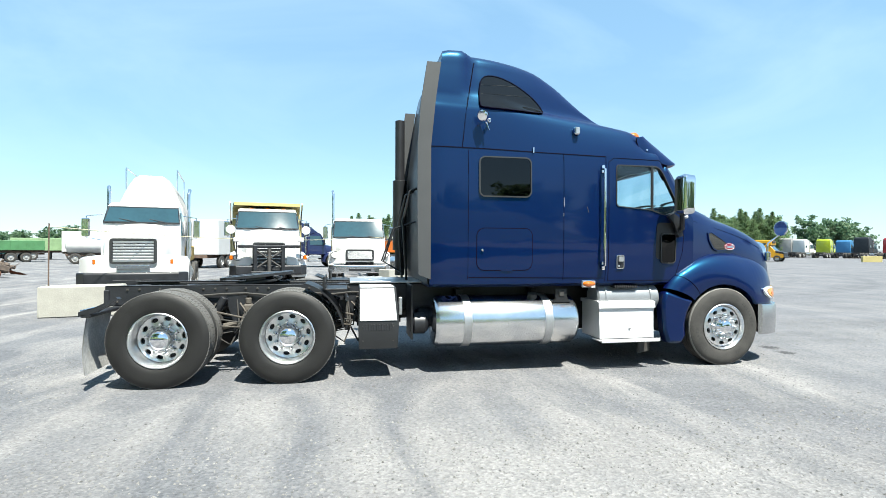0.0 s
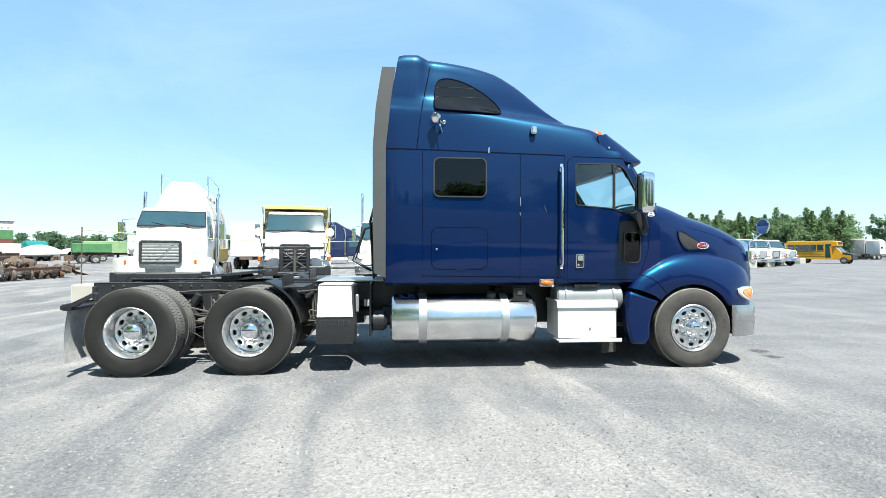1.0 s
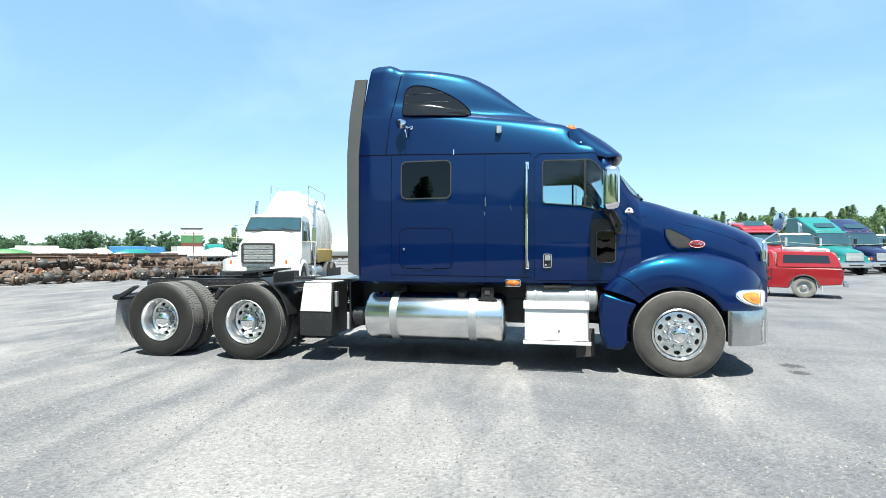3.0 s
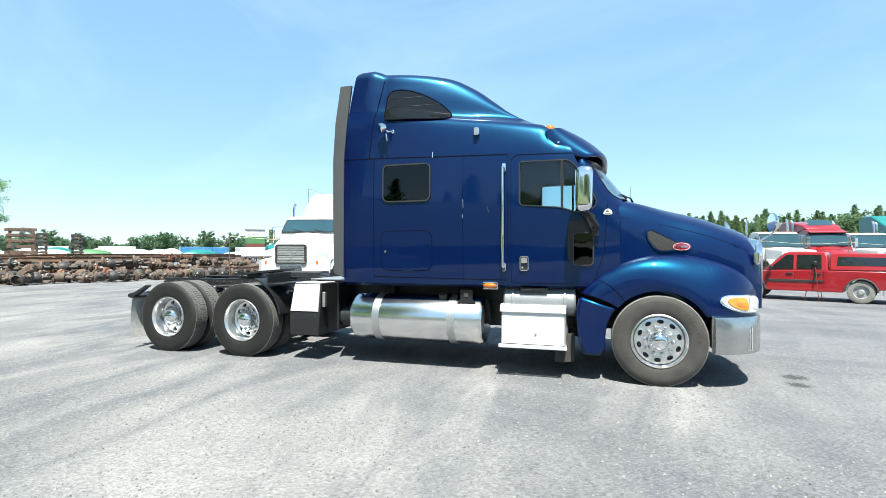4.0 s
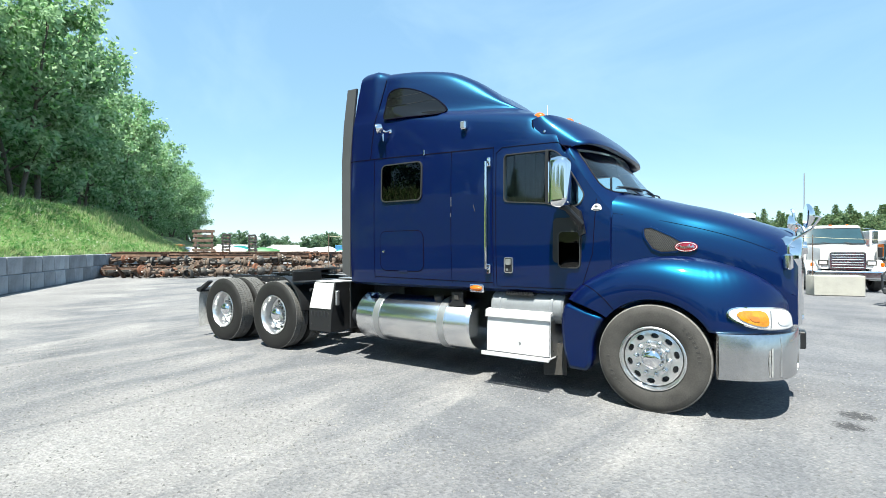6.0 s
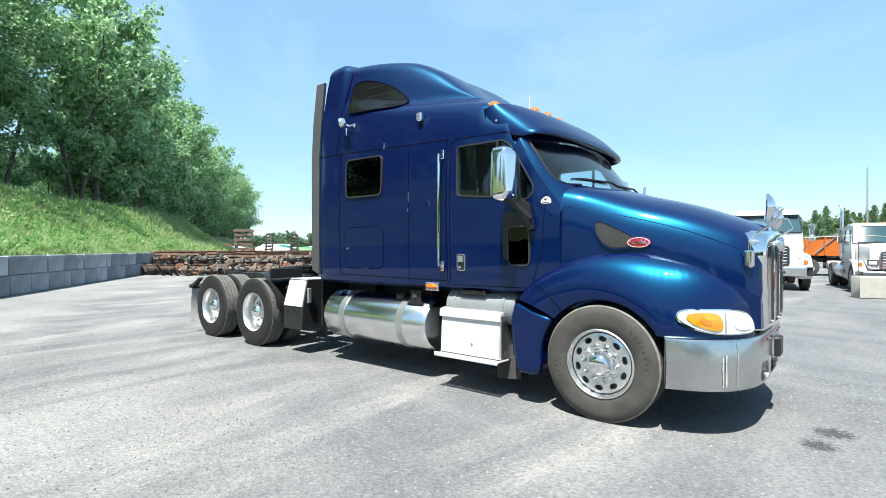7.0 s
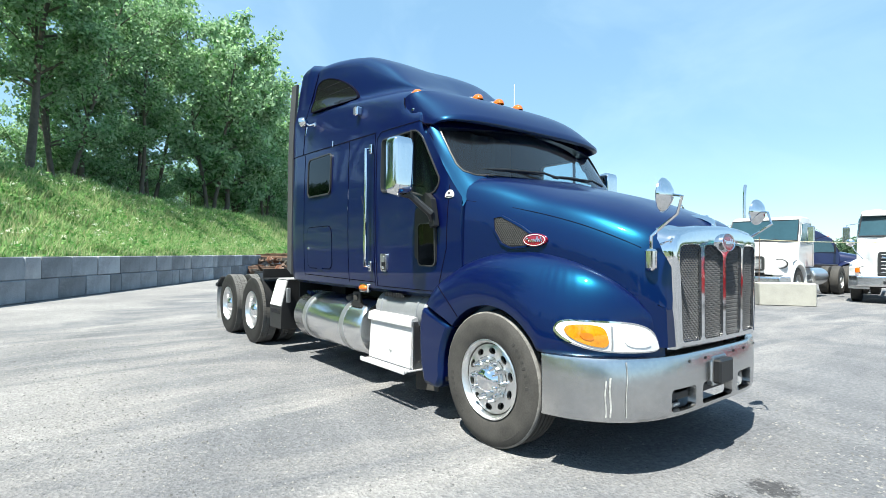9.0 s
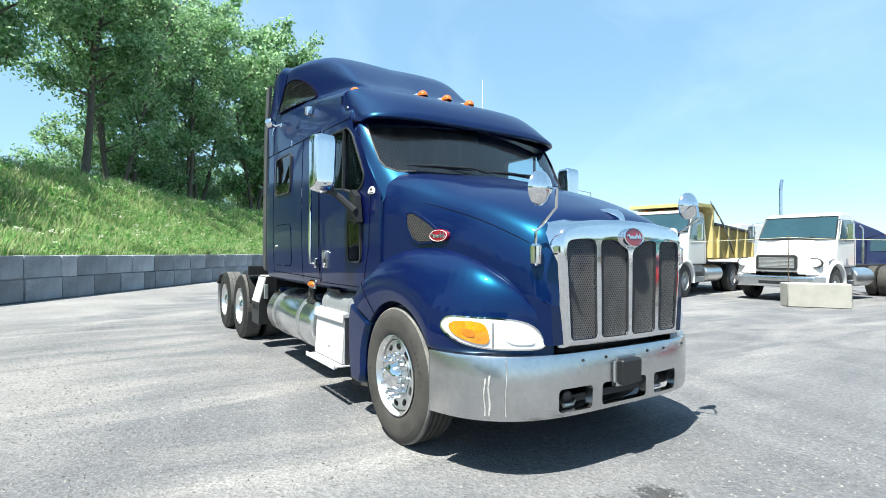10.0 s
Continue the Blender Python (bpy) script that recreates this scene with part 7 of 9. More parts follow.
        for rx in rear:
            road_wheel(t, rx, sd * 1.05, sd, dual=True)
        # cab side glass and mirrors
        def cw(z):
            return cabw - 0.06 * max(0, (z - 1.75)) / 1.0
        q = Shell()
        poly = [(xb - 1.25, 1.78), (xb - 1.22, roof - 0.22), (xb - 0.45, roof - 0.22), (xb - 0.12, 1.80)]
        q.add([(x, sd * (cw(z) + 0.012), z) for x, z in poly] + [(x, sd * (cw(z) - 0.02), z) for x, z in poly], [(0, 1, 2, 3), (0, 4, 5, 1), (1, 5, 6, 2), (2, 6, 7, 3), (3, 7, 4, 0)])
        part("door_window", q, PANE, t)
        part("door_line", Shell().box((xb - 1.3, sd * cabw - 0.003, 1.05), (xb - 1.285, sd * cabw + 0.005, 1.75), 0.002), BLACK, t)
        mr = part("door_mirror", Shell().box((xb - 0.22, sd * 1.34 - 0.09, 1.78), (xb - 0.12, sd * 1.34 + 0.09, 2.28), 0.035), SILVER if paint_ in (OFFWHITE, REDP) else PLASTIC, t)
        part("mirror_arm", Shell().tube([(xb - 0.25, sd * 1.0, 1.7), (xb - 0.18, sd * 1.33, 1.76), (xb - 0.18, sd * 1.33, 2.34), (xb - 0.3, sd * 0.98, 2.4)], 0.014, 6), SILVER, mr)
        part("cab_step", Shell().box((xb - 1.3, sd * 0.95 - 0.12, 0.42), (xb - 0.35, sd * 0.95 + 0.12, 0.60), 0.02).box((xb - 1.3, sd * 0.95 - 0.1, 0.75), (xb - 0.35, sd * 0.95 + 0.06, 0.98), 0.02), DULL, t)
        part("tank", Shell().cyl((cab_back - 1.35, sd * 0.86, 0.68), (cab_back + 0.1, sd * 0.86, 0.68), 0.29, 20, edge=0.04), ALU, t)
        if hood_mirrors:
            hm = part("hood_mirror", Shell().lathe([(1e-4, -0.05), (0.08, -0.03), (0.11, 0), (1e-4, 0.01)], (-0.25, sd * 1.16, 1.75), (-1, 0, 0), 16), SILVER, t)
            part("mirror_arm", Shell().tube([(-0.3, sd * 0.85, 1.25), (-0.27, sd * 1.05, 1.5), (-0.25, sd * 1.15, 1.72)], 0.012, 6), SILVER, hm)
    # cab
    zb = hood_z[1] + 0.03
    prof = [(cab_back, 1.0, cabw), (cab_back, 1.75, cabw), (cab_back, roof - 0.1, cabw - 0.06), (cab_back + 0.12, roof + 0.02, cabw - 0.13), (xb - 0.52, roof + 0.03, cabw - 0.13), (xb - 0.40, roof - 0.05, cabw - 0.07), (xb - 0.02, zb, cabw - 0.01), (xb + 0.08, 1.5, cabw), (xb + 0.08, 1.0, cabw)]
    soft(part("cab", slab(prof, 0), paint_, t), 0.05)
    ws = [(xb - 0.405, roof - 0.10, cabw - 0.11), (xb - 0.035, zb + 0.03, cabw - 0.05)]
    q = Shell()
    q.grid(lambda u, v: (ws[0][0] + (ws[1][0] - ws[0][0]) * v + 0.04 + 0.03 * (1 - (2 * u - 1) ** 2), (2 * u - 1) * (ws[0][2] + (ws[1][2] - ws[0][2]) * v), ws[0][1] + (ws[1][1] - ws[0][1]) * v), 9, 4)
    q.grid(lambda u, v: (ws[0][0] + (ws[1][0] - ws[0][0]) * v - 0.03, (2 * u - 1) * (ws[0][2] + (ws[1][2] - ws[0][2]) * v), ws[0][1] + (ws[1][1] - ws[0][1]) * v), 9, 4, True)
    w = part("windshield", q, PANE, t)
    rim = [(-1, 0), (-0.5, 0), (0, 0), (0.5, 0), (1, 0), (1, 0.5), (1, 1), (0.5, 1), (0, 1), (-0.5, 1), (-1, 1), (-1, 0.5), (-1, 0)]
    part("windshield_rim", Shell().tube([(ws[0][0] + (ws[1][0] - ws[0][0]) * v + 0.035 + 0.03 * (1 - u * u), u * (ws[0][2] + (ws[1][2] - ws[0][2]) * v), ws[0][1] + (ws[1][1] - ws[0][1]) * v) for u, v in rim], 0.022, 6), BLACK, w)
    for y0 in (-0.55, 0.15):
        part("wiper", Shell().tube([(xb + 0.05, y0 + 0.4, zb + 0.05), (xb - 0.06, y0, zb + 0.13)], 0.01, 5), BLACK, w)
    if visor:
        soft(part("sun_visor", slab([(xb - 0.5, roof - 0.02, cabw - 0.12), (xb - 0.15, roof - 0.14, cabw - 0.12), (xb - 0.16, roof - 0.17, cabw - 0.12), (xb - 0.45, roof - 0.09, cabw - 0.12)], 0), paint_, t), 0.01)
    for y0 in (-0.55, 0, 0.55) if roof_lamps else ():
        part("roof_lamp", Shell().box((xb - 0.62, y0 - 0.05, roof + 0.01), (xb - 0.5, y0 + 0.05, roof + 0.06), 0.02), AMBER, t)
    if sleeper:
        xs0 = cab_back - sleeper
        soft(part("sleeper", slab([(xs0, 0.95, 1.16), (xs0, sleeper_z - 0.25, 1.13), (xs0 + 0.15, sleeper_z, 1.0), (xs0 + sleeper * 0.55, sleeper_z, 1.0), (cab_back + 0.55, roof + 0.28, 0.95), (cab_back + 0.9, roof + 0.03, 0.9), (cab_back + 0.05, roof - 0.2, 1.04), (cab_back + 0.05, 0.95, 1.06)], 0), paint_, t), 0.07)
        for sd in (-1, 1):
            part("sleeper_window", Shell().box((xs0 + 0.3, sd * 1.155 - 0.01, 1.95), (xs0 + 0.75, sd * 1.155 + 0.008, 2.35), 0.008), PANE, t)
        part("roof_window", Shell().add([(cab_back + 0.60, -0.6, roof + 0.30), (cab_back + 0.60, 0.6, roof + 0.30), (cab_back + 0.25, 0.6, roof + 0.30 + 0.28), (cab_back + 0.25, -0.6, roof + 0.58)], [(0, 1, 2, 3)]), PANE, t)
    # grille and bumper
    gz0, gz1 = gz or (0.9, hood_z[0] - 0.10)
    gx = -0.10 if not square else -0.06
    g = part("grille", Shell().box((gx - 0.06, -grille_w, gz0), (gx + 0.015, grille_w, gz1), 0.03), grille_mat or BLACK, t)
    part("grille_frame", Shell().ring(rounded(-grille_w - 0.04, gz0 - 0.03, grille_w + 0.04, gz1 + 0.04, 0.08), rounded(-grille_w + 0.015, gz0 + 0.015, grille_w - 0.015, gz1 - 0.015, 0.05), 0, gx - 0.04, gx + 0.035), SILVER if (square or sleeper) else TRIM, g)
    for k in range(bars):
        z = gz0 + 0.05 + (gz1 - gz0 - 0.1) * k / (bars - 1)
        part("grille_slat", Shell().box((gx, -grille_w + 0.03, z - slat), (gx + 0.03, grille_w - 0.03, z + slat), 0.006), DULL, g)
    bp = bumper or SILVER
    soft(part("bumper", slab([(-0.22, b, bw), (-0.22, b + bh, bw), (0.02, b + bh, bw - 0.2), (0.05, b + bh - 0.04, bw - 0.2), (0.05, b + 0.04, bw - 0.2), (0.02, b, bw - 0.2)], 0), bp, t), 0.02)
    part("bumper_slot", Shell().box((-0.02, -0.42, b + 0.08), (0.056, 0.42, b + 0.18), 0.01), BLACK, t)
    # chassis
    for sd in (-1, 1):
        part("frame_rail", Shell().box((tail, sd * 0.43 - 0.04, 0.80), (-0.3, sd * 0.43 + 0.04, 1.05), 0.01), BLACK, t)
    part("axle", Shell().box((fx - 0.06, -0.9, 0.42), (fx + 0.06, 0.9, 0.52), 0.02), BLACK, t)
    for rx in rear:
        part("axle", Shell().cyl((rx, -0.9, 0.5), (rx, 0.9, 0.5), 0.09, 12).box((rx - 0.2, -0.2, 0.32), (rx + 0.2, 0.2, 0.7), 0.08), BLACK, t)
    part("engine", Shell().box((xb + 0.1, -0.55, 0.5), (-0.5, 0.55, 1.0), 0.05), BLACK, t)
    for k in range(stacks):
        sd = (-1, 1)[k]
        part("exhaust_pipe", Shell().tube([(cab_back - 0.12, sd * 1.05, 0.9), (cab_back - 0.12, sd * 1.05, stack_z - 0.25), (cab_back - 0.14, sd * 1.05, stack_z), (cab_back - 0.28, sd * 1.08, stack_z + 0.15)], 0.055, 12).cyl((cab_back - 0.12, sd * 1.05, 1.2), (cab_back - 0.12, sd * 1.05, 2.3), 0.085, 14), SILVER, t)
    if body == "dump":
        xd = cab_back - 0.3
        guard = PALEYEL if body_mat is YELLOW else body_mat
        bd = part("dump_body", slab([(tail, 1.25, 1.22), (xd, 1.15, 1.22), (xd, 2.3, 1.22), (tail, 2.15, 1.22)], 0), body_mat, t, "open steel dump body")
        part("cab_guard", slab([(xd + 0.02, 1.2, 1.22), (xd + 0.02, roof + 0.1, 1.22), (xd + 0.3, roof + 0.24, 1.2), (xd + 1.3, roof + 0.24, 1.12), (xd + 1.3, roof + 0.13, 1.12), (xd + 0.3, roof + 0.12, 1.18), (xd + 0.12, roof - 0.05, 1.2), (xd + 0.12, 1.2, 1.2)], 0), guard, bd)
        for sd in (-1, 1):
            for k in range(5):
                x = xd - 0.25 - (xd - tail - 0.5) * k / 4
                part("rib", Shell().box((x - 0.05, sd * 1.25 - 0.05, 1.2), (x + 0.05, sd * 1.25 + 0.05, 2.28), 0.015), guard, bd)
            part("tarp_arm", Shell().tube([(xd + 0.5, sd * 1.27, roof + 0.3), (xd - 0.6, sd * 1.3, 2.35), (xd - 1.6, sd * 1.3, 1.35)], 0.03, 6), SILVER, bd)
            part("top_rail", Shell().tube([(xd, sd * 1.24, 2.33), (tail, sd * 1.24, 2.18)], 0.06, 8), BLACK, bd)
        part("load", Shell().box((tail + 0.1, -1.1, 1.3), (xd - 0.1, 1.1, 1.95), 0.1), RUSTDARK, bd)
    if body == "tank":
        xt = cab_back - 0.25
        sec = [(0.92, 1.5), (0.94, 2.2), (0.86, 2.75), (0.60, 3.35), (0.44, 3.60), (0.30, 3.70)]
        ring = sec + [(-y, z) for y, z in sec[::-1]]
        nr = len(ring)
        bd = part("tank_body", Shell().add([(x, y * g, 1.5 + (z - 1.5) * g) for x, g in ((xt, 0.9), (xt - 0.12, 1.0), (xt - 4.0, 1.0), (xt - 4.15, 0.9)) for y, z in ring], [(i * nr + j, i * nr + (j + 1) % nr, (i + 1) * nr + (j + 1) % nr, (i + 1) * nr + j) for i in range(3) for j in range(nr)] + [tuple(range(nr)), tuple(range(3 * nr, 4 * nr))[::-1]]), body_mat, t, "pale tapered tank body behind the cab")
        for k in range(4):
            part("tank_band", Shell().tube([(xt - 0.5 - 1.05 * k, y * 1.01, z + 0.01) for y, z in ring], 0.03, 6), GREYBOX, bd)
        for sd in (-1, 1):
            part("side_locker", Shell().box((cab_back - 3.6, sd * 0.86 - 0.2, 1.05), (cab_back - 0.6, sd * 0.86 + 0.2, 1.55), 0.03), YELLOW, bd)
            part("guard_rail", Shell().tube([(cab_back - 3.8, sd * 0.7, 3.3), (cab_back - 3.8, sd * 0.7, 3.95), (cab_back - 0.7, sd * 0.7, 3.95), (cab_back - 0.7, sd * 0.7, 3.3)], 0.02, 6), SILVER, bd)
    if plough:
        p = part("plough_hitch", Shell().box((0.02, -0.55, 0.5), (0.35, 0.55, 0.62), 0.02), BLACK, t, "black plough hitch frame")
        for y0 in (-0.42, 0.42):
            part("hitch_post", Shell().box((0.1, y0 - 0.06, 0.4), (0.25, y0 + 0.06, 1.45), 0.02), BLACK, p)
        part("hitch_bar", Shell().box((0.08, -0.95, 1.36), (0.22, 0.95, 1.46), 0.02), BLACK, p)
        part("ram", Shell().cyl((0.28, 0, 0.55), (0.2, 0, 1.35), 0.06, 12).tube([(0.2, -0.42, 0.7), (0.22, 0.42, 1.3)], 0.03, 6).tube([(0.2, 0.42, 0.7), (0.22, -0.42, 1.3)], 0.03, 6), IRON, p)
        for y0 in (-0.98, 0.98):
            part("plough_lamp", Shell().box((0.02, y0 - 0.09, 1.55), (0.14, y0 + 0.09, 1.7), 0.03), LAMP, p)
            part("lamp_post", Shell().tube([(0.08, y0, 1.0), (0.08, y0, 1.58)], 0.02, 6), BLACK, p)
            part("round_mirror", Shell().lathe([(1e-4, -0.03), (0.13, -0.01), (0.14, 0.02), (1e-4, 0.03)], (-0.1, y0 * 1.18, 1.95), (1, 0, 0), 18), OFFWHITE, p)
            part("mirror_post", Shell().tube([(-0.15, y0, 1.1), (-0.1, y0 * 1.17, 1.85)], 0.014, 6), BLACK, p)
    t.matrix_basis = Matrix.Translation((at[0], at[1], 0)) @ pose(0, 0, 0, 0, 0, heading) @ Matrix.Scale(scale, 4)
    return t


H = -80
mack = road_truck("white conventional tank truck with wide slatted grille and black bumper", OFFWHITE, (-10.25, 6.85), -77, hood=1.6, hood_z=(1.80, 2.12), hood_w=(0.70, 0.89), roof=2.72, cabw=0.96, stacks=2, body="tank", body_mat=OFFWHITE, bumper=BLACK, grille_w=0.47, low_bumper=0.52, gz=(1.12, 1.68), lamp=(0.63, 1.14, 0.115), bump=(1.22, 0.36), scale=1.02, slat=0.030, roof_lamps=False, bars=7)
part("emblem_bar", Shell().box((-0.09, -0.36, 0.96), (-0.055, 0.36, 1.05), 0.01), SILVER, mack)
road_truck("white dump truck with a yellow body and a black plough hitch", OFFWHITE, (-7.75, 12.1), -80, hood=1.5, hood_z=(1.62, 1.98), hood_w=(0.78, 1.0), roof=2.74, cabw=1.08, stacks=0, body="dump", body_mat=YELLOW, plough=True, bumper=BLACK, grille_w=0.46, gz=(0.85, 1.5), lamp=(0.95, 1.05, 0.09), scale=1.12, name="dump_truck")
road_truck("white day-cab chassis truck with slatted grille", OFFWHITE, (-4.45, 14.75), -89, hood=1.35, hood_z=(1.42, 1.78), hood_w=(0.74, 1.02), roof=2.6, cabw=1.08, stacks=1, stack_z=3.75, bumper=SILVER, grille_w=0.5, rear=(-5.6, -6.9), tail=-8.2, low_bumper=0.42, gz=(0.93, 1.30), lamp=(0.92, 1.12, 0.13), scale=1.10, slat=0.016, roof_lamps=False, turn=False, bars=8)
volvo = road_truck("white day-cab truck with mesh grille and diagonal bar", OFFWHITE, (-0.75, 16.9), -80, hood=1.5, hood_z=(1.55, 1.92), roof=2.78, cabw=1.08, gz=(0.85, 1.45), lamp=(0.80, 0.95, 0.12), scale=1.11, stacks=0, visor=True, bumper=SILVER, grille_w=0.5, hood_mirrors=True, roof_lamps=False)
part("grille_slash", Shell().tube([(-0.06, 0.45, 0.95), (-0.055, -0.45, 1.34)], 0.02, 6), SILVER, volvo)
part("bumper_placard", Shell().box((-0.1, -0.12, -0.12), (0.0, 0.12, 0.12), 0.006, Matrix.Translation((0.03, 0.42, 0.66)) @ pose(0, 0, 0, 45, 0, 0) @ Matrix.Diagonal((0.1, 1, 1, 1))), OFFWHITE, volvo, "blank white diamond placard")
for sd in (-1, 1):
    part("beacon", Shell().box((-2.2, sd * 0.62 - 0.12, 2.76), (-2.05, sd * 0.62 + 0.12, 2.83), 0.02), DULL, volvo)
road_truck("old white square-nosed truck with chrome bumper", OFFWHITE, (2.9, 17.3), -80, hood=1.7, hood_z=(1.62, 1.72), hood_w=(0.80, 0.92), roof=2.5, square=True, stacks=1, grille_mat=SILVER, grille_w=0.5, tail=-6.6, rear=(-5.0,), gz=(0.85, 1.42), bump=(1.2, 0.3), name="old_truck")
road_truck("white square-nosed tractor with chrome mirrors", OFFWHITE, (8.6, 21.4), -80, hood=1.7, hood_z=(1.6, 1.72), hood_w=(0.78, 0.92), roof=2.55, square=True, stacks=2, grille_mat=SILVER, grille_w=0.45)
road_truck("bright red sleeper tractor with roof windows", REDP, (11.3, 23.2), -80, sleeper=1.5, sleeper_z=3.25, stacks=1, visor=True, grille_mat=SILVER, name="sleeper_truck")
road_truck("white conventional tractor parked in the row", OFFWHITE, (14.0, 25.1), -80, stacks=2, square=True, hood_z=(1.6, 1.7), roof=2.55, grille_mat=SILVER, grille_w=0.45)
road_truck("teal green sleeper tractor with tall roof", TEAL, (16.9, 27.0), -80, sleeper=1.7, sleeper_z=3.75, stacks=1, grille_mat=SILVER, name="sleeper_truck")
road_truck("navy blue sleeper tractor in the row", NAVY, (19.6, 28.9), -80, sleeper=1.7, sleeper_z=3.7, stacks=1, grille_mat=SILVER, name="sleeper_truck")
for k, (x, y) in enumerate(((22.4, 31.0), (25.7, 33.6), (28.9, 35.9), (32.0, 38.2), (35.6, 40.6))):
    road_truck("white conventional truck with chrome grille in the row", OFFWHITE, (x, y), -72, stacks=1 + k % 2, square=k % 2 == 0, hood_z=(1.55, 1.75), roof=2.6, grille_mat=SILVER, grille_w=0.45)
road_truck("navy blue sleeper tractor with long chassis far behind the row", NAVY, (-5.5, 36.0), 14, sleeper=1.9, sleeper_z=3.8, stacks=1, grille_mat=SILVER, name="sleeper_truck")
road_truck("orange dump truck side-on behind the row", ORANGE, (4.6, 33.0), 8, stacks=1, body="dump", body_mat=ORANGE, name="dump_truck")
for k, (m, lab) in enumerate(((BLACK, "black"), (GREYBOX, "grey"), (OFFWHITE, "white"), (LIME, "lime yellow"), (SKYBLUE, "blue"), (BLACK, "black"), (REDP, "red"), (BLACK, "black"), (NAVY, "dark blue"), (OFFWHITE, "white"), (BLACK, "black"), (GREYBOX, "grey"), (LIME, "lime yellow"), (OFFWHITE, "white"), (BLACK, "black"), (NAVY, "dark blue"))):
    road_truck("distant " + lab + " sleeper tractor in the far row", m, (83.0 + 1.4 * k, 84.6 - 2.9 * k), 22 + 6 * math.sin(2.3 * k), sleeper=1.9, sleeper_z=(3.3, 3.8, 3.6, 3.5)[k % 4], stacks=1, name="sleeper_truck", group="far row of tractors")


def cabover(at, heading):
    t = thing("cabover_truck", "small white cab-over truck with black windshield rim", "truck", "parked trucks")
    soft(part("cab", slab([(-1.7, 0.6, 1.0), (-1.7, 1.9, 0.92), (-1.6, 1.97, 0.88), (-0.42, 1.97, 0.88), (-0.3, 1.92, 0.92), (-0.02, 1.08, 1.0), (0.02, 0.42, 1.0), (-0.4, 0.42, 1.0)], 0), OFFWHITE, t), 0.06)
    q = Shell()
    for dx in (0.03, -0.02):
        q.grid(lambda u, v: (-0.285 + 0.27 * v + dx, (2 * u - 1) * (0.87 + 0.09 * v), 1.86 - 0.75 * v), 5, 4, dx < 0)
    w = part("windshield", q, PANE, t)
    part("windshield_rim", Shell().tube([(-0.25, -0.87, 1.87), (-0.25, 0.87, 1.87), (0.02, 0.96, 1.1), (0.02, -0.96, 1.1), (-0.25, -0.87, 1.87)], 0.03, 6), BLACK, w)
    for y0 in (-0.6, 0.1):
        part("wiper", Shell().tube([(0.05, y0 + 0.55, 1.13), (-0.0, y0, 1.2)], 0.012, 5), BLACK, w)
    g = part("grille", Shell().box((0.0, -0.55, 0.76), (0.035, 0.55, 0.9), 0.02), BLACK, t)
    for k in range(9):
        part("grille_bar", Shell().box((0.03, -0.5 + 0.12 * k, 0.78), (0.045, -0.46 + 0.12 * k, 0.88), 0.003), SILVER, g)
    part("bumper", Shell().box((-0.1, -1.0, 0.28), (0.1, 1.0, 0.62), 0.05), GREY_RUB, t)
    for sd in (-1, 1):
        part("headlamp", Shell().box((0.0, sd * 0.78 - 0.16, 0.74), (0.045, sd * 0.78 + 0.16, 0.9), 0.03), LAMP, t)
        part("door_window", Shell().box((-1.45, sd * 0.975 - 0.03, 1.12), (-0.36, sd * 0.975 + 0.012, 1.78), 0.02), PANE, t)
        part("door_mirror", Shell().box((-0.25, sd * 1.15 - 0.07, 1.25), (-0.17, sd * 1.15 + 0.07, 1.65), 0.03), PLASTIC, t)
        road_wheel(t, -0.75, sd * 0.9, sd, 0.38)
        road_wheel(t, -4.1, sd * 0.9, sd, 0.38, True)
        part("frame_rail", Shell().box((-6.0, sd * 0.4 - 0.04, 0.55), (-0.5, sd * 0.4 + 0.04, 0.75), 0.01), BLACK, t)
    part("cargo_box", Shell().box((-6.0, -1.15, 0.8), (-1.9, 1.15, 2.35), 0.03), OFFWHITE, t, "plain white cargo box")
    t.matrix_basis = Matrix.Translation((at[0], at[1], 0)) @ pose(0, 0, 0, 0, 0, heading)


cabover((5.2, 19.2), -85)


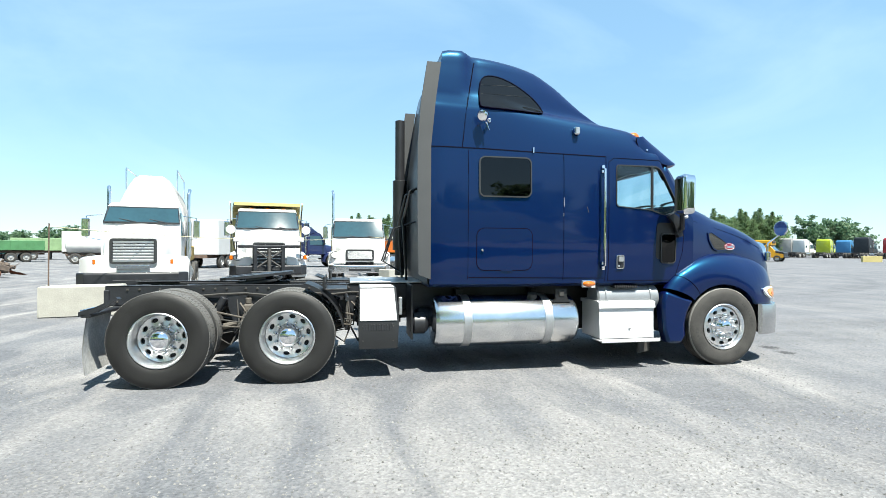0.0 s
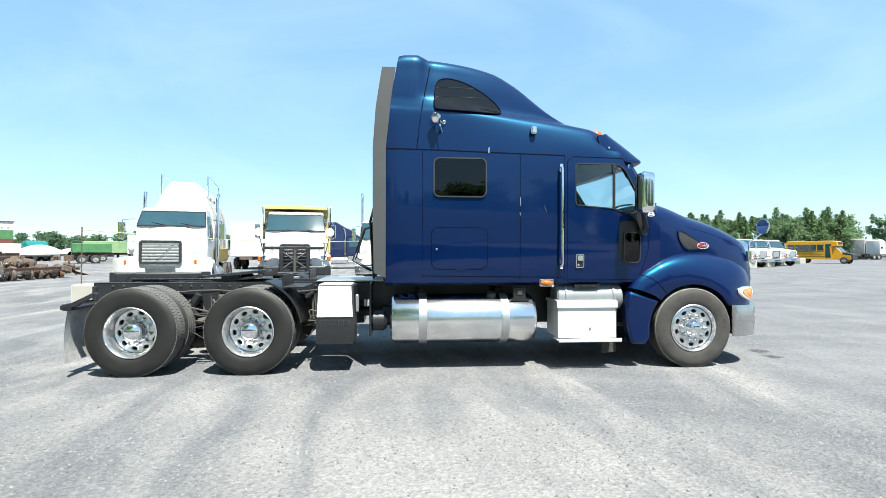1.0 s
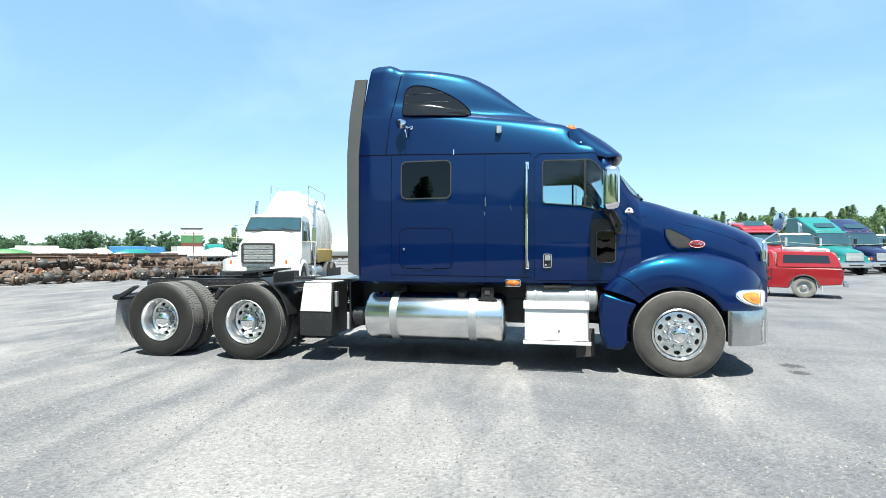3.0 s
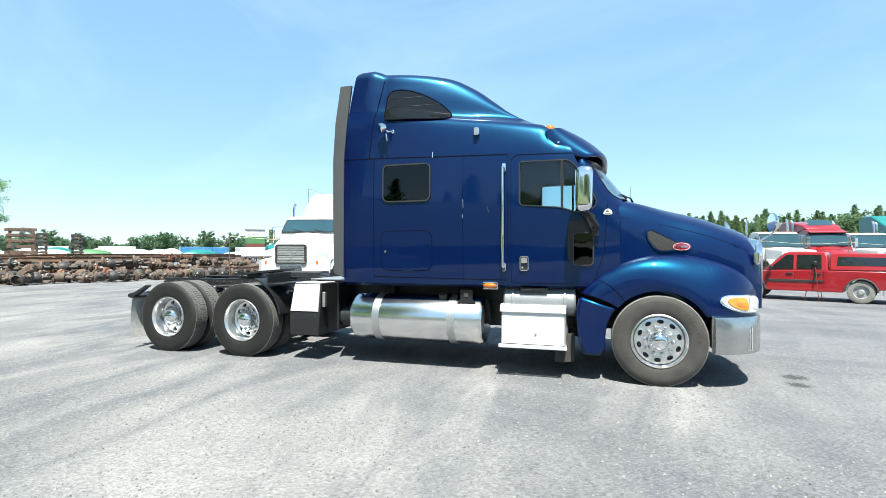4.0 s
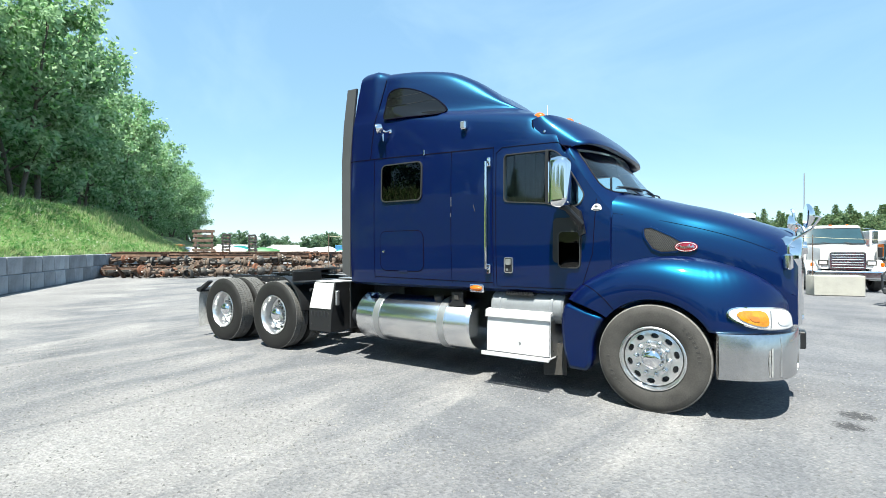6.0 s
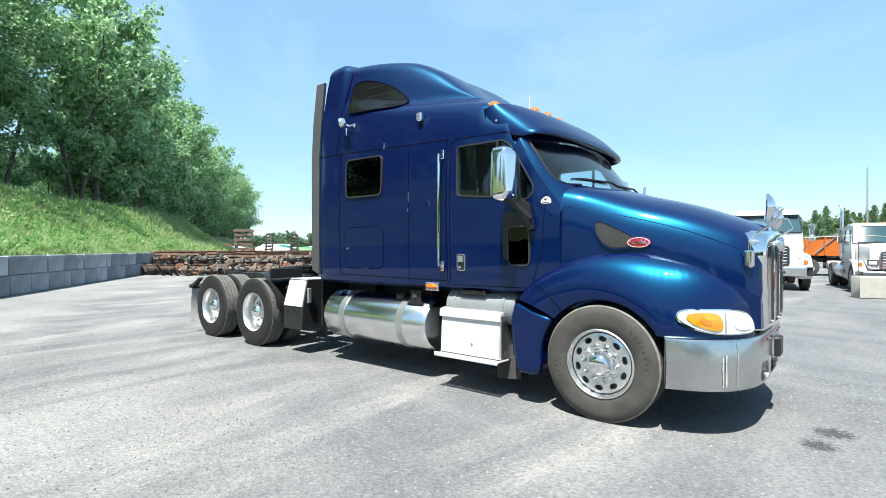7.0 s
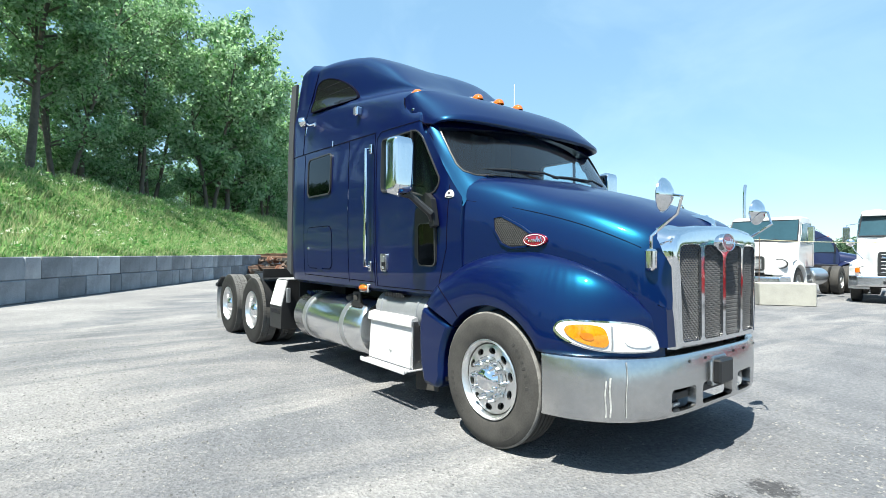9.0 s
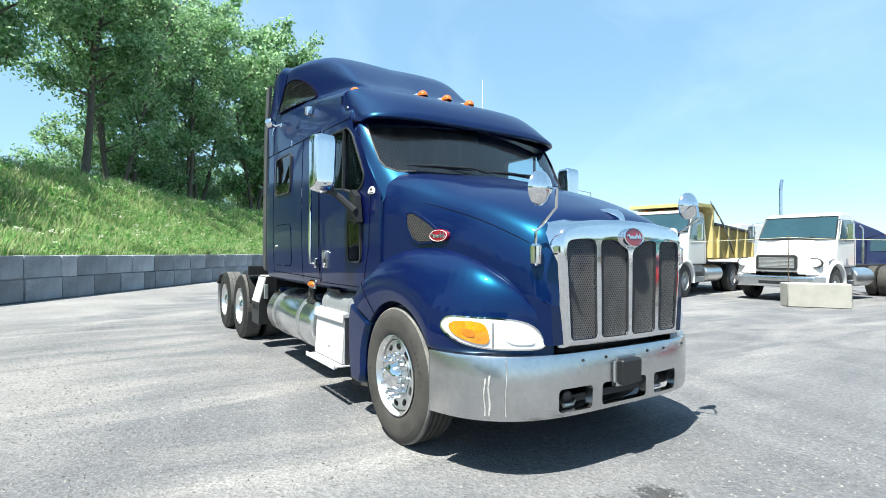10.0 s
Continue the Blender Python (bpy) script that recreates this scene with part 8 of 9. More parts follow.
def pickup(at, heading):
    """Crew-cab pickup; x forward, origin midway between the axles."""
    t = thing("pickup_truck", "red crew-cab pickup with a matching cap over the bed", "pickup")
    F, R = 1.55, -1.55

    def wb(z):
        return 0.86 - 0.16 * max(0, z - 1.0) / 0.7 - 0.03 * max(0, 0.7 - z)
    prof = [(-2.60, 0.50), (-2.66, 0.72), (-2.62, 1.05), (-0.62, 1.07), (1.02, 1.04), (2.28, 0.96), (2.46, 0.85), (2.50, 0.55), (2.42, 0.40), (2.02, 0.40)]
    for k in range(9):
        a = math.pi * k / 8
        prof.append((F + 0.42 * math.cos(a), 0.38 + 0.42 * math.sin(a)))
    prof += [(1.08, 0.34), (-1.08, 0.34)]
    for k in range(9):
        a = math.pi * k / 8
        prof.append((R + 0.42 * math.cos(a), 0.38 + 0.42 * math.sin(a)))
    prof += [(-2.02, 0.45)]
    body = soft(part("body", slab([(x, z, wb(z)) for x, z in prof], 0), REDP, t, "red pickup body"), 0.025)
    soft(part("cabin", slab([(-0.70, 1.05, 0.85), (-0.66, 1.62, 0.70), (-0.55, 1.70, 0.64), (0.42, 1.70, 0.64), (0.55, 1.66, 0.67), (1.18, 1.04, 0.83)], 0), REDP, t), 0.04)
    soft(part("bed_cap", slab([(-2.62, 1.07, 0.85), (-2.46, 1.56, 0.73), (-2.36, 1.64, 0.68), (-0.80, 1.66, 0.68), (-0.74, 1.60, 0.72), (-0.72, 1.07, 0.85)], 0), REDP, t, "red fibreglass bed cap"), 0.04)

    def sidepane(name, poly, sd, mat_=DARKPANE):
        q = Shell()
        q.add([(x, sd * (0.85 - (z - 1.05) * 0.255 + 0.012), z) for x, z in poly] + [(x, sd * (0.85 - (z - 1.05) * 0.255 - 0.03), z) for x, z in poly], [tuple(range(len(poly)))] + [(i, (i + 1) % len(poly), len(poly) + (i + 1) % len(poly), len(poly) + i) for i in range(len(poly))])
        part(name, q, mat_, t)
    for sd in (-1, 1):
        sidepane("front_window", [(0.28, 1.12), (0.28, 1.60), (0.50, 1.60), (0.98, 1.12)], sd)
        sidepane("rear_window", [(-0.52, 1.12), (-0.50, 1.60), (0.18, 1.60), (0.18, 1.12)], sd)
        sidepane("cap_window", [(-2.30, 1.24), (-2.24, 1.50), (-0.95, 1.54), (-0.92, 1.24)], sd)
        for x in (1.10, 0.23, -0.58):
            part("door_gap", Shell().box((x - 0.006, sd * 0.852 - 0.006, 0.5), (x + 0.006, sd * 0.852 + 0.012, 1.06), 0.002), BLACK, body)
        part("rub_strip", Shell().box((-0.55, sd * 0.86 - 0.01, 0.66), (1.05, sd * 0.86 + 0.018, 0.74), 0.01), TRIM, body)
        for x in (0.40, -0.42):
            part("door_handle", Shell().box((x - 0.09, sd * 0.86 - 0.005, 0.93), (x + 0.09, sd * 0.86 + 0.03, 0.97), 0.01), BLACK, body)
        part("door_mirror", Shell().box((0.88, sd * 0.98 - 0.09, 1.06), (0.99, sd * 0.98 + 0.09, 1.22), 0.035), PLASTIC, t)
        part("tail_lamp", Shell().box((-2.66, sd * 0.80 - 0.06, 0.72), (-2.52, sd * 0.80 + 0.062, 1.02), 0.02), REDLENS, t)
        part("headlamp", Shell().box((2.30, sd * 0.70 - 0.13, 0.76), (2.44, sd * 0.70 + 0.13, 0.92), 0.03), LAMP, t)
        for x in (F, R):
            road_wheel(t, x, sd * 0.74, sd, 0.375, tyre=DUSTTYRE)
            part("arch_trim", Shell().tube([(x + 0.43 * math.cos(a), sd * 0.865, 0.38 + 0.43 * math.sin(a)) for a in [math.pi * k / 10 for k in range(11)]], 0.025, 6), GREY_RUB, body)
        part("mudflap", Shell().box((R - 0.52, sd * 0.74 - 0.11, 0.2), (R - 0.50, sd * 0.74 + 0.11, 0.5), 0.004), OFFWHITE, t)
    q = Shell()
    q.grid(lambda u, v: (0.56 + 0.58 * v + 0.02, (2 * u - 1) * (0.60 + 0.15 * v), 1.64 - 0.56 * v + 0.012), 5, 3)
    part("windshield", q, DARKPANE, t)
    part("rear_bumper", Shell().box((-2.80, -0.85, 0.42), (-2.64, 0.85, 0.58), 0.03), SILVER, t)
    part("front_bumper", Shell().box((2.40, -0.86, 0.38), (2.58, 0.86, 0.58), 0.04), GREY_RUB, t)
    bg = part("brush_guard", Shell().tube([(2.62, -0.65, 0.45), (2.66, -0.62, 0.95), (2.6, -0.5, 1.05), (2.6, 0.5, 1.05), (2.66, 0.62, 0.95), (2.62, 0.65, 0.45)], 0.03, 8), BLACK, t, "black tubular brush guard")
    for z in (0.6, 0.8):
        part("guard_bar", Shell().tube([(2.64, -0.63, z), (2.64, 0.63, z)], 0.022, 6), BLACK, bg)
    t.matrix_basis = Matrix.Translation((at[0], at[1], 0)) @ pose(0, 0, 0, 0, 0, heading) @ Matrix.Scale(0.89, 4)


pickup((5.60, 11.62), 155.3)

tri_pod = thing("tripod", "thin dark red camera tripod standing on the gravel", "tripod")
for k in range(3):
    a = radians(30 + 120 * k)
    leg = part("leg", Shell().tube([(0.04 * math.cos(a), 0.04 * math.sin(a), 1.18), (0.33 * math.cos(a), 0.33 * math.sin(a), 0.0)], [0.018, 0.01], 6), paint("dark red tube", (0.125, 0.0156, 0.0156), 0.5, 0, 0.1, 9, 60), tri_pod)
    part("brace", Shell().tube([(0, 0, 0.72), (0.18 * math.cos(a), 0.18 * math.sin(a), 0.62)], 0.008, 5), BLACK, leg)
part("column", Shell().tube([(0, 0, 0.7), (0, 0, 1.28)], 0.016, 6), BLACK, tri_pod)
part("head", Shell().box((-0.05, -0.05, 1.26), (0.05, 0.05, 1.4), 0.02), BLACK, tri_pod)
tri_pod.matrix_basis = Matrix.Translation((5.55, 10.8, 0)) @ Matrix.Scale(0.88, 4)


def bus(at, heading):
    t = thing("school_bus", "yellow school minibus with a black hood", "bus")
    soft(part("body", slab([(-4.6, 0.55, 1.12), (-4.65, 2.55, 1.08), (-4.45, 2.75, 0.95), (0.35, 2.75, 0.95), (0.75, 2.62, 1.02), (0.72, 2.1, 1.1), (0.2, 2.05, 1.12), (0.2, 0.5, 1.12)], 0), BUSYEL, t), 0.06)
    soft(part("van_cab", slab([(-0.1, 0.5, 0.98), (-0.1, 2.1, 0.92), (0.5, 2.1, 0.85), (1.15, 1.35, 0.93), (1.2, 0.5, 0.93)], 0), BUSYEL, t), 0.05)
    part("front_wing", slab([(1.1, 0.45, 0.93), (1.1, 1.12, 0.93), (2.0, 0.98, 0.93), (2.1, 0.5, 0.93)], 0), BUSYEL, t)
    part("hood", slab([(1.08, 1.1, 0.90), (1.1, 1.36, 0.88), (1.95, 1.2, 0.88), (2.13, 1.1, 0.86), (2.15, 0.72, 0.86), (1.9, 0.72, 0.86)], 0), BLACK, t, "black bonnet and grille")
    part("indicator_board", Shell().box((0.72, -0.62, 2.36), (0.80, 0.62, 2.62), 0.02), BLACK, t)
    q = Shell()
    q.grid(lambda u, v: (0.55 + 0.6 * v, (2 * u - 1) * 0.82, 2.06 - 0.66 * v), 4, 3)
    part("windshield", q, PANE, t)
    for sd in (-1, 1):
        for k in range(5):
            x = -4.4 + 0.78 * k
            part("window", Shell().box((x, sd * 1.09 - 0.02, 1.55), (x + 0.7, sd * 1.09 + 0.025, 2.3), 0.02), PANE, t)
        part("door", Shell().box((-0.45, sd * 1.1 - 0.02, 0.7), (0.15, sd * 1.1 + 0.035, 2.35), 0.02), PANE, t)
        for z in (0.85, 1.15, 1.45):
            part("rub_rail", Shell().box((-4.6, sd * 1.115 - 0.01, z - 0.02), (-0.5, sd * 1.115 + 0.018, z + 0.02), 0.005), BLACK, t)
        for x in (1.35, -2.9):
            road_wheel(t, x, sd * 0.88, sd, 0.4)
        part("warning_lamp", Shell().box((0.6, sd * 0.7 - 0.12, 2.48), (0.76, sd * 0.7 + 0.12, 2.62), 0.03), BLACK, t)
    part("bumper", Shell().box((2.05, -0.95, 0.45), (2.25, 0.95, 0.7), 0.04), BLACK, t)
    t.matrix_basis = Matrix.Translation((at[0], at[1], 0)) @ pose(0, 0, 0, 0, 0, heading)


bus((48.6, 50.2), -58)
yb = solo("concrete_block", block_shell(2.0, 0.75, 0.6, 90), PALEYEL, "yellow painted concrete barrier block", "concrete block", "barrier blocks")
yb.matrix_basis = Matrix.Translation((59.4, 45.6, 0)) @ pose(0, 0, 0, 0, 0, -30)

# ---- concrete blocks with posts and a rope in front of the row ----
ends = []
for k, (x, y, a, L) in enumerate(((-10.75, 5.55, 12, 1.55), (-2.95, 13.75, 40, 1.55), (2.4, 15.4, 20, 1.5), (6.6, 17.6, 25, 1.5), (11.0, 21.5, 30, 1.5), (19.3, 26.9, 30, 1.5), (26.3, 34.2, 30, 1.5), (31.3, 38.5, 30, 1.5), (37.2, 43.8, 30, 1.5), (42.6, 48.1, 30, 1.5))):
    b = solo("concrete_block", block_shell(L, 0.68, 0.62, 60 + k), CONCRETE, "pale concrete barrier block on the gravel", "concrete block", "barrier blocks")
    b.matrix_basis = Matrix.Translation((x, y, 0)) @ pose(0, 0, 0, 0, 0, a)
    px, py = x - 0.66 * math.cos(radians(a)), y - 0.66 * math.sin(radians(a))
    p = solo("marker_post", Shell().tube([(px, py, 0.67), (px + 0.01, py, 2.05)], 0.014, 6), RUSTDARK, "thin rusty steel post on a block", "post", "rope posts")
    ends.append(Vector((px, py, 1.98)))
for a, b in zip(ends, ends[1:]):
    d = (b - a).length
    solo("rope", Shell().tube([a.lerp(b, t / 12) - Vector((0, 0, 0.018 * d * (1 - (2 * t / 12 - 1) ** 2))) for t in range(13)], 0.009, 5), ROPE, "thin yellow rope strung between posts", "rope", "barrier ropes")
pole = thing("light_pole", "tall thin grey steel light pole", "light pole")
part("shaft", Shell().tube([(0, 0, 0), (0, 0, 9.2)], [0.1, 0.06], 10), DULL, pole)
part("base", Shell().cyl((0, 0, 0), (0, 0, 0.5), 0.25, 12), CONCRETE, pole)
pole.matrix_basis = Matrix.Translation((2.6, 56, 0))

# ---- scrap axles and frames along the yard's edge ----
def axle_parts(seed):
    rnd = random.Random(seed)
    r = rnd.uniform(0.26, 0.33)
    beam = Shell().cyl((0, -0.85, r), (0, 0.85, r), 0.075, 12).lathe([(1e-4, -0.2), (0.16, -0.18), (0.22, -0.06), (0.22, 0.06), (0.16, 0.18), (1e-4, 0.2)], (0, 0.1, r), (0, 1, 0), 14).box((-0.2, -0.5, r + 0.04), (0.2, -0.4, r + 0.14), 0.02).box((-0.2, 0.45, r + 0.04), (0.2, 0.55, r + 0.14), 0.02).cyl((0, 0.1, r), (0.42, 0.1, r + 0.06), 0.1, 12)
    hub = Shell().lathe([(1e-4, -0.02), (0.07, -0.04), (0.09, -0.02), (0.10, 0.08), (0.17, 0.10), (0.185, 0.13), (0.15, 0.15), (0.15, 0.18), (0.24, 0.19), (0.265, 0.21), (0.255, 0.29), (0.20, 0.31), (0.12, 0.32), (1e-4, 0.32)], (0, 0, 0), (0, 1, 0), 20)
    stud = Shell()
    for k in range(8):
        stud.cyl((0.14 * math.cos(k * 0.785), 0.03, 0.14 * math.sin(k * 0.785)), (0.14 * math.cos(k * 0.785), 0.12, 0.14 * math.sin(k * 0.785)), 0.016, 5)
    return r, beam, hub, stud


RUSTGREY = paint("grey dusty iron", (0.155, 0.118, 0.094), 0.85, 0.1, 0.3, 5, 40, 0.006)
CAPMETAL = paint("bright worn hub metal", (0.429, 0.406, 0.367), 0.5, 0.3, 0.25, 9, 60)
AXM = []
for k in range(4):
    r, bm_, hb, sd_ = axle_parts(70 + k)
    m1, m2 = ((RUSTDARK, RUST), (IRON, RUSTGREY), (RUSTGREY, RUSTDARK), (IRON, IRON))[k]
    AXM.append((r, bm_.mesh("beam", m1), hb.mesh("hub", m2), sd_.mesh("stud_ring", CAPMETAL), Shell().lathe([(1e-4, -0.10), (0.035, -0.095), (0.05, -0.06), (0.055, 0.0)], (0, 0, 0), (0, 1, 0), 10).mesh("hub_cap", CAPMETAL)))


def scrap_axle(x, y, z, a, tilt, k, size=1.0):
    t = thing("scrap_axle", ("rust red bare truck axle on the ground", "greasy black truck axle with rusty hubs", "brown rusted drive axle", "dark oily axle with drums")[k], "axle", "scrap axles")
    r, beam, hub, studs, stud = AXM[k]
    part("beam", beam, None, t)
    for sd in (-1, 1):
        h = part("hub", hub, None, t, at=Matrix.Translation((0, sd * 1.1, r)) @ (Matrix.Rotation(math.pi, 4, "Z") if sd > 0 else Matrix.Identity(4)))
        part("hub_cap", stud, None, h)
        part("stud_ring", studs, None, h)
    t.matrix_basis = Matrix.Translation((x, y, z)) @ pose(0, 0, 0, tilt, 0, a) @ Matrix.Scale(size, 4)


RAIL = Shell().box((-3.0, -0.04, 0), (3.0, 0.04, 0.26), 0.01).box((-3.0, -0.09, 0.245), (3.0, 0.0, 0.26), 0.004).mesh("rail", paint("red-brown rusted rail", (0.27, 0.165, 0.118), 0.88, 0.05, 0.3, 3, 40, 0.006))
CROSS = Shell().box((-0.06, -0.4, 0.05), (0.06, 0.4, 0.2), 0.01).mesh("crossmember", RUST)
HANG = Shell().box((-0.25, -0.06, -0.28), (0.25, 0.06, 0.0), 0.03).box((-0.5, -0.04, -0.2), (0.5, 0.04, -0.14), 0.01).mesh("spring_hanger", IRON)


def scrap_frame(x, y, z, a, sc=1.0, label="rusted bare chassis frame stacked on scrap axles"):
    t = thing("scrap_chassis", label, "chassis frame", "scrap frames")
    for sd in (-1, 1):
        part("rail", RAIL, None, t, at=Matrix.Translation((0, sd * 0.43, 0)))
        for xx in (-2.2, -0.9, 1.8):
            part("spring_hanger", HANG, None, t, at=Matrix.Translation((xx, sd * 0.47, 0)))
    for xx in (-2.8, -1.6, -0.2, 1.2, 2.8):
        part("crossmember", CROSS, None, t, at=Matrix.Translation((xx, 0, 0)))
    t.matrix_basis = Matrix.Translation((x, y, z)) @ pose(0, 0, 0, 0, 0, a) @ Matrix.Scale(sc, 4)


rnd = random.Random(17)
LINE = [Vector((-33.5, 4.4)), Vector((-29.3, 6.9)), Vector((-26.4, 9.1)), Vector((-24.3, 11.8)), Vector((-22.7, 15.4)), Vector((-21.8, 21.0)), Vector((-25.0, 27.0))]


def along(t, back):
    n = len(LINE) - 1
    k = min(n - 1, int(t * n))
    a, b = LINE[k], LINE[k + 1]
    d = (b - a).normalized()
    p = a.lerp(b, t * n - k)
    nrm = Vector((-d.y, d.x))
    if nrm.dot(Vector((-1, 0.6))) < 0:
        nrm = -nrm
    return p + nrm * back, math.degrees(math.atan2(d.y, d.x))


def unit(t_, back, z, k, rails=True):
    """A cut-off tandem: two axles end-on to the yard, a length of frame across them."""
    for o in (-0.62, 0.62):
        p, a = along(min(0.999, max(0.0, t_ + o / 38)), back)
        scrap_axle(p.x, p.y, z, a + 90 + rnd.uniform(-9, 9), rnd.uniform(-2, 2), (k + rnd.randrange(2)) % 4)
    if rails:
        p, a = along(t_, back)
        scrap_frame(p.x, p.y, z + 0.44, a + rnd.uniform(-24, 24), rnd.uniform(0.45, 0.85))


# nearest: single axles lying about; behind: tandems, then a second tier on top
for i in range(20):
    p, a = along((i + rnd.uniform(0.2, 0.8)) / 20, rnd.uniform(-0.3, 1.0))
    scrap_axle(p.x, p.y, 0.0, a + 90 + rnd.choice((-1, 1)) * rnd.uniform(5, 55), rnd.uniform(-5, 5), rnd.randrange(4), rnd.uniform(1.0, 1.3))
for i in range(18):
    p, a = along((i + rnd.uniform(0.2, 0.8)) / 18, rnd.uniform(1.4, 3.4))
    scrap_axle(p.x, p.y, rnd.uniform(0.35, 0.6), a + 90 + rnd.choice((-1, 1)) * rnd.uniform(0, 18), rnd.uniform(-10, 10), rnd.randrange(4), rnd.uniform(0.95, 1.25))
for i in range(13):
    unit((i + 0.5 + rnd.uniform(-0.3, 0.3)) / 13, 2.0 + rnd.uniform(-0.3, 0.3), 0.0, i, i % 3 == 0)
for i in range(13):
    unit((i + 0.35 + rnd.uniform(-0.2, 0.2)) / 13, 4.6 + rnd.uniform(-0.3, 0.3), 0.0, i + 1, i % 2 == 0)
for i in range(10):
    unit((i + 0.6 + rnd.uniform(-0.2, 0.2)) / 10, 4.7 + rnd.uniform(-0.2, 0.2), 0.74, i + 2)
for i in range(7):
    unit((i + 0.4 + rnd.uniform(-0.2, 0.2)) / 7, 7.4 + rnd.uniform(-0.3, 0.3), 0.78, i, True)
# long bare frames laid along the top, and low tandems standing clear at the front
for i in range(6):
    p, a = along((i + 0.5 + rnd.uniform(-0.3, 0.3)) / 6, 3.4 + rnd.uniform(-0.4, 0.4))
    scrap_frame(p.x, p.y, 1.02 + rnd.uniform(-0.06, 0.1), a + rnd.uniform(-9, 9), rnd.uniform(0.6, 0.9))
for i in range(7):
    unit((i + 0.5 + rnd.uniform(-0.15, 0.15)) / 7, 0.3 + rnd.uniform(-0.2, 0.2), 0.0, i, i % 4 == 1)
# loose rusty parts between the axles
for i in range(230):
    back = rnd.uniform(-0.9, 6.4)
    p, a = along(rnd.random(), back)
    s = Shell()
    kind = (1, 1, 0, 1, 1, 2)[i % 6]
    on_edge = kind == 0 and i % 4 < 3
    if kind == 0:
        s.lathe([(0.1, 0), (0.22, 0), (0.24, 0.03), (0.24, 0.2), (0.2, 0.22), (0.19, 0.05), (0.1, 0.04), (0.1, 0)], (0, 0, 0), (0, 0, 1), 18)
        nm, lab = "brake_drum", "rusty cast brake drum"
    elif kind == 1:
        for k in range(5):
            L = 0.7 - 0.1 * k
            s.grid(lambda u, v: ((2 * u - 1) * L, (v - 0.5) * 0.09, 0.06 + 0.025 * k + 0.12 * (2 * u - 1) ** 2 * L), 9, 2).grid(lambda u, v: ((2 * u - 1) * L, (v - 0.5) * 0.09, 0.045 + 0.025 * k + 0.12 * (2 * u - 1) ** 2 * L), 9, 2, True)
        nm, lab = "leaf_spring", "curved stack of rusty leaf spring"
    else:
        s.box((-0.35, -0.14, 0), (0.25, 0.16, 0.34), 0.05).cyl((0.2, 0, 0.17), (0.55, 0, 0.2), 0.1, 12).cyl((-0.1, 0, 0.3), (-0.1, 0, 0.5), 0.06, 10)
        nm, lab = "gear_housing", "greasy cast gear housing"
    o = solo(nm, s, (RUST, RUSTGREY, IRON, RUSTDARK)[(i * 7) % 4], lab + " among the scrap axles", "scrap part", "loose scrap")
    o.matrix_basis = Matrix.Translation((p.x, p.y, 0.24 if on_edge else (rnd.choice((0.0, 0.0, 0.3, 0.6) if kind == 2 else (0.0, 0.0, 0.04, 0.08)) if back < 1.2 else rnd.uniform(0.0, 0.3)))) @ pose(0, 0, 0, 90 if on_edge else rnd.uniform(-35, 35), 0 if on_edge else (rnd.uniform(-70, 70) if kind == 1 else rnd.uniform(-35, 35)), rnd.uniform(-40, 100) if on_edge else rnd.uniform(0, 360)) @ Matrix.Scale(rnd.uniform(0.6, 1.15), 4)
# tall stacks of frames behind
for k, (x, y, n, m, a, w) in enumerate(((-59.4, 32.8, 9, IRON, 60, 0.5), (-59.35, 36.7, 9, IRON, 62, 0.5), (-39.7, 18.0, 8, RUSTDARK, 58, 0.78))):
    t = thing("chassis_stack", "tall stack of scrapped steel frames", "frame stack", "frame stacks")
    for j in range(n):
        z = 0.3 + 0.40 * j
        for sd in (-1, 1):
            sh = rnd.uniform(-0.25, 0.25) * w
            part("rail", Shell().box((-w + sh, sd * 0.45 - 0.08, z - 0.12), (w + sh, sd * 0.45 + 0.08, z + 0.10), 0.02), m, t, at=pose(0, 0, 0, 0, 0, rnd.uniform(-4, 4)))
            part("spacer", Shell().box((sd * w * 0.8 - 0.09, -0.5, z - 0.31 if j else 0), (sd * w * 0.8 + 0.09, 0.5, z - 0.10), 0.01), m, t)
        part("clamped_axle", Shell().cyl((rnd.uniform(-0.6, 0.6) * w, -0.6, z), (rnd.uniform(-0.6, 0.6) * w, 0.6, z), 0.14, 10), (IRON, RUSTDARK)[j % 2], t)
        if k < 2 and j in (1, 2):
            part("painted_bracket", Shell().box((-0.4, 0.5, z - 0.4), (0.4, 0.62, z - 0.15), 0.04), (SKYBLUE, ORANGE)[k], t)
    t.matrix_basis = Matrix.Translation((x, y, 0)) @ pose(0, 0, 0, 0, 0, a)

PALEGREEN = paint("bleached green paint", (0.234, 0.359, 0.187), 0.6, 0, 0.15, 2, 30)

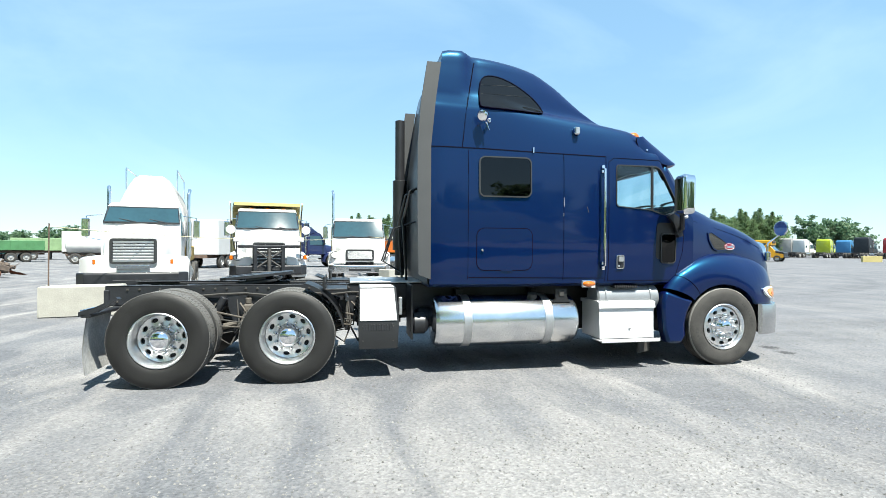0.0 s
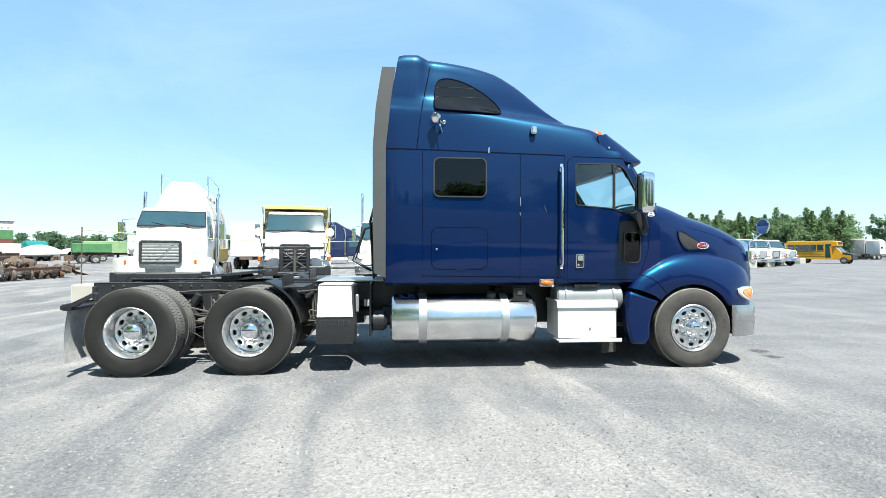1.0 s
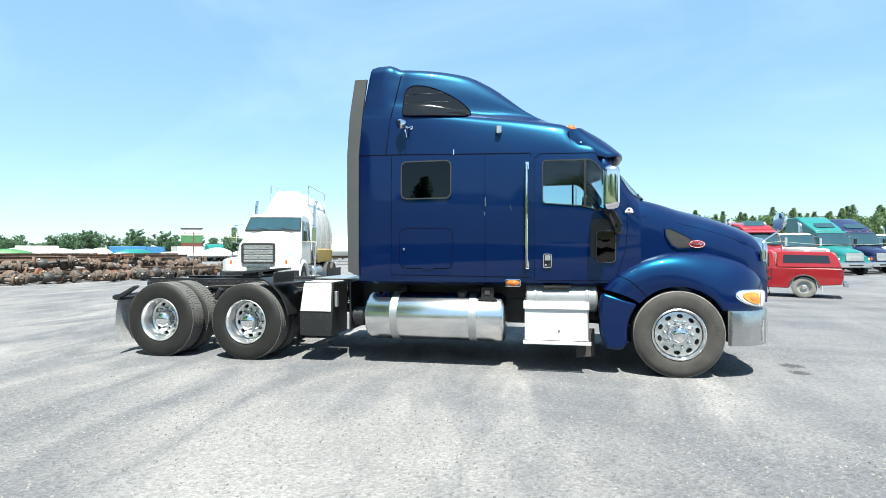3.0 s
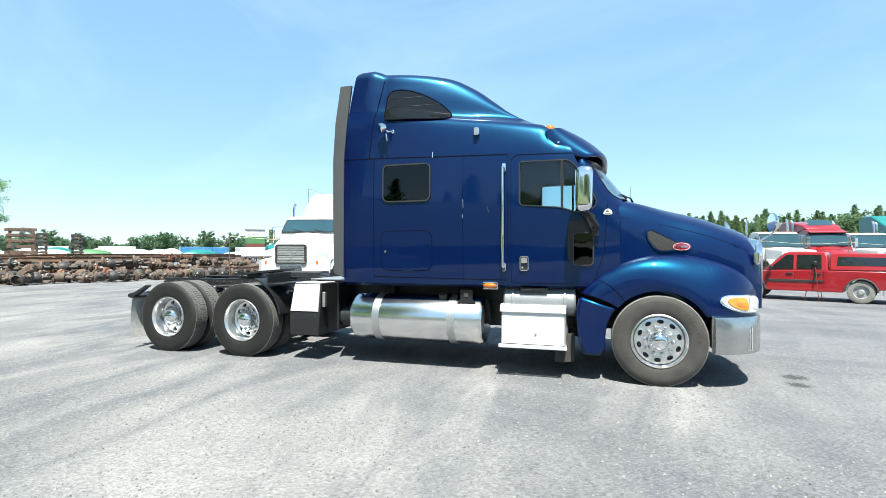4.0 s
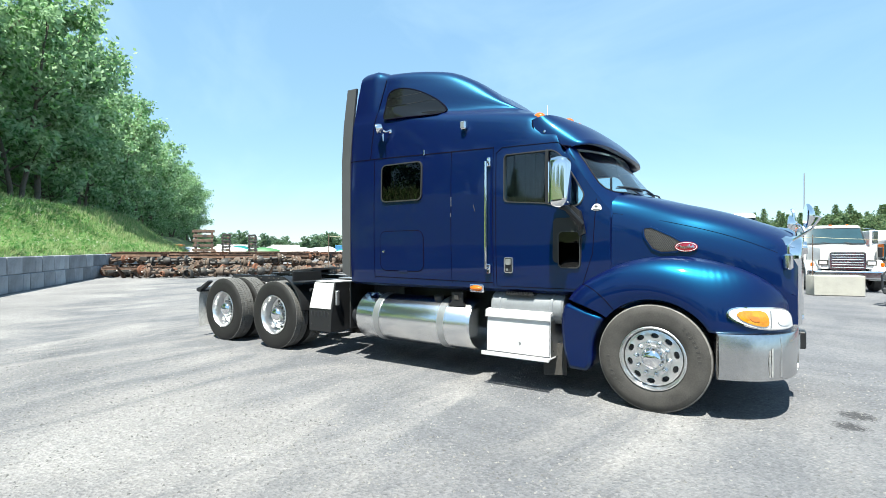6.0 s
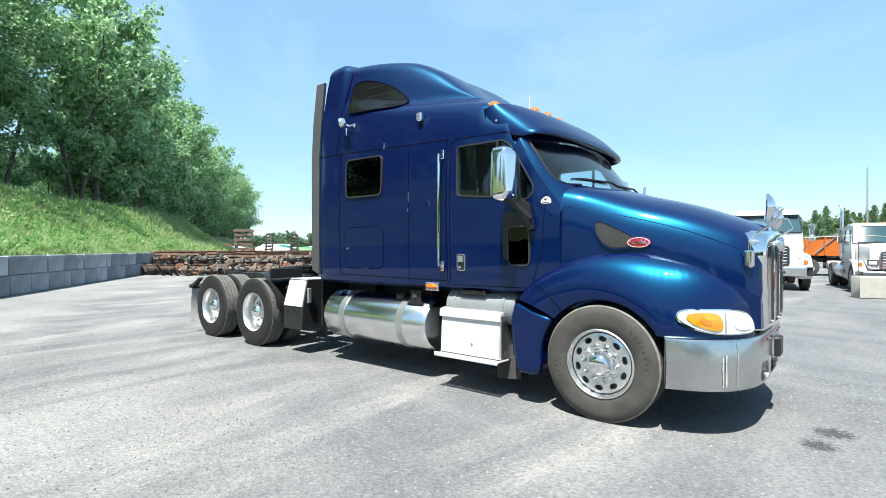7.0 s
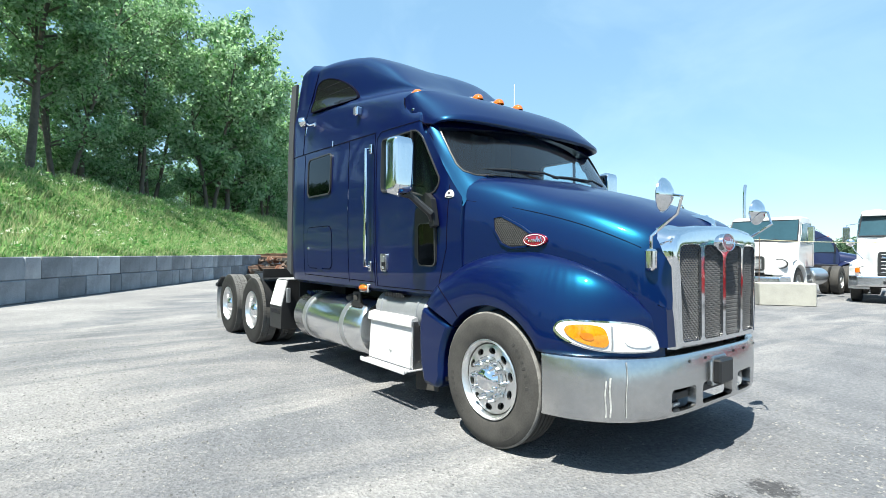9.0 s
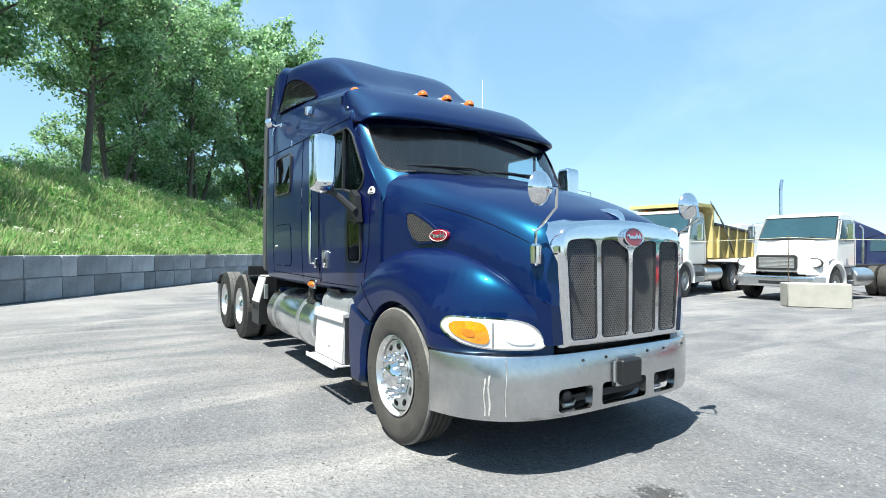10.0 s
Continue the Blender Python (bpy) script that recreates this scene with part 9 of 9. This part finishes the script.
# ---- farther things on the yard's left edge ----
def trailer(label, at, heading, L, W, z0, z1, mat_, kind="box"):
    t = thing("stored_trailer", label, "trailer", "stored trailers")
    if kind == "tank":
        part("tank", Shell().lathe([(1e-4, 0), (0.6, 0), (0.85, 0.1), (0.9, 0.3), (0.9, L - 0.3), (0.85, L - 0.1), (1e-4, L)], (-L / 2, 0, (z0 + z1) / 2), (1, 0, 0), 24), mat_, t)
    else:
        soft(part("body", Shell().box((-L / 2, -W / 2, z0), (L / 2, W / 2, z1), 0.03), mat_, t), 0.02)
        for k in range(6):
            x = -L / 2 + 0.2 + (L - 0.4) * k / 5
            for sd in (-1, 1):
                part("rib", Shell().box((x - 0.03, sd * W / 2 - 0.01, z0), (x + 0.03, sd * W / 2 + 0.03, z1), 0.008), mat_, t)
    part("frame", Shell().box((-L / 2, -0.5, z0 - 0.25), (L / 2, 0.5, z0 - 0.01), 0.02), RUSTDARK, t)
    for x in (-L / 2 + 0.9, -L / 2 + 2.1):
        for sd in (-1, 1):
            road_wheel(t, x, sd * (W / 2 - 0.15), sd, 0.48)
    for sd in (-1, 1):
        part("leg", Shell().box((L / 2 - 1.2, sd * 0.6 - 0.06, 0), (L / 2 - 1.05, sd * 0.6 + 0.06, z0 - 0.2), 0.01), BLACK, t)
    t.matrix_basis = Matrix.Translation((at[0], at[1], 0)) @ pose(0, 0, 0, 0, 0, heading)


trailer("faded lime green hopper trailer with rusty legs", (-42, 62), 35, 5.0, 2.4, 1.1, 2.6, PALEGREEN)
trailer("green hopper trailer on a dark frame", (-38, 52), 35, 3.6, 2.3, 1.2, 2.2, GREEN)
trailer("teal cylindrical tank on a stand", (-52, 64), 60, 2.6, 2.0, 1.0, 2.6, TEAL, "tank")
trailer("long white tank trailer", (-26, 46), 12, 9, 2.4, 1.0, 2.6, OFFWHITE, "tank")
trailer("plain white box trailer body", (-33, 62), 20, 11, 2.5, 1.0, 3.4, OFFWHITE)
trailer("blue steel shipping container", (-62, 62), 35, 4.4, 2.4, 0.4, 2.3, SKYBLUE)
trailer("white box trailer beside the plough truck", (-14.9, 36.5), 80, 8, 2.5, 1.0, 3.6, OFFWHITE)
REDRUST = paint("maroon weathered board", (0.156, 0.0546, 0.039), 0.8, 0, 0.2, 2, 30)
# far hut of three painted bands on posts
hut = thing("storage_hut", "hut banded brown, green and white on rusty posts", "hut")
for z0, z1, m, w in ((2.0, 3.7, REDRUST, 3.6), (3.7, 5.4, GREEN, 3.65), (5.4, 7.0, OFFWHITE, 3.6)):
    part("wall_band", Shell().box((-w, -2.2, z0), (w, 2.2, z1 - 0.004), 0.03), m, hut)
part("roof", Shell().box((-3.9, -2.5, 7.0), (3.9, 2.5, 7.15), 0.03), RUSTDARK, hut)
for x in (-3.4, 0, 3.4):
    for y in (-2, 2):
        part("post", Shell().box((x - 0.12, y - 0.12, 0), (x + 0.12, y + 0.12, 2.0), 0.01), RUSTDARK, hut)
for x in (-2.4, -0.8, 0.8, 2.4):
    part("window", Shell().box((x - 0.3, -2.24, 5.7), (x + 0.3, -2.19, 6.1), 0.01), GREYBOX, hut)
hut.matrix_basis = Matrix.Translation((-78, 93, 0)) @ pose(0, 0, 0, 0, 0, 38) @ Matrix.Diagonal((0.58, 0.65, 0.95, 1))


def boat(label, at, heading, m, L=5.0, h=1.0):
    """A hull stored on blocks."""
    t = thing("stored_boat", label, "boat", "stored boats")
    s = Shell()
    s.grid(lambda u, v: ((u - 0.45) * L, (2 * v - 1) * 1.1 * math.sin(math.pi * min(1, 0.12 + u * 0.62)) * (1 - u ** 5), 0.9 + h * (1 - (2 * v - 1) ** 2) * math.sin(math.pi * (0.1 + 0.82 * u)) ** 0.6), 16, 9)
    s.grid(lambda u, v: ((u - 0.45) * L, (2 * v - 1) * 1.1 * math.sin(math.pi * min(1, 0.12 + u * 0.62)) * (1 - u ** 5), 0.9 - 0.3 * (1 - (2 * v - 1) ** 2)), 16, 9, True)
    part("cover", s, m, t, "", 40)
    for x in (-1.6, 1.4):
        part("support_block", Shell().box((x - 0.2, -0.6, 0), (x + 0.2, 0.6, 0.75), 0.02), RUSTDARK, t)
    t.matrix_basis = Matrix.Translation((*at, 0)) @ pose(0, 0, 0, 0, 0, heading)


for x, y, m, a, lab in ((-66, 38, OFFWHITE, 60, "white"), (-63, 41, GREEN, 50, "green"), (-60, 44.5, OFFWHITE, 65, "white"), (-70, 33, OFFWHITE, 40, "white"), (-55, 51, TEAL, 60, "teal")):
    boat(lab + " covered boat stored on blocks in the back yard", (x, y), a, m)
for x, y, m, a, lab in ((-76, 30, OFFWHITE, 60, "white"), (-80, 36, ORANGE, 55, "orange"), (-72, 42, OFFWHITE, 60, "white"), (-69, 50, OFFWHITE, 50, "white"), (-62, 58, SKYBLUE, 40, "blue"), (-58, 66, OFFWHITE, 60, "white"), (-66, 62, OFFWHITE, 45, "white"), (-50, 74, OFFWHITE, 35, "white"), (-72, 70, TEAL, 45, "teal"), (-40, 84, OFFWHITE, 30, "white")):
    trailer("distant " + lab + " trailer body in the back yard", (x, y), a, 4.6, 2.4, 0.7, 2.35, m)
BOATS = ((OFFWHITE, "white"), (OFFWHITE, "white"), (GREYBOX, "grey"), (OFFWHITE, "white"), (OFFWHITE, "white"), (OFFWHITE, "white"), (TEAL, "teal"))
for i in range(26):
    q = Vector((-78, 28)).lerp(Vector((-48, 72)), (i + rnd.random()) / 26)
    m, lab = BOATS[(i * 3) % 7]
    boat(lab + " covered boat stored on blocks in the back yard", (q.x + rnd.uniform(-4, 3), q.y + rnd.uniform(-3, 4)), rnd.uniform(20, 80), m, rnd.uniform(2.8, 4.4), rnd.uniform(0.5, 1.3))

# ---- ground ----
def ground_sheet():
    xs_ = [-1500, -700, -350, -200, -130] + [-90 + 6 * i for i in range(31)] + [130, 200, 350, 700, 1500]
    s = Shell()
    n = len(xs_)
    s.add([(x, y, 0) for x in xs_ for y in xs_], [(i * n + j, (i + 1) * n + j, (i + 1) * n + j + 1, i * n + j + 1) for i in range(n - 1) for j in range(n - 1)])
    return s


solo("ground", ground_sheet(), GRAVEL, "pale compacted gravel yard with tyre-worn sandy drifts", "ground", kind="structure")

# loose stones on the near part of the yard
def stone_tones():
    """Stones that differ in tone from one to the next."""
    m, n, l, p = tree_of("loose gravel stone")
    g, r = n.new("ShaderNodeNewGeometry"), n.new("ShaderNodeValToRGB")
    r.color_ramp.elements[0].color, r.color_ramp.elements[1].color = (0.08, 0.08, 0.08, 1), (0.235, 0.23, 0.22, 1)
    l.new(g.outputs["Random Per Island"], r.inputs[0]), l.new(r.outputs[0], p.inputs["Base Color"])
    p.inputs["Roughness"].default_value = 0.9
    return m


STONE = stone_tones()
rg = np.random.default_rng(3)
sv, sf = [], []
for i in range(70000):
    x, y = rg.uniform(-9, 7), rg.uniform(-7.6, 2.5) if i % 4 else rg.uniform(-6.6, -3.0)
    if noise.noise((x * 0.5, y * 0.5, 2.0)) < rg.uniform(-0.6, 0.35):
        continue
    r = 0.004 + 0.010 * rg.random() ** 3
    a = rg.uniform(0, 6.28)
    c, s_ = math.cos(a) * r, math.sin(a) * r
    k = len(sv)
    sv += [(x + c, y + s_, 0), (x - s_ * 0.8, y + c * 0.8, 0), (x - c * 1.2, y - s_ * 1.2, 0), (x + s_, y - c, 0), (x + 0.2 * c, y + 0.3 * s_, r * rg.uniform(0.6, 1.1))]
    sf += [(k, k + 1, k + 4), (k + 1, k + 2, k + 4), (k + 2, k + 3, k + 4), (k + 3, k, k + 4)]
me = bpy.data.meshes.new("gravel")
me.from_pydata(sv, [], sf)
me.materials.append(STONE)
tagged(new("gravel", me), "loose pale gravel stones strewn over the yard", "gravel", kind="stuff")
